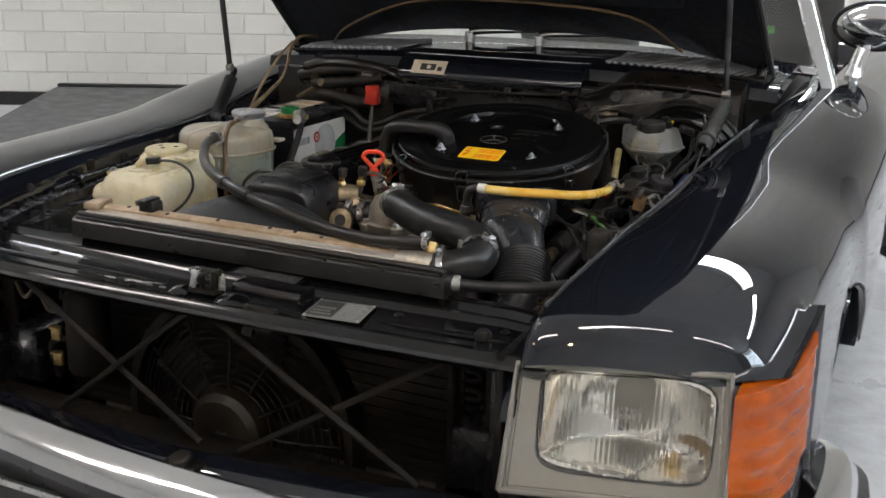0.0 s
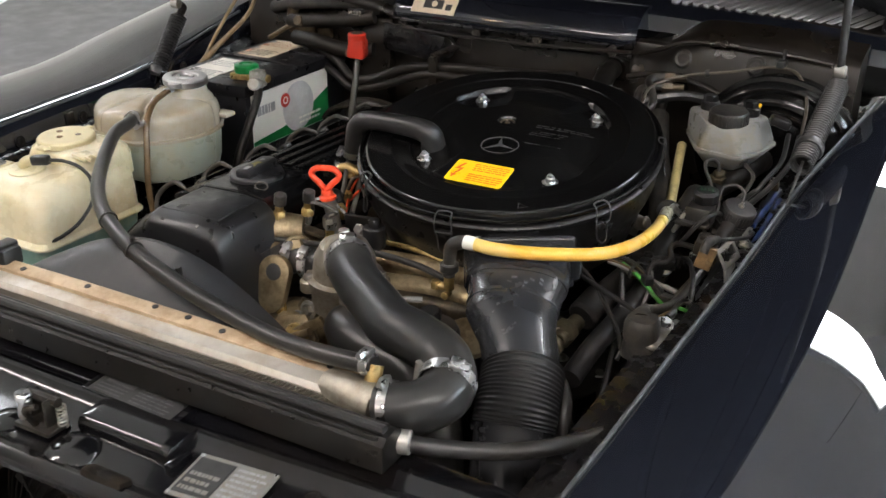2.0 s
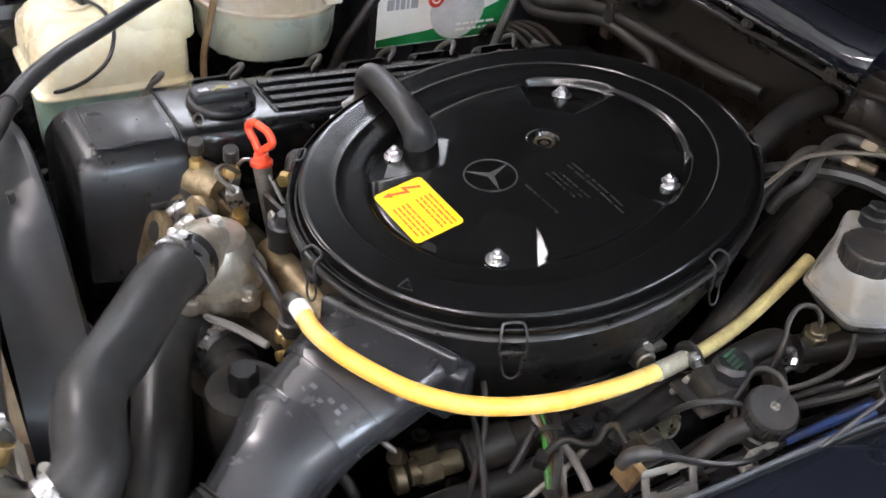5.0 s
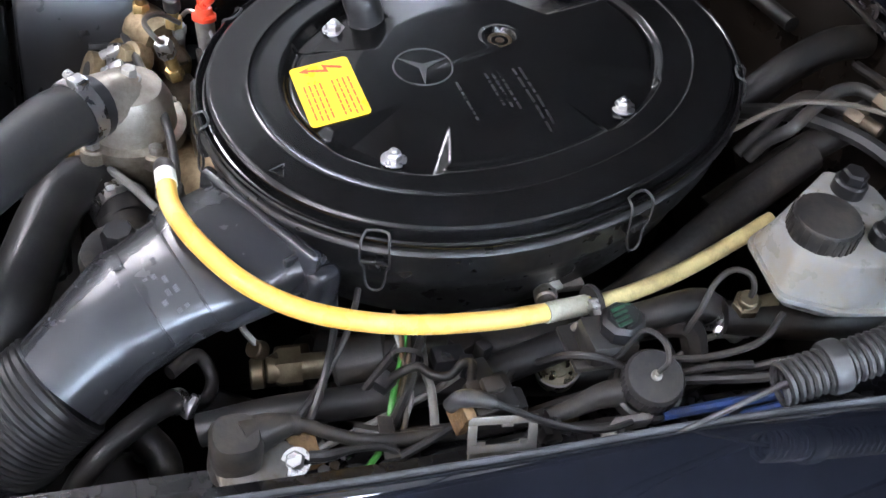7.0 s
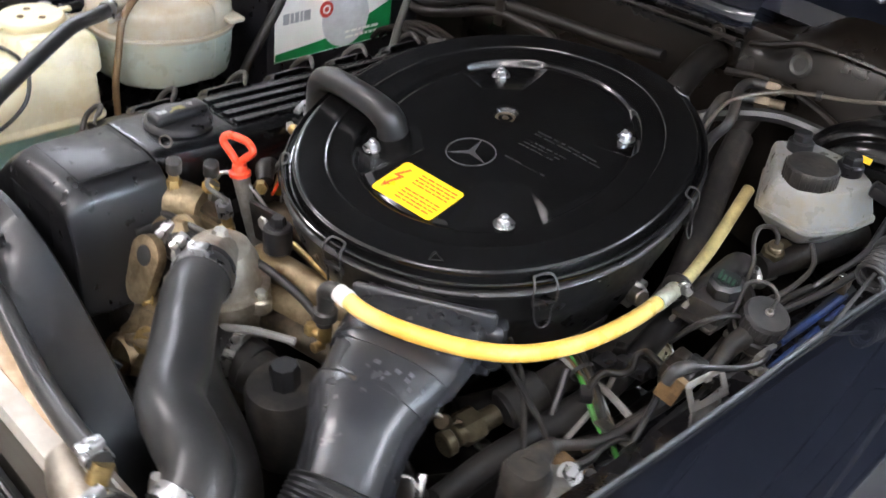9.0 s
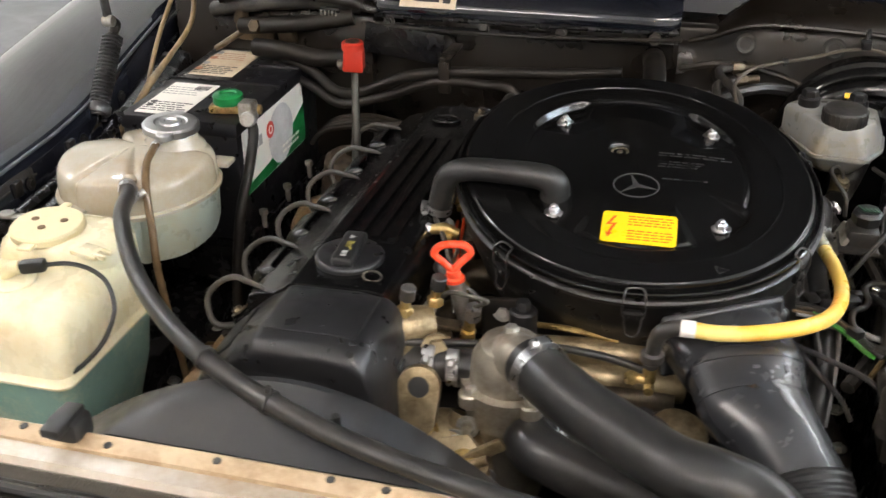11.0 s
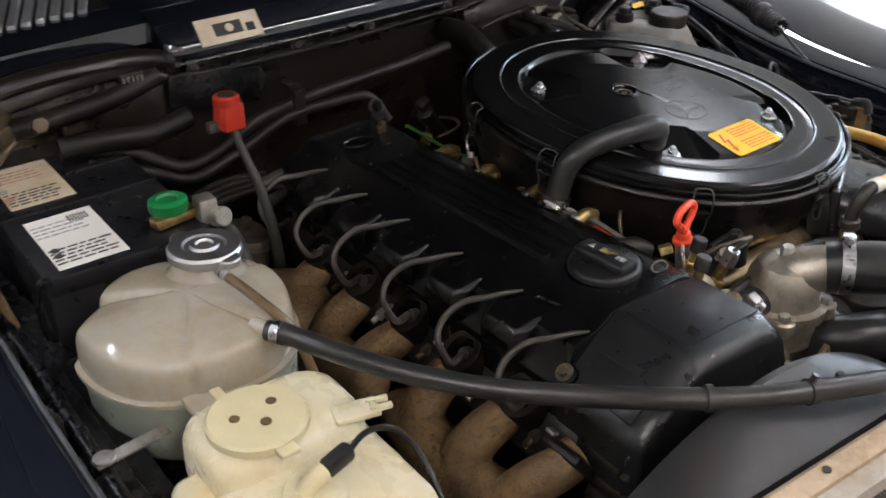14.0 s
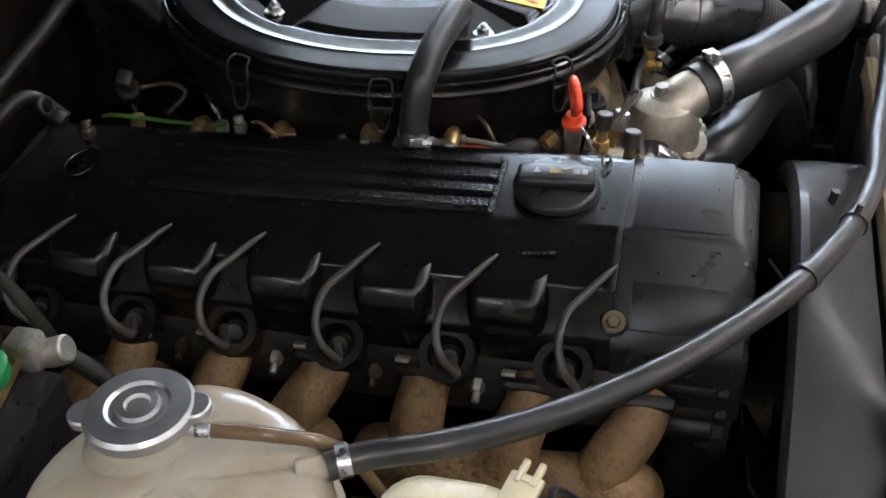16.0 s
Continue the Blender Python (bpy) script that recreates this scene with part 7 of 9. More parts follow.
def washer_tank():
    e = thing("washer_tank", (-0.44, 0.74, 0.6), "yellowed plastic windscreen washer tank with a round cap", "tank")
    def rr(x0, x1, y0, y1, z, r=0.02, n=6):
        pts = []
        for cx, cy, q0 in ((x1 - r, y1 - r, 0), (x0 + r, y1 - r, 90), (x0 + r, y0 + r, 180), (x1 - r, y0 + r, 270)):
            for k in range(n):
                q = radians(q0 + 90 * k / (n - 1))
                pts.append((cx + r * math.cos(q), cy + r * math.sin(q), z))
        return pts
    up = [rr(-0.506, -0.343, 0.653, 0.852, 0.735, 0.018), rr(-0.503, -0.344, 0.656, 0.852, 0.742, 0.018), rr(-0.502, -0.345, 0.657, 0.852, 0.775, 0.02), rr(-0.501, -0.346, 0.66, 0.851, 0.795, 0.022), rr(-0.498, -0.349, 0.667, 0.849, 0.808, 0.024), rr(-0.492, -0.355, 0.677, 0.845, 0.817, 0.024), rr(-0.482, -0.365, 0.69, 0.838, 0.8215, 0.022), rr(-0.465, -0.38, 0.71, 0.825, 0.823, 0.018)]
    body = part("tank_body", loft(up), WASH, e, "cream yellow upper body", sharp=60)
    part("shoulder", loft([rr(-0.499, -0.352, 0.758, 0.866, 0.795, 0.03), rr(-0.498, -0.353, 0.762, 0.865, 0.826, 0.03), rr(-0.495, -0.356, 0.766, 0.862, 0.836, 0.03), rr(-0.488, -0.364, 0.774, 0.855, 0.8425, 0.028), rr(-0.474, -0.378, 0.788, 0.843, 0.8445, 0.022)]), WASH, body, sharp=60)
    part("seam", loft([rr(-0.503, -0.344, 0.656, 0.852, 0.733, 0.018), rr(-0.509, -0.339, 0.649, 0.856, 0.736, 0.018), rr(-0.509, -0.339, 0.649, 0.856, 0.739, 0.018), rr(-0.503, -0.344, 0.656, 0.852, 0.745, 0.018)]), WASH, body)
    part("lower_body", loft([rr(-0.465, -0.375, 0.68, 0.82, 0.58), rr(-0.48, -0.365, 0.668, 0.834, 0.61), rr(-0.488, -0.352, 0.664, 0.846, 0.67), rr(-0.497, -0.347, 0.658, 0.85, 0.715), rr(-0.502, -0.344, 0.655, 0.85, 0.735)]), WASHLOW, e, "lower body with blue-green fluid showing through", sharp=60)
    part("side_pad", rbox((0.06, 0.085, 0.085), (-0.495, 0.7, 0.755), 0.024, seg=4), WASH, e)
    part("side_pad", rbox((0.05, 0.05, 0.055), (-0.5, 0.8, 0.785), 0.016, seg=4), WASH, e)
    cap = part("filler_cap", lathe([(0.040, -0.003), (0.0435, 0.0), (0.0435, 0.007), (0.041, 0.0095), (0.02, 0.0105), (0, 0.0105)], (-0.443, 0.806, 0.8435), (0, -0.03, 1), 44), WASHCAP, e, "round yellow snap cap")
    for dx, dy in ((-0.018, 0.004), (0.018, 0.008), (0.002, -0.014)):
        part("cap_dimple", disc(0.0048, 0.0016, (-0.443 + dx, 0.806 + dy, 0.8533), (0, 0, 1), 12), TUBEBROWN, cap)
    part("cap_tab", rbox((0.018, 0.016, 0.005), (-0.440, 0.759, 0.8455), 0.002), WASHCAP, cap)
    part("cap_strap", rbox((0.011, 0.03, 0.005), (-0.454, 0.852, 0.8475), 0.002), WASHCAP, cap)
    tab = join(rbox((0.04, 0.024, 0.006), (-0.368, 0.772, 0.842), 0.002, (0, 0, -14)), rbox((0.02, 0.005, 0.006), (-0.347, 0.772, 0.844), 0.0015, (0, 0, -14)), rbox((0.02, 0.005, 0.006), (-0.349, 0.761, 0.844), 0.0015, (0, 0, -14)), rbox((0.005, 0.008, 0.006), (-0.354, 0.7675, 0.844), 0.0015, (0, 0, -14)))
    part("clip_tab", tab, WASH, e)
    lug = prism([(-0.555, 0.748), (-0.548, 0.738), (-0.495, 0.725), (-0.495, 0.775), (-0.548, 0.772), (-0.556, 0.762)], 0.797, 0.804, bevel=0.002)
    part("mount_lug", lug, WASH, e)
    bolt((-0.543, 0.756, 0.804), (0, 0, 1), 0.006, 0.005, parent=e, name="lug_bolt", material=STEEL)
    s = thing("level_sensor", (-0.437, 0.722, 0.845), "white fluid level sensor with a black plug and wire", "sensor")
    part("sensor_disc", disc(0.0265, 0.005, (-0.437, 0.722, 0.8215), (0, -0.1, 1), 32), WASH, s)
    part("sensor_stem", tube([(-0.447, 0.722, 0.828), (-0.437, 0.723, 0.837), (-0.426, 0.725, 0.84)], 0.0078, 12), WASHCAP, s)
    part("plug", moved(rbox((0.03, 0.014, 0.015), (0, 0, 0), 0.004), pose(-0.412, 0.728, 0.8415, 0, -6, 14)), RUBBER, s, "black rubber plug")
    part("wire", tube([(-0.398, 0.731, 0.843), (-0.378, 0.743, 0.841), (-0.356, 0.751, 0.832), (-0.337, 0.75, 0.817), (-0.325, 0.737, 0.792), (-0.326, 0.71, 0.768), (-0.338, 0.685, 0.752), (-0.35, 0.668, 0.745)], 0.0028, 8), RUBBER, s)
    st = thing("mounting_strap", (-0.55, 0.86, 0.8), "pale metal mounting strap on the inner fender", "bracket")
    part("strap", join(rbox((0.07, 0.014, 0.003), (-0.53, 0.878, 0.815), 0.001, (0, 0, 8)), disc(0.01, 0.004, (-0.555, 0.875, 0.815))), ZINC, st)
    b = thing("gutter_bracket", (-0.54, 0.66, 0.8), "small black bracket on the fender gutter", "bracket")
    part("bracket", join(rbox((0.04, 0.02, 0.012), (-0.55, 0.665, 0.805), 0.003, (0, 0, -20)), disc(0.007, 0.012, (-0.562, 0.668, 0.806))), BAY, b)


washer_tank()


# ---------------------------------------------------------------- battery
def battery():
    e = thing("battery", (-0.432, 1.265, 0.68), "black car battery with white and tan labels", "battery")
    case = part("case", rbox((0.178, 0.31, 0.17), (-0.431, 1.265, 0.768), 0.004), BATTERY, e)
    part("case_lid", rbox((0.182, 0.314, 0.022), (-0.431, 1.265, 0.857), 0.004), BATTERY, e)
    part("lid_step", rbox((0.182, 0.004, 0.006), (-0.431, 1.265, 0.868), 0.001), BATTERY, e)
    part("lid_recess", rbox((0.085, 0.03, 0.006), (-0.385, 1.36, 0.868), 0.002), BATTERY, e)
    for n, (y, m_) in enumerate(((1.182, PAPER), (1.347, PAPERTAN))):
        m = pose(-0.466, y, 0.8689)
        lb = part("label", moved(rbox((0.074, 0.126 if n == 0 else 0.122, 0.0008), (0, 0, 0), 0), m), m_, e, ("white printed battery label", "tan stained battery label")[n], smooth=False)
        bars(lb, m @ pose(0.0, -0.035, 0.0005), 5, 0.07, 0.008, 0.003, INKHOLE, "label_print", seed=50 + n)
        bars(lb, m @ pose(-0.005, 0.03, 0.0005), 4, 0.06, 0.009, 0.0025, INKGREY if n == 0 else INKTAN, "label_print", seed=60 + n)
        if n == 0:
            part("bar_code", moved(join(*[rbox((0.0016, 0.016, 0.0006), (0.008 + 0.0032 * k, 0.045, 0.0006), 0) for k in range(7)]), m), INKHOLE, lb, smooth=False)
            for k in range(2):
                part("label_dot", moved(disc(0.005, 0.0007, (-0.028, -0.02 - 0.014 * k, 0.0004), sides=16), m), INKHOLE, lb, smooth=False)
        else:
            for k in range(4):
                part("sign_dot", moved(disc(0.006, 0.0007, (-0.032, 0.045 - 0.026 * k, 0.0004), sides=16), m), INKTAN if k % 2 else INKGREY, lb, smooth=False)
    # side label: pale field, green sweep, red disc
    m = frame_at((-0.3408, 1.235, 0.80), (0, 1, 0), (1, 0, 0))
    sl = part("side_label", moved(rbox((0.225, 0.098, 0.0008), (0, 0, 0), 0), m), PAPER, e, "white side label with a green sweep and a red disc", smooth=False)
    sweep = [(-0.112, -0.048), (0.112, -0.048), (0.112, 0.012), (0.08, 0.0), (0.03, -0.018), (-0.03, -0.03), (-0.112, -0.036)]
    part("green_sweep", moved(prism(sweep, 0.0004, 0.0007), m), GREEN, sl, smooth=False)
    part("grey_disc", moved(disc(0.046, 0.0007, (0.02, -0.002, 0.0002), sides=40), m), INKPALE, sl, smooth=False)
    part("red_disc", moved(disc(0.013, 0.0008, (-0.018, 0.018, 0.0004)), m), RED, sl, smooth=False)
    part("disc_centre", moved(lathe([(0.0045, 0), (0.0045, 0.0012), (0.007, 0.0012), (0.007, 0)], (-0.018, 0.018, 0.0004)), m), PAPER, sl, smooth=False)
    bars(sl, m @ pose(-0.068, 0.016, 0.0006), 1, 0.06, 0.02, 0.016, INKGREY, "brand_bars", seed=70)
    bars(sl, m @ pose(0.06, -0.03, 0.001), 2, 0.08, 0.009, 0.004, PAPER, "label_print", seed=71)
    tm = thing("battery_terminal", (-0.352, 1.14, 0.868), "brass battery terminal with a green turn knob", "terminal")
    part("clamp_block", join(rbox((0.052, 0.02, 0.012), (-0.368, 1.145, 0.876), 0.003, (0, 0, 10)), disc(0.007, 0.03, (-0.35, 1.148, 0.876), (1, 0.1, 0), 14)), BRASS, tm)
    part("lead_clamp", join(rbox((0.022, 0.024, 0.03), (-0.334, 1.138, 0.878), 0.004), disc(0.011, 0.02, (-0.328, 1.13, 0.87), (0.2, -1, 0.3))), ZINC, tm, "dull lead cable clamp")
    part("knob", lathe([(0.0205, 0), (0.0215, 0.002), (0.0215, 0.012), (0.019, 0.014), (0.012, 0.0145), (0.01, 0.012), (0, 0.012)], (-0.370, 1.152, 0.882), (0, 0, 1), 22), GREEN, tm, "green plastic turn knob")
    part("knob_post", disc(0.006, 0.014, (-0.368, 1.15, 0.87)), BRASS, tm)
    hd = thing("hold_down_hook", (-0.525, 1.12, 0.8), "black battery hold-down hook", "hook")
    part("hook", tube([(-0.53, 1.115, 0.80), (-0.532, 1.112, 0.85), (-0.525, 1.108, 0.868), (-0.515, 1.112, 0.86), (-0.515, 1.116, 0.82)], 0.004, 8), BAY, hd)
    tr = thing("battery_tray", (-0.43, 1.26, 0.62), "black steel battery tray", "tray")
    part("tray", rbox((0.2, 0.34, 0.06), (-0.43, 1.26, 0.652), 0.006), BAY, tr)
    part("tray_lip", rbox((0.008, 0.34, 0.03), (-0.327, 1.26, 0.69), 0.002), BAY, tr)
    for y in (1.13, 1.22, 1.31):
        part("tray_stud", join(disc(0.004, 0.03, (-0.322, y, 0.70), (0, 0, 1), 10), hexhead(0.007, 0.007, (-0.322, y, 0.722))), ZINC, tr)


battery()


def red_plug():
    e = thing("transmission_dipstick", (-0.226, 1.288, 0.8), "grey dipstick tube with a red locking cap", "dipstick")
    part("cap_block", moved(rbox((0.032, 0.03, 0.034), (0, 0, 0), 0.004, taper=0.9), pose(-0.2285, 1.29, 0.912, 0, 4, 12)), RED, e, "red plastic locking block")
    part("cap_top", lathe([(0.0165, 0), (0.0165, 0.01), (0.0145, 0.012), (0, 0.012)], (-0.2295, 1.29, 0.927), (0, 0, 1), 24), RED, e)
    part("cap_dent", disc(0.011, 0.0012, (-0.2295, 1.29, 0.9385)), OILY, e)
    part("tube", tube([(-0.227, 1.287, 0.897), (-0.222, 1.27, 0.86), (-0.216, 1.25, 0.82), (-0.212, 1.235, 0.76), (-0.21, 1.23, 0.68)], [0.005, 0.0055, 0.006, 0.0075, 0.008], 12), TUBEDARK, e, "dusty grey tube")
    part("clip", rbox((0.024, 0.012, 0.014), (-0.245, 1.295, 0.9), 0.003), DULLTUBE, e)


red_plug()


# ---------------------------------------------------------------- firewall hoses and pipes
def rear_pipes():
    data = (
        ("heater_hose", "dusty black heater hose along the firewall", 0.0085, [(-0.40, 1.37, 0.885), (-0.33, 1.36, 0.865), (-0.28, 1.345, 0.838), (-0.235, 1.345, 0.842), (-0.17, 1.35, 0.868), (-0.104, 1.352, 0.88), (0.0, 1.36, 0.885), (0.08, 1.365, 0.888), (0.16, 1.37, 0.895)], SHADERUB),
        ("heater_hose", "dusty black heater hose along the firewall", 0.0075, [(-0.39, 1.36, 0.868), (-0.32, 1.345, 0.842), (-0.27, 1.335, 0.822), (-0.2, 1.34, 0.838), (-0.12, 1.345, 0.866), (-0.05, 1.345, 0.868), (0.0, 1.34, 0.865), (0.02, 1.32, 0.83)], SHADERUB),
        ("heater_hose", "thick dusty heater hose", 0.014, [(-0.42, 1.36, 0.895), (-0.37, 1.355, 0.895), (-0.31, 1.36, 0.885), (-0.25, 1.375, 0.888)], SHADERUB),
        ("heater_hose", "thick dusty heater hose", 0.013, [(-0.46, 1.40, 0.915), (-0.4, 1.395, 0.922), (-0.33, 1.395, 0.93), (-0.27, 1.41, 0.94)], SHADERUB),
        ("heater_pipe", "black pipe through the firewall", 0.017, [(0.2, 1.43, 0.9), (0.205, 1.39, 0.9), (0.21, 1.345, 0.88), (0.215, 1.3, 0.84)], SHADERUB),
        ("fuel_pipe", "thick dusty black fuel hose beside the air cleaner", 0.015, [(0.30, 1.39, 0.90), (0.315, 1.34, 0.885), (0.32, 1.28, 0.85), (0.33, 1.22, 0.81)], SHADERUB),
    )
    for name, label, r, pts, m in data:
        e = thing(name, pts[0], label, "hose")
        part("hose", tube(pts, r, 12), m, e)
    b = thing("pipe_bracket", (-0.104, 1.36, 0.88), "thin metal bracket holding the heater hoses", "bracket")
    part("strap", join(rbox((0.018, 0.012, 0.05), (-0.104, 1.345, 0.875), 0.003), rbox((0.018, 0.08, 0.004), (-0.104, 1.385, 0.902), 0.001)), DUSTY, b)
    v = thing("valve_block", (-0.42, 1.40, 0.89), "dusty heater valve block with brass fittings", "valve")
    part("valve_body", join(rbox((0.07, 0.04, 0.035), (-0.44, 1.425, 0.905), 0.008), disc(0.018, 0.03, (-0.40, 1.42, 0.9), (1, 0, 0.2)), disc(0.012, 0.03, (-0.47, 1.42, 0.915), (0.3, -0.2, 1))), OILY, v)
    part("valve_nut", hexhead(0.012, 0.02, (-0.43, 1.40, 0.915), (0, -1, 0.4)), OILY, v)
    part("valve_arm", tube([(-0.5, 1.38, 0.88), (-0.46, 1.395, 0.905), (-0.42, 1.4, 0.925)], 0.005, 10), OILY, v)
    lo = thing("sleeved_loom", (-0.53, 1.3, 0.9), "tan fabric-sleeved cable loom rising to the hood", "cable")
    part("sleeve", tube([(-0.535, 1.03, 0.74), (-0.545, 1.08, 0.772), (-0.552, 1.12, 0.797), (-0.555, 1.156, 0.818), (-0.556, 1.215, 0.84), (-0.549, 1.256, 0.866), (-0.531, 1.295, 0.898), (-0.521, 1.345, 0.93), (-0.533, 1.39, 0.962), (-0.553, 1.44, 1.0), (-0.56, 1.5, 1.02), (-0.55, 1.56, 1.015)], [0.0052, 0.0052, 0.0052, 0.0052, 0.0052, 0.0064, 0.0043, 0.004, 0.004, 0.004, 0.004, 0.004], 10), SLEEVE, lo)
    part("sleeve", tube([(-0.552, 1.245, 0.858), (-0.562, 1.285, 0.885), (-0.569, 1.34, 0.925), (-0.566, 1.40, 0.975), (-0.562, 1.46, 1.01)], 0.0036, 10), SLEEVE, lo)
    # looms on the firewall
    for n, pts in enumerate(([(-0.52, 1.43, 0.93), (-0.44, 1.41, 0.95), (-0.34, 1.41, 0.96), (-0.26, 1.42, 0.955)], [(-0.2, 1.30, 0.80), (-0.14, 1.31, 0.805), (-0.08, 1.30, 0.80), (-0.02, 1.29, 0.79)], [(-0.2, 1.28, 0.785), (-0.13, 1.29, 0.79), (-0.06, 1.28, 0.785), (0.0, 1.27, 0.78)])):
        e = thing("wiring_loom", pts[0], "dusty black wiring loom", "cable")
        part("loom", tube(pts, 0.008 if n else 0.013, 10), OLDRUBBER, e)
    gw = thing("earth_wire", (0.0, 1.18, 0.83), "dull green wire behind the rocker cover", "wire")
    part("wire", tube([(0.02, 1.275, 0.835), (0.01, 1.255, 0.845), (0.012, 1.22, 0.843), (0.014, 1.18, 0.84), (0.024, 1.14, 0.836)], 0.0022, 8), WIREDULL, gw)
    cw = thing("ignition_wire", (-0.01, 1.05, 0.83), "brown wires beside the rocker cover", "wire")
    part("wire", tube([(0.02, 1.10, 0.835), (0.005, 1.08, 0.845), (0.0, 1.05, 0.836), (0.012, 1.02, 0.83)], 0.0025, 8), OILY, cw)
    part("wire", tube([(-0.002, 0.945, 0.845), (0.016, 0.93, 0.845), (0.03, 0.90, 0.82), (0.04, 0.87, 0.80)], 0.0035, 8), WIREGREY, cw)
    part("wire", tube([(0.012, 1.02, 0.83), (0.02, 0.97, 0.828), (0.03, 0.91, 0.822), (0.04, 0.86, 0.82)], 0.002, 8), INKRED, cw)
    for n, (x, y, z) in enumerate(((0.005, 1.01, 0.835), (0.014, 1.12, 0.84), (-0.03, 1.26, 0.85), (0.02, 0.985, 0.83))):
        e = thing("wire_terminal", (x, y, z), "small dusty metal wire terminal", "terminal")
        part("terminal", join(rbox((0.014, 0.01, 0.012), (x, y, z), 0.003), disc(0.005, 0.016, (x, y, z - 0.004), (0.3, 0.2, 1), 12)), ZINC if n % 2 else OILY, e)
    bk = thing("lifting_bracket", (0.0, 1.3, 0.82), "oily lifting bracket at the back of the head", "bracket")
    part("bracket", join(rbox((0.02, 0.016, 0.04), (0.0, 1.318, 0.828), 0.005, (20, 0, 0)), tube([(0.003 + 0.009 * math.cos(q), 1.325 + 0.003 * math.sin(q), 0.853 + 0.009 * math.sin(q)) for q in np.linspace(0, 2 * math.pi, 17)], 0.003, 8, 2)), GRIME, bk)
    sw = thing("coolant_switch", (0.035, 1.25, 0.85), "small dark coolant switch with a plug", "switch")
    part("switch", join(disc(0.012, 0.02, (0.04, 1.25, 0.85), (-0.5, -0.3, 0.8)), hexhead(0.011, 0.008, (0.034, 1.247, 0.862), (-0.5, -0.3, 0.8))), GRIME, sw)
    part("plug", rbox((0.018, 0.016, 0.016), (0.028, 1.243, 0.876), 0.004, (20, -30, 0)), SHADERUB, sw)


rear_pipes()


# ---------------------------------------------------------------- brake servo and reservoir
def brakes():
    s = thing("brake_servo", (0.5, 1.35, 0.75), "black round brake servo", "brake servo")
    part("servo_body", lathe([(0, -0.035), (0.05, -0.035), (0.068, -0.032), (0.074, -0.025), (0.08, -0.0265), (0.086, -0.024), (0.091, -0.015), (0.097, -0.0165), (0.103, -0.013), (0.108, -0.004), (0.114, -0.005), (0.12, 0.0), (0.122, 0.006), (0.128, 0.008), (0.128, 0.014), (0.12, 0.016), (0.118, 0.05), (0.09, 0.07), (0, 0.075)], (0.505, 1.335, 0.823), (0, 1, 0.12), 48), LID, s)
    part("servo_ring", lathe([(0.09, -0.02), (0.094, -0.022), (0.098, -0.018), (0.094, -0.014), (0.09, -0.02)], (0.505, 1.335, 0.823), (0, 1, 0.12), 48), LID, s)
    part("yellow_tag", moved(rbox((0.022, 0.007, 0.001), (0, 0, 0), 0), frame_at((0.475, 1.297, 0.912), (1, 0, 0), (0, -0.8, 0.6))), STICKER, s, "small yellow tag")
    r = thing("brake_reservoir", (0.468, 1.2, 0.83), "milky brake fluid reservoir with black caps", "reservoir")
    def sec(z, k, grow=0.0):
        corners = ((0.385, 1.268), (0.437 - grow, 1.19 - grow * 0.4), (0.476 + grow * 1.3, 1.19 - grow), (0.502 + grow, 1.222), (0.508 + grow, 1.272), (0.468, 1.302), (0.41, 1.302))
        out = []
        for n, p in enumerate(corners):
            p, a, b = Vector(p), Vector(corners[n - 1]), Vector(corners[(n + 1) % len(corners)])
            p1, p2 = p + (a - p).normalized() * 0.007, p + (b - p).normalized() * 0.007
            for t in (0, 0.33, 0.67, 1):
                q = p1 * (1 - t) ** 2 + p * 2 * t * (1 - t) + p2 * t * t
                out.append((0.455 + (q.x - 0.455) * k, 1.24 + (q.y - 1.24) * k, z))
        return out
    part("body", loft([sec(0.838, 0.62, 0.008), sec(0.842, 0.7, 0.008), sec(0.858, 0.93, 0.009), sec(0.864, 0.985, 0.01), sec(0.875, 0.99, 0.009), sec(0.897, 0.985, 0.001), sec(0.903, 0.955), sec(0.905, 0.92)]), RESERV, r, "milky plastic body", sharp=50)
    part("seam", loft([sec(0.864, 0.98, 0.01), sec(0.865, 1.02, 0.011), sec(0.869, 1.02, 0.011), sec(0.87, 0.98, 0.01)]), RESERV, r)
    cap = part("filler_cap", lathe([(0.0255, 0), (0.0275, 0.003), (0.0275, 0.018), (0.0255, 0.021), (0.02, 0.022), (0, 0.022)], (0.460, 1.218, 0.902), (0.02, -0.05, 1), 36), OLDRUBBER, r, "ribbed black filler cap")
    for q in np.linspace(0, 2 * math.pi, 31)[:-1]:
        part("cap_rib", rbox((0.003, 0.0025, 0.015), (0.460 + 0.0270 * math.cos(q), 1.218 + 0.0270 * math.sin(q), 0.9125), 0, (0, 0, math.degrees(q))), OLDRUBBER, cap, smooth=False)
    for x, y in ((0.418, 1.268), (0.478, 1.266)):
        part("sensor_cap", join(disc(0.014, 0.014, (x, y, 0.904), (0, 0, 1)), hexhead(0.011, 0.01, (x, y, 0.917))), PLASTIC, r)
    part("sensor_plug", rbox((0.03, 0.02, 0.014), (0.525, 1.255, 0.905), 0.004, (0, 20, 20)), PLASTIC, r)
    m = thing("master_cylinder", (0.465, 1.2, 0.78), "dirty cast brake master cylinder with pipe unions", "cylinder")
    part("cylinder", tube([(0.46, 1.165, 0.815), (0.475, 1.22, 0.82), (0.495, 1.30, 0.83)], [0.014, 0.017, 0.02], 18), GRIME, m)
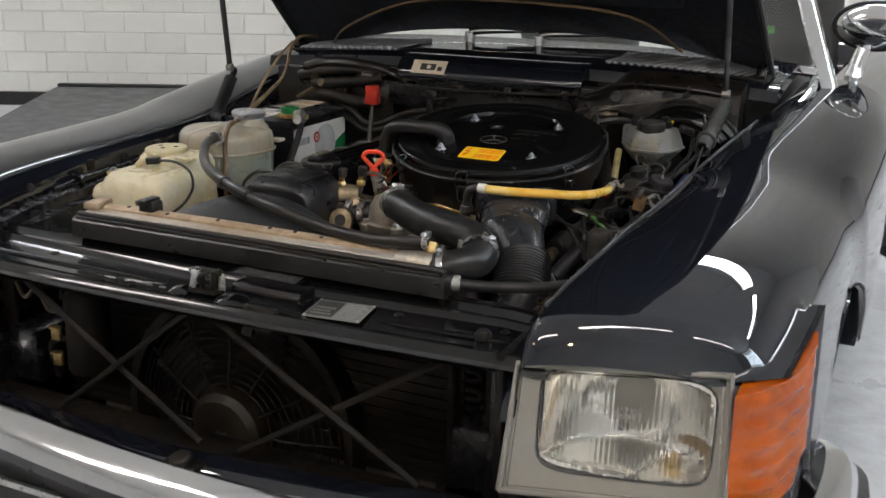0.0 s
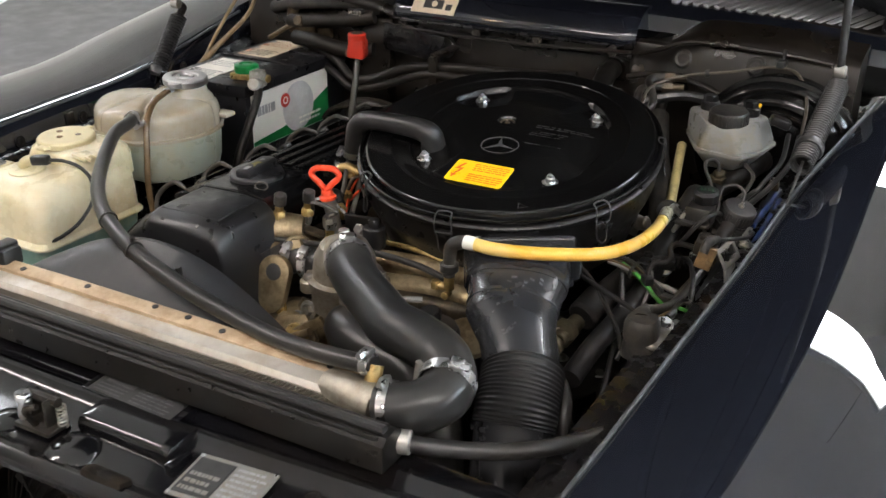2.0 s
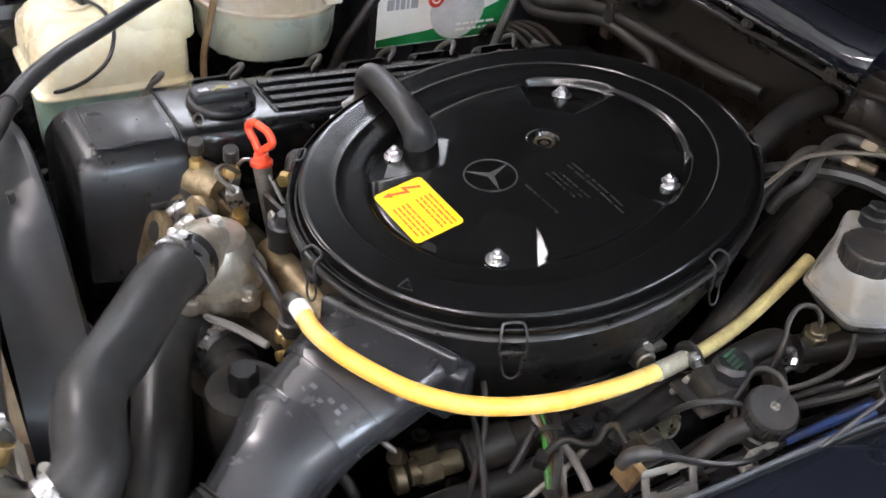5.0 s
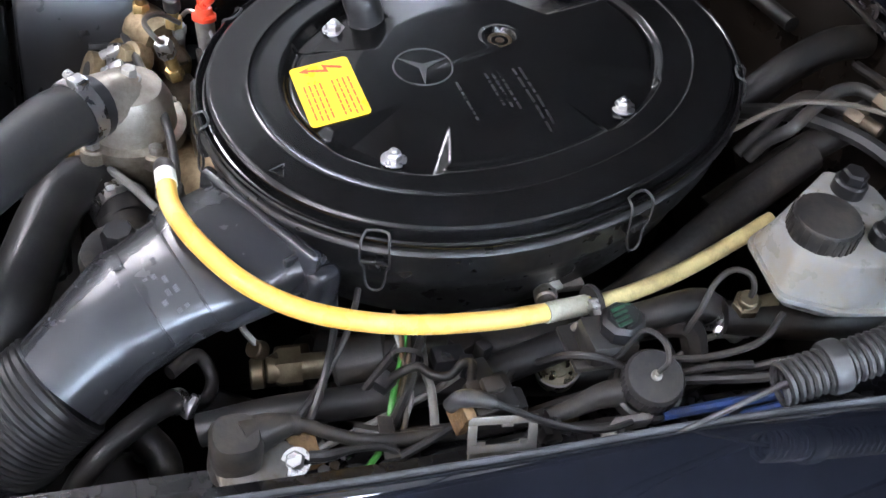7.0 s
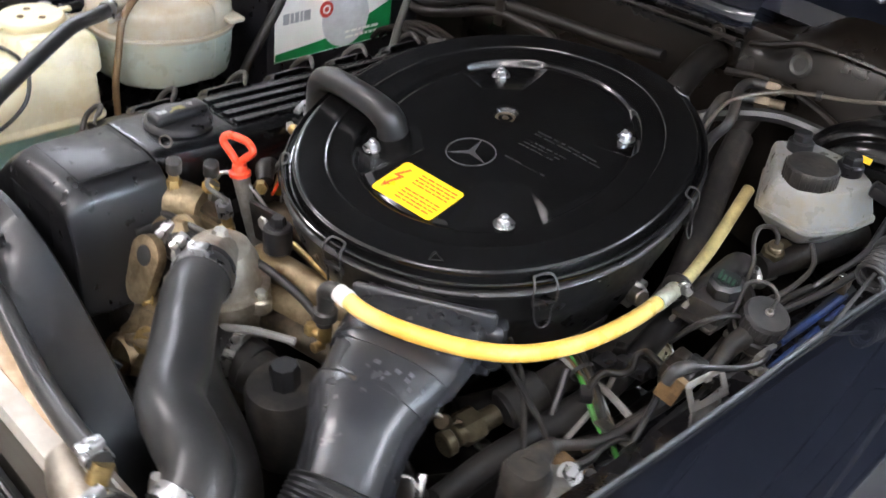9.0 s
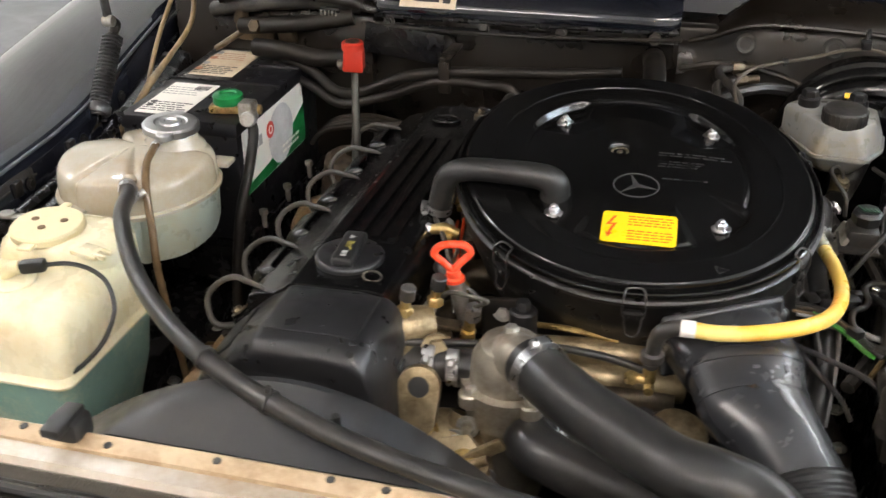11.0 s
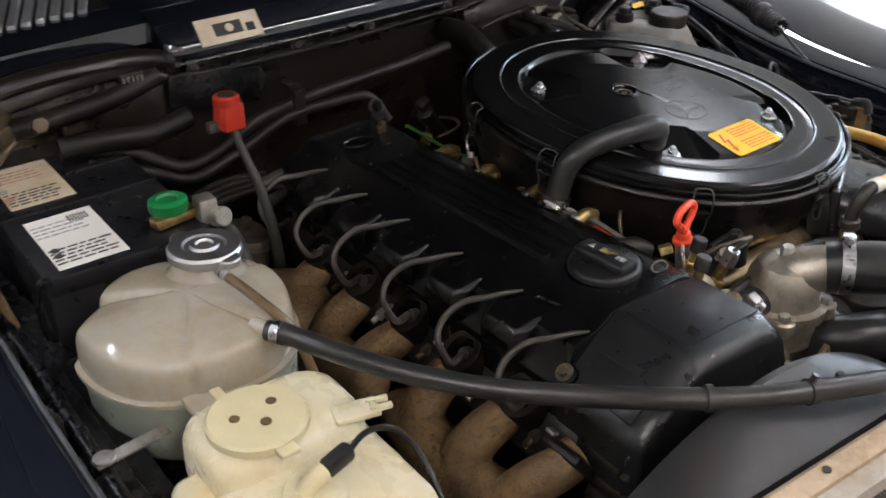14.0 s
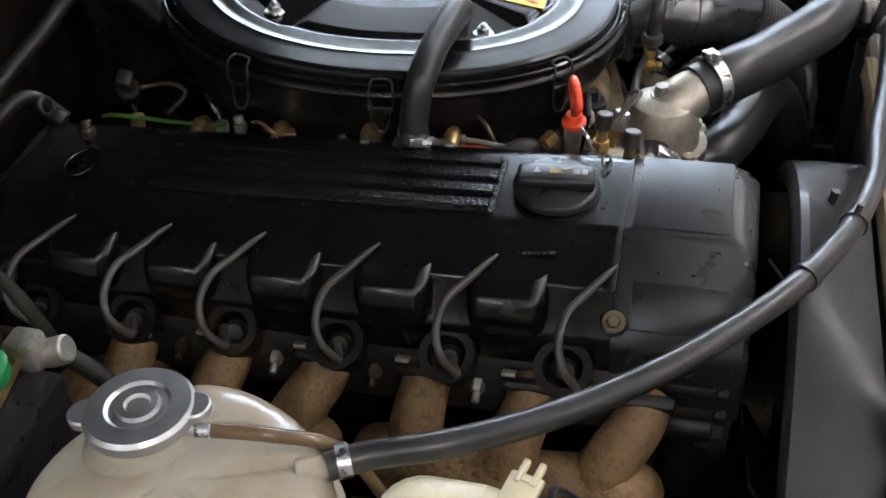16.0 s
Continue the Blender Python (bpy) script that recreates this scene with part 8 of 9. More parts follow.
    part("union_block", moved(join(prism([(0.012 * math.cos(q), 0.012 * math.sin(q)) for q in np.linspace(0.3, 0.3 + 2 * math.pi, 7)[:-1]], -0.014, 0.012, bevel=0.001), disc(0.008, 0.008, (0, 0, 0.011), sides=16), disc(0.0095, 0.02, (0.0, 0.008, -0.004), (0, 1, 0), 16)), pose(0.463, 1.179, 0.826, 14, 12, 0)), UNIONM, m, "golden brass pipe union")
    part("brake_pipe", tube([(0.466, 1.176, 0.842), (0.464, 1.177, 0.853), (0.456, 1.174, 0.86), (0.449, 1.163, 0.859), (0.455, 1.146, 0.852), (0.468, 1.132, 0.838), (0.47, 1.125, 0.815)], 0.0026, 8), OLDRUBBER, m)
    part("brake_pipe", tube([(0.47, 1.19, 0.80), (0.46, 1.16, 0.79), (0.47, 1.12, 0.77), (0.49, 1.08, 0.74)], 0.0028, 8), ZINC, m)
    l = thing("accelerator_cable", (0.4, 1.25, 0.93), "thin pale grey cable looping over the servo", "cable")
    part("cable", tube([(0.331, 1.206, 0.905), (0.321, 1.258, 0.92), (0.324, 1.293, 0.924), (0.341, 1.327, 0.928), (0.37, 1.346, 0.933), (0.42, 1.362, 0.940), (0.465, 1.375, 0.95), (0.505, 1.37, 0.953), (0.53, 1.345, 0.945), (0.548, 1.31, 0.92), (0.552, 1.28, 0.88)], 0.0024, 8), CABLE, l)
    part("cable_clip", join(rbox((0.014, 0.02, 0.012), (0.49, 1.38, 0.958), 0.003), tube([(0.49, 1.385, 0.96), (0.492, 1.388, 0.978)], 0.003, 6)), PLASTIC, l)
    for n, (pts, end) in enumerate((
        ([(0.317, 1.247, 0.86), (0.32, 1.256, 0.88), (0.329, 1.268, 0.90), (0.318, 1.292, 0.912), (0.301, 1.324, 0.916), (0.299, 1.350, 0.917), (0.315, 1.362, 0.917)], (0.330, 1.366, 0.917)),
        ([(0.298, 1.25, 0.85), (0.297, 1.269, 0.875), (0.299, 1.281, 0.90), (0.297, 1.299, 0.909), (0.304, 1.316, 0.91), (0.321, 1.330, 0.91)], (0.345, 1.340, 0.91)),
    )):
        p = thing("servo_pipe", pts[0], "dark vacuum pipe with a dull metal union behind the air cleaner", "pipe")
        part("pipe", tube(pts, 0.0062, 10), OLDRUBBER, p)
        way = (Vector(end) - Vector(pts[-1])).normalized()
        part("pipe_union", join(hexhead(0.0095, 0.016, pts[-1], way), disc(0.006, 0.034, pts[-1], way, 12)), OILY, p)
    part("cable_tie", lathe([(0.004, -0.003), (0.0058, -0.003), (0.0058, 0.003), (0.004, 0.003), (0.004, -0.003)], (0.385, 1.351, 0.935), (0.9, 0.3, 0.1), 14), RUBBER, l)


brakes()


def fender_plug():
    e = thing("drain_plug", (0.585, 1.366, 0.85), "cream plastic plug with a dark cable beside the hood spring", "plug")
    part("plug_body", lathe([(0, 0), (0.014, 0.001), (0.017, 0.005), (0.017, 0.018), (0.013, 0.024), (0, 0.026)], (0.587, 1.372, 0.858), (-0.6, -0.8, 0.35), 24), WASHCAP, e)
    part("cable", tube([(0.578, 1.352, 0.866), (0.57, 1.33, 0.862), (0.565, 1.29, 0.84), (0.562, 1.25, 0.81)], 0.004, 8), RUBBER, e)


fender_plug()


# ---------------------------------------------------------------- clutter beside the air cleaner
def right_side():
    hoses = (
        ("steering_hose", "thick dusty black steering hose", 0.0165, [(0.395, 0.86, 0.735), (0.408, 0.92, 0.752), (0.418, 0.99, 0.76), (0.414, 1.08, 0.782), (0.39, 1.15, 0.812), (0.36, 1.22, 0.84), (0.33, 1.30, 0.87)], OLDRUBBER),
        ("steering_hose", "dusty black hose along the inner fender", 0.0135, [(0.429, 0.747, 0.715), (0.433, 0.803, 0.73), (0.441, 0.86, 0.742), (0.445, 0.907, 0.75), (0.448, 0.948, 0.757), (0.442, 0.998, 0.766), (0.437, 1.06, 0.785), (0.443, 1.125, 0.812), (0.441, 1.156, 0.812), (0.446, 1.172, 0.80)], RUBBER),
        ("steering_hose", "dusty black hose low in the bay", 0.014, [(0.40, 0.70, 0.69), (0.43, 0.72, 0.67), (0.46, 0.70, 0.62), (0.47, 0.66, 0.55)], OLDRUBBER),
        ("return_hose", "bent grey-brown pipe with a clamped hose under the duct", 0.006, [(0.372, 0.73, 0.72), (0.353, 0.754, 0.716), (0.366, 0.765, 0.699), (0.388, 0.755, 0.698), (0.399, 0.733, 0.719)], OLDRUBBER),
        ("lower_pipe", "dark pipe low in the bay", 0.018, [(0.34, 0.86, 0.69), (0.38, 0.95, 0.70), (0.40, 1.04, 0.69), (0.40, 1.14, 0.68)], GRIME),
        ("lower_pipe", "dark pipe low in the bay", 0.02, [(0.36, 0.76, 0.65), (0.42, 0.86, 0.66), (0.44, 0.98, 0.655), (0.44, 1.1, 0.66)], GRIME),
    )
    for name, label, r, pts, m in hoses:
        e = thing(name, pts[0], label, "hose")
        part("hose", tube(pts, r, 14), m, e)
        if name == "steering_hose" and r > 0.016:
            part("sleeve_end", disc(0.021, 0.045, pts[0], (0.15, 1, 0.25)), OLDRUBBER, e)
            part("hex_union", join(hexhead(0.017, 0.022, (0.387, 0.835, 0.728), (-0.1, -1, -0.1)), disc(0.011, 0.05, (0.392, 0.855, 0.732), (-0.1, -1, -0.1), 16), disc(0.013, 0.012, (0.385, 0.805, 0.722), (-0.1, -1, -0.1), 16)), UNIONM, e, "dull yellow-passivated hexagon union")
        if r in (0.0135, 0.014):
            a, b = Vector(pts[-2]), Vector(pts[-1])
            clamp(a.lerp(b, 0.7), b - a, r + 0.0006, 0.01, e, (0.3, -0.6, 0.7))
            part("end_fitting", disc(r * 0.8, 0.03, b, b - a, 14), ZINC, e)
        if name == "return_hose":
            part("hose_end", tube([(0.397, 0.737, 0.714), (0.407, 0.725, 0.725), (0.43, 0.703, 0.738), (0.452, 0.675, 0.735), (0.462, 0.65, 0.7), (0.465, 0.64, 0.64)], 0.0095, 14), RUBBER, e, "black hose end")
            clamp((0.401, 0.732, 0.719), (0.5, -0.6, 0.55), 0.0098, 0.009, e, (0.5, -0.5, 0.5))
    # air box linkage below the housing
    k = thing("throttle_linkage", (0.37, 1.03, 0.78), "dull metal throttle lever below the air cleaner", "linkage")
    part("lever", join(rbox((0.03, 0.012, 0.03), (0.388, 1.035, 0.80), 0.003, (0, 20, 20)), disc(0.009, 0.018, (0.40, 1.03, 0.803), (1, -0.3, 0.3)), rbox((0.02, 0.05, 0.008), (0.38, 1.05, 0.79), 0.002)), ZINC, k)
    part("lever_bolt", hexhead(0.006, 0.008, (0.408, 1.032, 0.808), (0.8, -0.3, 0.5)), STEEL, k)
    part("band", tube([(0.36 + 0.03 * math.cos(q), 0.99 + 0.04 * math.sin(q), 0.775) for q in np.linspace(-1, 2, 12)], 0.004, 8, 2), RUBBER, k)
    g = thing("gold_diaphragm", (0.41, 1.06, 0.70), "gold-passivated round vacuum diaphragm can", "diaphragm")
    dax = Vector((0.35, -0.3, 0.85)).normalized()
    can = part("can", lathe([(0, -0.03), (0.0185, -0.03), (0.0205, -0.002), (0.0205, 0.001), (0.019, 0.0025), (0.0172, 0.0025), (0.0165, 0.001), (0.0125, 0.001), (0.0115, 0.0035), (0.005, 0.0045), (0, 0.0045)], (0.43, 1.046, 0.742), dax, 36), CANM, g)
    part("can_ring", lathe([(0.0195, 0.0), (0.0212, 0.0), (0.0212, 0.003), (0.0195, 0.003), (0.0195, 0.0)], (0.43, 1.046, 0.742), dax, 36), STEEL, can)
    # damper with green-capped valve
    v = thing("vacuum_valve", (0.485, 1.05, 0.82), "grey vacuum valve with green lines on its black cap", "valve")
    part("valve_body", join(rbox((0.036, 0.04, 0.024), (0.482, 1.045, 0.832), 0.005), rbox((0.045, 0.05, 0.006), (0.478, 1.04, 0.822), 0.002)), OLDRUBBER, v)
    part("valve_cap", lathe([(0.0165, 0), (0.0175, 0.002), (0.0175, 0.012), (0.014, 0.016), (0, 0.016)], (0.485, 1.052, 0.846), (0, -0.1, 1), 8), PLASTIC, v)
    part("cap_face", disc(0.011, 0.001, (0.485, 1.0502, 0.862), (0, -0.1, 1), 8), PLASTIC, v, "worn black cap face")
    for k in range(4):
        part("cap_line", rbox((0.0025, 0.02, 0.0012), (0.4775 + 0.005 * k, 1.0502, 0.8631), 0, (-5, 0, 20)), GREENOLD, v, smooth=False)
    part("bracket", rbox((0.006, 0.05, 0.035), (0.458, 1.05, 0.818), 0.002, (0, 25, 0)), ZINC, v)
    d = thing("vacuum_actuator", (0.53, 1.06, 0.81), "round dusty black vacuum actuator with a knurled cap", "actuator")
    A = Vector((0.3, -0.12, 1)).normalized()
    at = Vector((0.521, 1.066, 0.817))
    part("drum", lathe([(0.02, -0.012), (0.0262, -0.008), (0.0268, 0.0), (0.0268, 0.004), (0.0238, 0.0055), (0.0238, 0.007)], at, A, 40), OLDRUBBER, d)
    cap = part("cap", lathe([(0.0215, 0.006), (0.0225, 0.008), (0.0225, 0.0235), (0.0205, 0.0262), (0.013, 0.0268), (0.006, 0.0268), (0, 0.0272)], at, A, 40), CAPDUST, d, "grey-black knurled cap")
    side = A.orthogonal().normalized()
    over = A.cross(side)
    for q in np.linspace(0, 2 * math.pi, 37)[:-1]:
        w = side * math.cos(q) + over * math.sin(q)
        part("knurl", moved(rbox((0.0016, 0.0012, 0.014), (0, 0, 0), 0), frame_at(at + A * 0.0158 + w * 0.0227, over * math.cos(q) - side * math.sin(q), A)), CAPDUST, cap, smooth=False)
    part("nipple", join(disc(0.0042, 0.003, at + A * 0.0265, A, 14), disc(0.0022, 0.008, at + A * 0.0265, A, 12)), ZINC, d)
    tip = at + A * 0.034
    part("thin_hose", tube([tip, tip + Vector((0.0, 0.004, 0.012)), tip + Vector((-0.012, 0.003, 0.02)), tip + Vector((-0.027, -0.006, 0.016)), (0.503, 1.045, 0.838), (0.497, 1.035, 0.825)], 0.0021, 8), OLDRUBBER, d)
    part("arm", tube([(0.52, 1.047, 0.817), (0.518, 1.03, 0.812), (0.52, 1.012, 0.806), (0.523, 0.988, 0.802)], [0.0115, 0.0095, 0.0075, 0.006], 12), OLDRUBBER, d)
    part("mount", join(rbox((0.05, 0.034, 0.008), (0.522, 1.064, 0.803), 0.002, (0, 10, 0)), rbox((0.006, 0.03, 0.026), (0.543, 1.045, 0.806), 0.0015, (0, 12, 0))), ZINC, d)
    # relay with its rubber boot on a pale bracket
    r = thing("ignition_switch_unit", (0.50, 0.77, 0.75), "grey boxed unit with a right-angle rubber connector", "control unit")
    part("base", prism([(0.495, 0.753), (0.504, 0.746), (0.537, 0.751), (0.538, 0.79), (0.502, 0.808), (0.491, 0.781)], 0.778, 0.786, bevel=0.003), PLATE, r, "pale grey base plate")
    part("side_plate", rbox((0.03, 0.02, 0.004), (0.510, 0.812, 0.782), 0.001, (0, 15, 10)), RUST, r, "rusty tan plate")
    part("base_box", rbox((0.04, 0.055, 0.05), (0.513, 0.78, 0.752), 0.006), GRIME, r)
    part("boot", loft([[(0.505 + x, 0.763 + y, z) for x, y in oval(0, 0, a, a * 0.95, 16, 0.7)] for a, z in ((0.0205, 0.763), (0.02, 0.776), (0.018, 0.782), (0.0195, 0.786), (0.0195, 0.804), (0.0165, 0.81))]), OLDRUBBER, r, "grey rubber boot")
    part("boot_arm", tube([(0.502, 0.768, 0.796), (0.497, 0.785, 0.797), (0.493, 0.803, 0.796)], [0.0165, 0.013, 0.008], 12), OLDRUBBER, r)
    part("cable", tube([(0.493, 0.80, 0.796), (0.495, 0.813, 0.795), (0.5, 0.828, 0.79), (0.507, 0.848, 0.786), (0.511, 0.87, 0.785), (0.513, 0.892, 0.786), (0.516, 0.918, 0.79)], 0.0052, 10), OLDRUBBER, r)
    part("cable_ring", lathe([(0.0055, -0.004), (0.0075, -0.004), (0.0075, 0.004), (0.0055, 0.004), (0.0055, -0.004)], (0.494, 0.806, 0.796), (0.1, 1, 0), 16), OLDRUBBER, r)
    bolt((0.519, 0.803, 0.786), (0.3, -0.3, 1), 0.007, 0.008, parent=r, name="bracket_bolt", material=STEEL)
    part("ground_lug", join(rbox((0.01, 0.022, 0.003), (0.519, 0.812, 0.788), 0.001), tube([(0.519, 0.812, 0.79), (0.521, 0.825, 0.791), (0.518, 0.843, 0.79), (0.518, 0.863, 0.788), (0.523, 0.873, 0.786), (0.53, 0.879, 0.779)], [0.0045, 0.0045, 0.0028, 0.0028, 0.0028, 0.0028], 8)), RUBBER, r)
    b = thing("loom_bracket", (0.545, 0.945, 0.8), "pale slotted metal loom bracket", "bracket")
    fm = frame_at((0.549, 0.939, 0.828), (0.1, 1, 0), (0.86, -0.09, 0.5))
    part("plate", moved(join(rbox((0.05, 0.006, 0.0022), (0, 0.0105, 0), 0.0006), rbox((0.05, 0.0065, 0.0022), (0, -0.0105, 0), 0.0006), rbox((0.0065, 0.0148, 0.0022), (-0.0217, 0, 0), 0.0006), rbox((0.0065, 0.0148, 0.0022), (0.0217, 0, 0), 0.0006), rbox((0.006, 0.003, 0.0022), (-0.0155, -0.0062, 0), 0), rbox((0.006, 0.003, 0.0022), (0.0155, -0.0062, 0), 0), rbox((0.008, 0.002, 0.0022), (0.003, 0.0066, 0), 0)), fm), PLATE, b)
    part("foot", rbox((0.003, 0.05, 0.03), (0.553, 0.94, 0.803), 0.001, (0, -8, 3)), ZINC, b)
    part("plug", join(rbox((0.028, 0.034, 0.018), (0.522, 0.937, 0.833), 0.003, (0, 12, 8)), rbox((0.018, 0.014, 0.016), (0.526, 0.955, 0.83), 0.003, (0, 10, 5)), rbox((0.012, 0.016, 0.008), (0.519, 0.938, 0.845), 0.002, (0, 12, 8))), GRIME, b, "dusty dark plug")
    part("rust_tab", rbox((0.02, 0.008, 0.03), (0.528, 0.915, 0.828), 0.001, (0, 15, 10)), RUST, b, "rusty tan tab")
    # wires
    wires = (
        ("grey wire in the loom", WIREGREY, 0.003, [(0.45, 0.955, 0.78), (0.46, 0.92, 0.765), (0.458, 0.88, 0.735), (0.452, 0.84, 0.70)]),
        ("black wire in the loom", RUBBER, 0.004, [(0.43, 0.90, 0.79), (0.442, 0.87, 0.75), (0.446, 0.84, 0.71), (0.45, 0.80, 0.66)]),
        ("black wire in the loom", RUBBER, 0.0035, [(0.47, 0.98, 0.79), (0.5, 0.95, 0.80), (0.52, 0.90, 0.79), (0.53, 0.85, 0.772)]),
        ("blue-taped loom along the fender", WIREBLUE, 0.0034, [(0.535, 0.86, 0.772), (0.545, 0.92, 0.785), (0.552, 1.0, 0.795), (0.556, 1.08, 0.81), (0.558, 1.16, 0.825)]),
        ("black loom along the fender", RUBBER, 0.009, [(0.52, 0.80, 0.755), (0.528, 0.9, 0.77), (0.53, 1.0, 0.785), (0.54, 1.1, 0.80), (0.545, 1.2, 0.82)]),
        ("black loom along the fender", OLDRUBBER, 0.007, [(0.505, 0.88, 0.775), (0.512, 0.96, 0.785), (0.505, 1.02, 0.79), (0.49, 1.1, 0.79)]),
        ("thin black looping wire", RUBBER, 0.003, [(0.47, 1.0, 0.80), (0.49, 1.01, 0.83), (0.505, 1.03, 0.84), (0.51, 1.06, 0.825)]),
        ("black cable by the reservoir", RUBBER, 0.0035, [(0.54, 1.25, 0.89), (0.545, 1.2, 0.865), (0.53, 1.16, 0.84), (0.51, 1.13, 0.80), (0.5, 1.11, 0.77)]),
        ("flat grey rubber strap", OLDRUBBER, 0.0034, [(0.50, 1.09, 0.80), (0.515, 1.12, 0.825), (0.525, 1.15, 0.835)]),
        ("brown sleeve in the loom", OILY, 0.008, [(0.50, 0.88, 0.745), (0.515, 0.9, 0.75), (0.53, 0.91, 0.745)]),
    )
    for label, m, r, pts in wires:
        e = thing("wire", pts[0], label, "wire")
        part("strand", tube(pts, r, 8), m, e)
    for n, (x, y, z) in enumerate(((0.447, 0.935, 0.79), (0.43, 0.955, 0.785), (0.555, 1.13, 0.815), (0.54, 0.87, 0.775), (0.468, 0.955, 0.79))):
        e = thing("connector", (x, y, z), "dusty black plug connector", "connector")
        part("shell", join(rbox((0.018, 0.026, 0.014), (x, y, z), 0.003, (0, 0, 25 * n)), rbox((0.012, 0.012, 0.018), (x + 0.01, y + 0.012, z), 0.003, (0, 0, 25 * n))), GRIME if n % 2 else PLASTIC, e)
    # low clutter: pump blocks in the dark
    for n, (x, y, z, a, b_, c) in enumerate(((0.44, 0.67, 0.62, 0.08, 0.1, 0.1), (0.33, 0.93, 0.6, 0.1, 0.16, 0.12), (0.45, 0.88, 0.64, 0.06, 0.1, 0.06), (-0.36, 1.0, 0.5, 0.08, 0.2, 0.1), (-0.33, 0.75, 0.5, 0.09, 0.14, 0.12))):
        e = thing("ancillary_block", (x, y, z - c / 2), "grimy black ancillary low in the engine bay", "engine part")
        part("casting", rbox((a, b_, c), (x, y, z), 0.015, (0, 0, 7 * n), seg=3), GRIME, e)
        for q in range(4):
            bolt((x + a * 0.35 * (-1) ** q, y + b_ * 0.35 * (1 if q < 2 else -1), z + c / 2), (0, 0, 1), 0.006, 0.006, parent=e, name="casting_bolt", material=ZINC)


right_side()


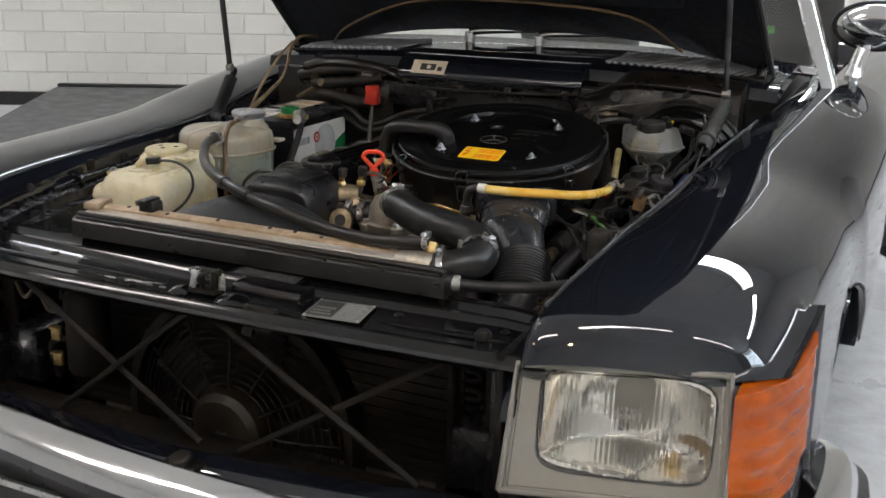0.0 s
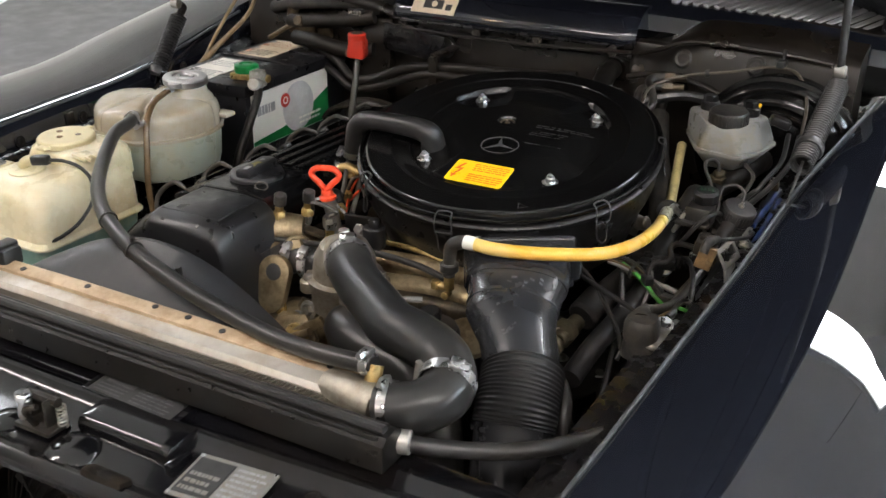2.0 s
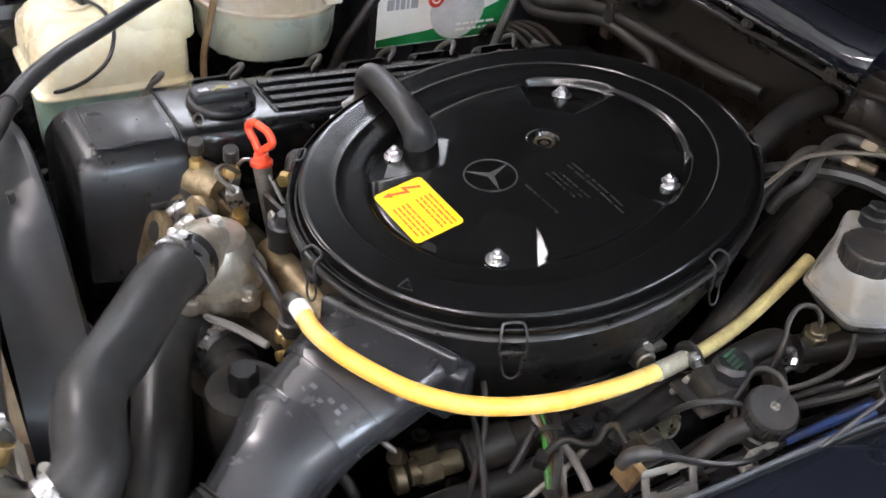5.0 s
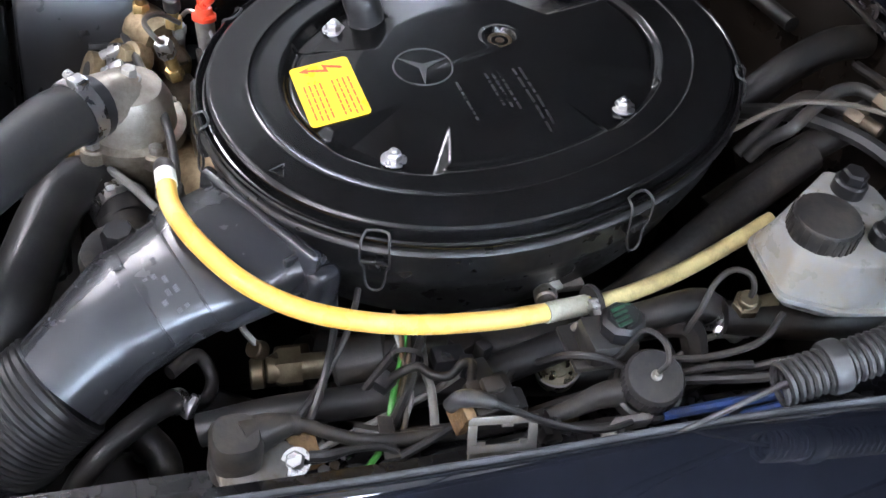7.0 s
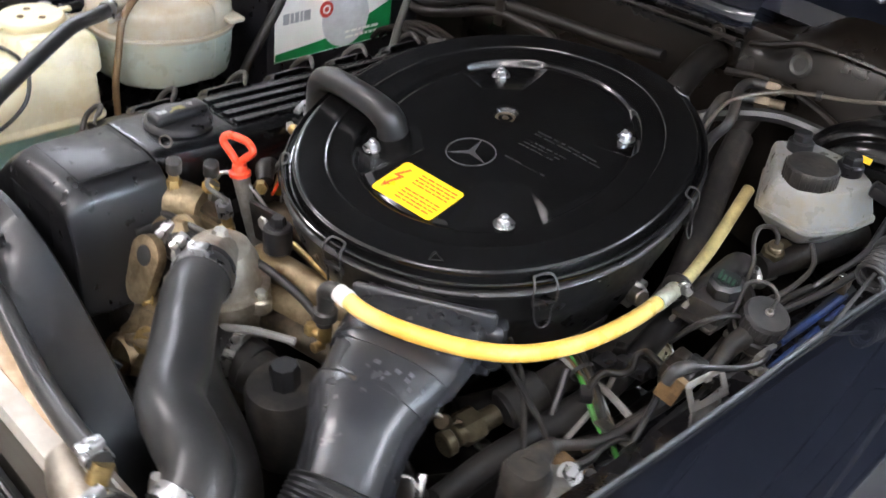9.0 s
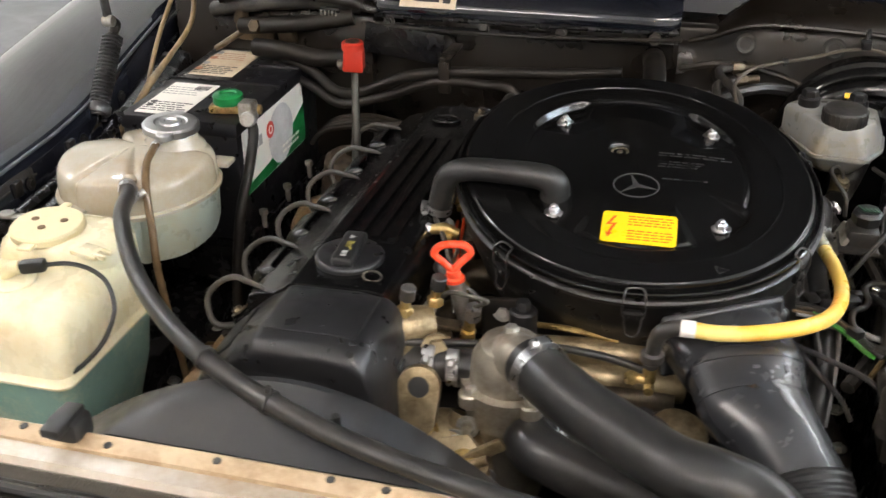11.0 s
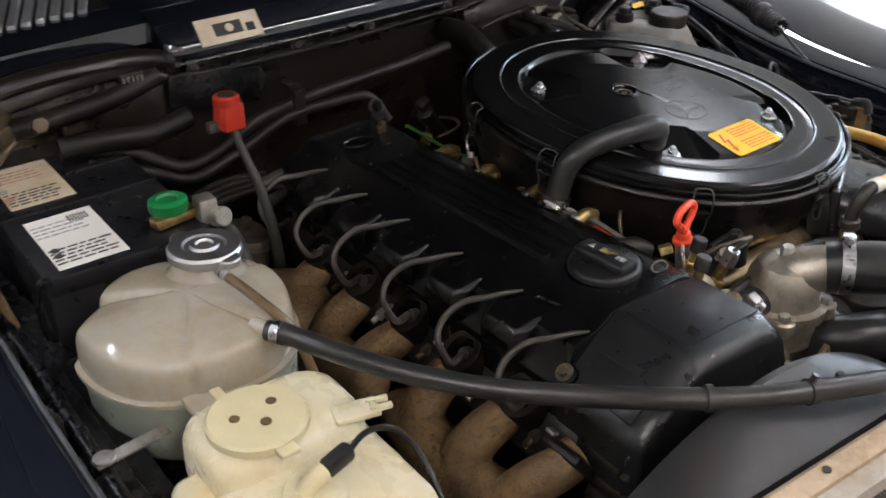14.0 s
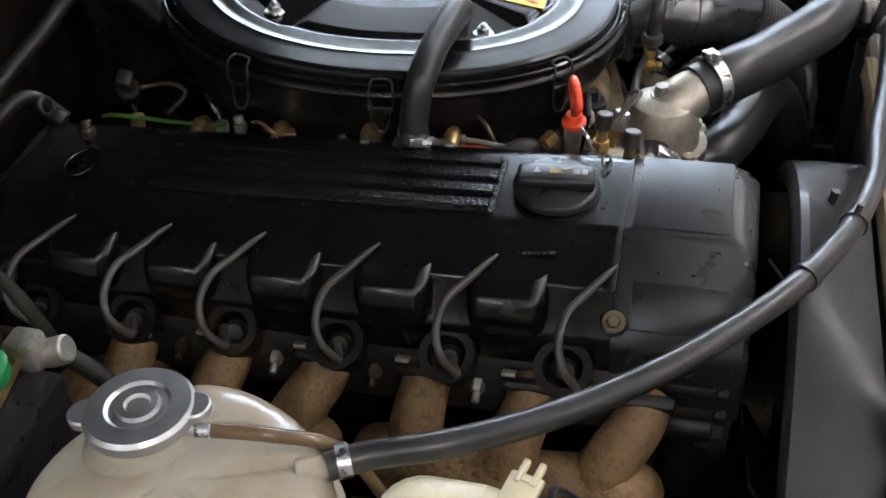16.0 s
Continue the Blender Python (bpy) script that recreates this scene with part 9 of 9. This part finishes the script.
def loom_bundle():
    """The strands that climb from the fender loom to the throttle body, tied together."""
    e = thing("wire_bundle", (0.5, 0.87, 0.76), "tied bundle of green, grey, brown and black wires", "wires")
    for m, r, pts in (
        (WIREGREEN, 0.0028, [(0.427, 0.906, 0.8), (0.438, 0.901, 0.797), (0.453, 0.894, 0.793), (0.468, 0.887, 0.785), (0.481, 0.882, 0.776), (0.494, 0.879, 0.77)]),
        (WIREGREEN, 0.0026, [(0.505, 0.876, 0.774), (0.515, 0.866, 0.778), (0.527, 0.855, 0.782), (0.54, 0.845, 0.784)]),
        (WIREGREY, 0.0022, [(0.41, 0.9, 0.8), (0.421, 0.898, 0.8), (0.438, 0.898, 0.797), (0.451, 0.899, 0.79), (0.473, 0.899, 0.785), (0.485, 0.894, 0.78), (0.498, 0.887, 0.775)]),
        (DULLTUBE, 0.0024, [(0.41, 0.902, 0.8), (0.426, 0.902, 0.8), (0.445, 0.898, 0.796), (0.466, 0.898, 0.79), (0.48, 0.894, 0.782), (0.496, 0.889, 0.777), (0.507, 0.882, 0.775)]),
        (RUBBER, 0.0042, [(0.41, 0.92, 0.8), (0.429, 0.917, 0.8), (0.445, 0.909, 0.798), (0.463, 0.901, 0.79), (0.48, 0.89, 0.783), (0.492, 0.881, 0.778), (0.502, 0.875, 0.775)]),
        (OLDRUBBER, 0.0036, [(0.41, 0.912, 0.8), (0.427, 0.91, 0.8), (0.446, 0.903, 0.796), (0.465, 0.897, 0.79), (0.481, 0.888, 0.78), (0.494, 0.882, 0.776)]),
        (OILY, 0.002, [(0.41, 0.908, 0.803), (0.43, 0.907, 0.803), (0.452, 0.9, 0.799), (0.472, 0.892, 0.788), (0.49, 0.886, 0.778)]),
        (TUBEBROWN, 0.0018, [(0.405, 0.9, 0.804), (0.43, 0.9, 0.801), (0.45, 0.896, 0.795), (0.468, 0.891, 0.786), (0.484, 0.887, 0.777)]),
    ):
        part("strand", tube(pts, r, 8), m, e)
    part("tie", lathe([(0.0115, -0.002), (0.0125, -0.002), (0.0125, 0.002), (0.0115, 0.002), (0.0115, -0.002)], (0.446, 0.902, 0.796), (0.9, -0.3, -0.25), 16), RUBBER, e)
    w = thing("wire", (0.43, 0.925, 0.78), "pale grey wire crossing to the fender loom", "wire")
    part("strand", tube([(0.42, 0.921, 0.784), (0.436, 0.919, 0.782), (0.449, 0.917, 0.78), (0.463, 0.918, 0.778), (0.48, 0.916, 0.776), (0.495, 0.913, 0.774), (0.518, 0.907, 0.772)], 0.0036, 8), WIREGREY, w)
    items = (
        ("black wire hanging beside the duct", RUBBER, 0.0031, [(0.364, 0.861, 0.8), (0.388, 0.857, 0.795), (0.41, 0.852, 0.79), (0.439, 0.841, 0.786), (0.462, 0.831, 0.783), (0.48, 0.821, 0.78), (0.495, 0.812, 0.772)]),
        ("brown-grey wire hanging beside the duct", OLDRUBBER, 0.0028, [(0.374, 0.879, 0.8), (0.387, 0.874, 0.795), (0.408, 0.863, 0.785), (0.422, 0.852, 0.775), (0.438, 0.838, 0.765), (0.458, 0.817, 0.755), (0.47, 0.80, 0.74)]),
        ("black corrugated loom along the gutter", RUBBER, 0.006, [(0.505, 0.81, 0.762), (0.53, 0.86, 0.774), (0.545, 0.93, 0.784), (0.548, 1.0, 0.79)]),
        ("thick black loom low beside the fender", OLDRUBBER, 0.0085, [(0.47, 0.86, 0.74), (0.5, 0.92, 0.752), (0.515, 1.0, 0.765), (0.52, 1.08, 0.78)]),
        ("brown-sleeved wire beside the fender", SLEEVE, 0.003, [(0.49, 0.86, 0.757), (0.512, 0.91, 0.766), (0.522, 0.97, 0.775), (0.515, 1.02, 0.785)]),
        ("grey flat strap over the actuator hose", OLDRUBBER, 0.0028, [(0.505, 1.085, 0.83), (0.52, 1.11, 0.845), (0.52, 1.15, 0.855), (0.5, 1.18, 0.86)]),
        ("black wire looping below the reservoir", RUBBER, 0.004, [(0.55, 1.28, 0.88), (0.555, 1.22, 0.862), (0.545, 1.15, 0.845), (0.52, 1.1, 0.82), (0.5, 1.06, 0.80)]),
        ("blue-taped loom end beside the gutter", WIREBLUE, 0.0042, [(0.545, 1.07, 0.815), (0.55, 1.12, 0.825), (0.552, 1.17, 0.832)]),
        ("dusty hose low under the master cylinder", OLDRUBBER, 0.012, [(0.43, 1.05, 0.765), (0.44, 1.1, 0.79), (0.452, 1.14, 0.80), (0.47, 1.15, 0.77)]),
    )
    cl = thing("sensor_lead", (0.511, 0.927, 0.83), "dark brown sensor lead with a right-angle rubber plug", "cable")
    part("lead", tube([(0.47, 0.879, 0.8), (0.466, 0.892, 0.805), (0.468, 0.903, 0.81), (0.479, 0.911, 0.812), (0.483, 0.922, 0.815), (0.479, 0.932, 0.822), (0.485, 0.936, 0.828), (0.497, 0.932, 0.831), (0.511, 0.927, 0.832)], 0.0036, 10), GRIME, cl)
    part("lead_plug", rbox((0.012, 0.016, 0.01), (0.47, 0.878, 0.799), 0.002, (0, 0, 40)), PLASTIC, cl)
    part("elbow_plug", tube([(0.527, 0.905, 0.838), (0.529, 0.909, 0.847), (0.531, 0.914, 0.85), (0.532, 0.922, 0.849), (0.535, 0.934, 0.846)], [0.0055, 0.006, 0.0065, 0.0062, 0.005], 12), OLDRUBBER, cl, "dusty right-angle rubber plug")
    part("tail", tube([(0.534, 0.932, 0.846), (0.541, 0.948, 0.842), (0.549, 0.965, 0.838), (0.554, 0.981, 0.834), (0.557, 0.998, 0.83), (0.558, 1.017, 0.828), (0.55, 1.04, 0.82)], 0.0027, 8), RUBBER, cl)
    for label, m, r, pts in items:
        x = thing("wire", pts[0], label, "wire")
        part("strand", tube(pts, r, 8), m, x)
    for n, (x, y, z, s) in enumerate(((0.53, 0.815, 0.775, 0.016), (0.545, 0.835, 0.778, 0.012), (0.515, 0.835, 0.768, 0.014), (0.535, 0.985, 0.80, 0.014), (0.5, 0.965, 0.795, 0.016), (0.55, 1.03, 0.802, 0.012), (0.545, 1.17, 0.84, 0.014))):
        c = thing("loom_clip", (x, y, z - s / 2), "small dusty clip on the fender loom", "clip")
        part("clip_body", join(rbox((s, s * 1.5, s * 0.7), (x, y, z), 0.002, (0, 0, 31 * n)), rbox((s * 0.5, s * 0.6, s * 1.1), (x + s * 0.3, y - s * 0.4, z + s * 0.2), 0.0015, (0, 12, 31 * n))), (PLASTIC, ZINC, OILY, GRIME)[n % 4], c)
        part("clip_screw", hexhead(0.0045, 0.004, (x - s * 0.2, y + s * 0.4, z + s * 0.34)), STEEL, c)
    st = thing("steel_strip", (0.478, 0.865, 0.75), "flat dark strip crossing the fender loom", "bracket")
    part("strip", prism([(0.489, 0.868), (0.492, 0.879), (0.528, 0.877), (0.528, 0.865)], 0.784, 0.787, bevel=0.0008), OLDRUBBER, st)
    ub = thing("union_bracket", (0.36, 0.84, 0.73), "dusty cast union with a cross-drilled head", "fitting")
    part("union", join(disc(0.008, 0.014, (0.372, 0.805, 0.735), (0.3, -0.6, 0.6), 16), hexhead(0.007, 0.012, (0.38, 0.82, 0.73), (0.4, -0.7, 0.5)), rbox((0.02, 0.03, 0.02), (0.372, 0.83, 0.72), 0.003, (0, 20, 0))), OILY, ub)
    part("thin_pipe", tube([(0.375, 0.80, 0.745), (0.36, 0.79, 0.752), (0.345, 0.795, 0.748)], 0.003, 8), ZINC, ub)


loom_bundle()


def rear_clutter():
    for k in range(4):
        y = 1.275 + 0.016 * k
        e = thing("ignition_lead", (-0.22, y, 0.8), "grey-black ignition lead crossing behind the rocker cover", "cable", "rear leads")
        part("lead", tube([(-0.30, y, 0.775), (-0.285, y + 0.006, 0.793), (-0.255, y + 0.012, 0.802), (-0.215, y + 0.012, 0.805), (-0.17, y + 0.008, 0.80)], 0.0042, 8), SHADEDIRT, e)
    d = thing("heat_shroud", (-0.24, 1.15, 0.66), "rust-brown domed heat shroud over the rear runners", "heat shield")
    part("dome", loft([[(-0.235 + 0.055 * k * math.cos(q), 1.165 + 0.075 * k * math.sin(q), 0.655 + h_) for q in np.linspace(0, 2 * math.pi, 25)[:-1]] for k, h_ in ((1.0, 0.0), (1.0, 0.03), (0.95, 0.052), (0.8, 0.068), (0.5, 0.077), (0.15, 0.079))]), RUST, d, sharp=50)
    part("seam", loft([[(-0.235 + 0.055 * k * math.cos(q), 1.165 + 0.075 * k * math.sin(q), 0.655 + h_) for q in np.linspace(0, 2 * math.pi, 25)[:-1]] for k, h_ in ((0.98, 0.0), (1.08, 0.001), (1.08, 0.004), (0.98, 0.005))]), RUST, d)
    st = thing("starter_solenoid", (-0.25, 1.28, 0.7), "rusty dark cylinder low behind the engine", "engine part")
    part("cylinder", lathe([(0, 0), (0.034, 0.002), (0.038, 0.008), (0.038, 0.07), (0.03, 0.08), (0, 0.082)], (-0.255, 1.285, 0.685), (0.25, -0.2, 1), 24), RUSTDARK, st)
    part("terminal", hexhead(0.008, 0.012, (-0.235, 1.27, 0.768), (0.25, -0.2, 1)), OILY, st)
    c = thing("loom_plug", (-0.30, 1.40, 0.93), "small black multi-pin plug on the firewall", "connector")
    part("plug_body", rbox((0.034, 0.016, 0.02), (-0.305, 1.405, 0.945), 0.003), PLASTIC, c)
    part("plug_pins", join(*[rbox((0.003, 0.004, 0.012), (-0.317 + 0.006 * k, 1.395, 0.945), 0.0008) for k in range(5)]), ZINC, c, smooth=False)
    for n, (label, m, r, pts) in enumerate((
("dusty vacuum line on the firewall", SHADERUB, 0.003, [(-0.26, 1.42, 0.93), (-0.15, 1.415, 0.925), (0.0, 1.415, 0.925), (0.14, 1.415, 0.93), (0.24, 1.40, 0.94)]),
        ("dusty pipe along the footwell", GRIME, 0.005, [(0.24, 1.395, 0.90), (0.31, 1.385, 0.915), (0.40, 1.375, 0.90), (0.44, 1.36, 0.87)]),
        ("black hose behind the air cleaner", RUBBER, 0.008, [(0.25, 1.27, 0.86), (0.29, 1.30, 0.885), (0.35, 1.33, 0.90), (0.40, 1.36, 0.89)]),
        ("wire from the coolant switch", OILY, 0.0022, [(0.02, 1.20, 0.845), (0.045, 1.19, 0.855), (0.06, 1.215, 0.855), (0.055, 1.245, 0.85)]),
        ("orange-brown wire beside the rocker cover", TUBEBROWN, 0.0022, [(0.012, 1.105, 0.85), (0.0, 1.09, 0.858), (-0.004, 1.075, 0.85), (0.008, 1.06, 0.842)]),
    )):
        e = thing("wire", pts[0], label, "wire")
        part("strand", tube(pts, r, 8), m, e)
    for n, (x, y, z) in enumerate(((0.004, 1.075, 0.845), (0.006, 0.985, 0.85), (0.01, 0.905, 0.85), (0.004, 1.16, 0.842))):
        e = thing("injector_clamp", (x, y, z - 0.01), "brassy injector clamp beside the rocker cover", "fitting", "injector clamps")
        part("clamp_body", join(tube([(x - 0.012, y - 0.002, z), (x + 0.004, y, z + 0.002), (x + 0.02, y + 0.002, z - 0.004)], [0.006, 0.0075, 0.006], 10), rbox((0.012, 0.022, 0.008), (x + 0.01, y, z - 0.006), 0.002)), BRASS if n % 2 else GOLD, e)
        part("clamp_nut", hexhead(0.0065, 0.007, (x - 0.012, y - 0.002, z), (-1, 0, 0.3)), STEEL, e)
    for n, (x, y, z, ax) in enumerate(((-0.33, 1.40, 0.93, (0, -1, 0.3)), (0.33, 1.402, 0.94, (0, -1, 0.3)), (0.45, 1.392, 0.945, (0, -1, 0.3)))):
        e = thing("rubber_grommet", (x, y, z), "round dusty rubber grommet in the firewall", "grommet", "grommets")
        part("ring", lathe([(0.008, 0), (0.014, 0.001), (0.016, 0.004), (0.012, 0.007), (0.008, 0.006)], (x, y, z), ax, 20), OLDRUBBER, e)
        part("plug", disc(0.0085, 0.004, (x, y, z), ax, 16), GRIME, e)
    p = thing("chalk_mark", (0.412, 1.04, 0.79), "faded red paint mark on the steering hose", "mark")
    part("paint_mark", join(*[moved(disc(0.005, 0.0012, (0, 0, 0), (0, 0, 1), 9), pose(0.421 + 0.002 * k, 1.06 + 0.011 * k, 0.7965 + 0.003 * k, 20, 10, 40 * k)) for k in range(3)]), INKRED, p)


rear_clutter()


def head_clutter():
    f = thing("coolant_flange", (0.02, 0.74, 0.75), "oily golden cast flange with sender units", "casting")
    part("flange_body", join(tube([(-0.01, 0.735, 0.80), (0.012, 0.745, 0.815), (0.04, 0.76, 0.815)], [0.02, 0.024, 0.02], 14), rbox((0.05, 0.03, 0.05), (0.03, 0.765, 0.785), 0.008, (0, 15, 20))), GOLDALU, f)
    part("side_boss", join(disc(0.016, 0.02, (0.045, 0.742, 0.80), (0.4, -0.8, 0.4)), hexhead(0.011, 0.012, (0.052, 0.728, 0.808), (0.4, -0.8, 0.4))), GOLDALU, f)
    for n, (x, y, z) in enumerate(((0.015, 0.742, 0.842), (0.04, 0.77, 0.842))):
        part("sender", join(hexhead(0.009, 0.01, (x, y, z - 0.008)), disc(0.0055, 0.016, (x, y, z), (0.2, -0.1, 1), 12)), BRASS, f, "brass sender")
        part("sender_boot", disc(0.008, 0.016, (x + 0.003, y - 0.001, z + 0.012), (0.2, -0.1, 1), 14), OLDRUBBER, f)
    for n, (x, y, z, ax) in enumerate(((0.095, 0.69, 0.745, (0, -1, 0.2)), (0.055, 0.685, 0.74, (-0.3, -1, 0.2)), (0.08, 0.68, 0.715, (0, -1, 0.1)), (0.02, 0.69, 0.735, (0, -1, 0.1)))):
        bolt((x, y, z), ax, 0.008, 0.009, parent=f, name="casting_bolt", material=(ZINC, BRASS, GOLDALU)[n % 3])
    b = thing("tension_bracket", (0.09, 0.67, 0.68), "oily golden belt tension bracket", "bracket")
    part("bracket_plate", moved(prism([(-0.035, -0.03), (0.03, -0.025), (0.04, 0.0), (0.02, 0.03), (-0.02, 0.028), (-0.04, 0.0)], -0.005, 0.005, bevel=0.0015), frame_at((0.085, 0.662, 0.715), (1, 0.1, 0.2), (0, -0.8, 0.6))), GOLDALU, b)
    part("bracket_rod", tube([(0.05, 0.65, 0.70), (0.09, 0.648, 0.722), (0.125, 0.65, 0.74)], 0.005, 10), GOLDALU, b)
    part("pivot", disc(0.014, 0.02, (0.10, 0.665, 0.72), (0, -0.8, 0.6)), BRASS, b)
    p = thing("fuel_line", (0.08, 0.8, 0.8), "thin braided metal fuel line beside the air cleaner", "pipe")
    part("line", tube([(-0.005, 0.93, 0.852), (0.012, 0.90, 0.85), (0.028, 0.87, 0.836), (0.042, 0.835, 0.82), (0.05, 0.81, 0.80)], 0.0032, 8), DULLTUBE, p)
    part("line", tube([(0.018, 0.95, 0.84), (0.024, 0.91, 0.835), (0.036, 0.87, 0.825), (0.05, 0.84, 0.81)], 0.0018, 8), INKRED, p, "red wire")
    part("rubber_end", tube([(0.02, 0.86, 0.828), (0.03, 0.845, 0.832), (0.045, 0.835, 0.825)], [0.008, 0.011, 0.009], 12), OLDRUBBER, p)
    part("brass_end", hexhead(0.008, 0.014, (0.05, 0.825, 0.826), (0.6, -0.4, 0.2)), BRASS, p)
    c = thing("throttle_bracket", (0.11, 0.8, 0.8), "dark bracket plate with a bright screw", "bracket")
    part("plate", rbox((0.05, 0.006, 0.05), (0.11, 0.795, 0.815), 0.002, (10, 0, 8)), GRIME, c)
    part("screw", join(hexhead(0.007, 0.006, (0.108, 0.791, 0.822), (0, -1, 0.2)), disc(0.011, 0.002, (0.108, 0.792, 0.822), (0, -1, 0.2))), ZINC, c)
    g = thing("inlet_pipes", (0.2, 0.8, 0.76), "oily tan cast inlet pipes below the air cleaner", "pipes")
    part("pipe", tube([(0.10, 0.79, 0.775), (0.17, 0.79, 0.785), (0.24, 0.80, 0.782), (0.3, 0.815, 0.772)], 0.016, 14), GOLDALU, g)
    part("pipe", tube([(0.16, 0.755, 0.752), (0.22, 0.765, 0.752), (0.29, 0.785, 0.745)], 0.014, 14), OILY, g)
    part("small_line", tube([(0.13, 0.81, 0.80), (0.18, 0.80, 0.806), (0.23, 0.80, 0.80)], 0.0035, 8), BRASS, g)


head_clutter()
blocks()
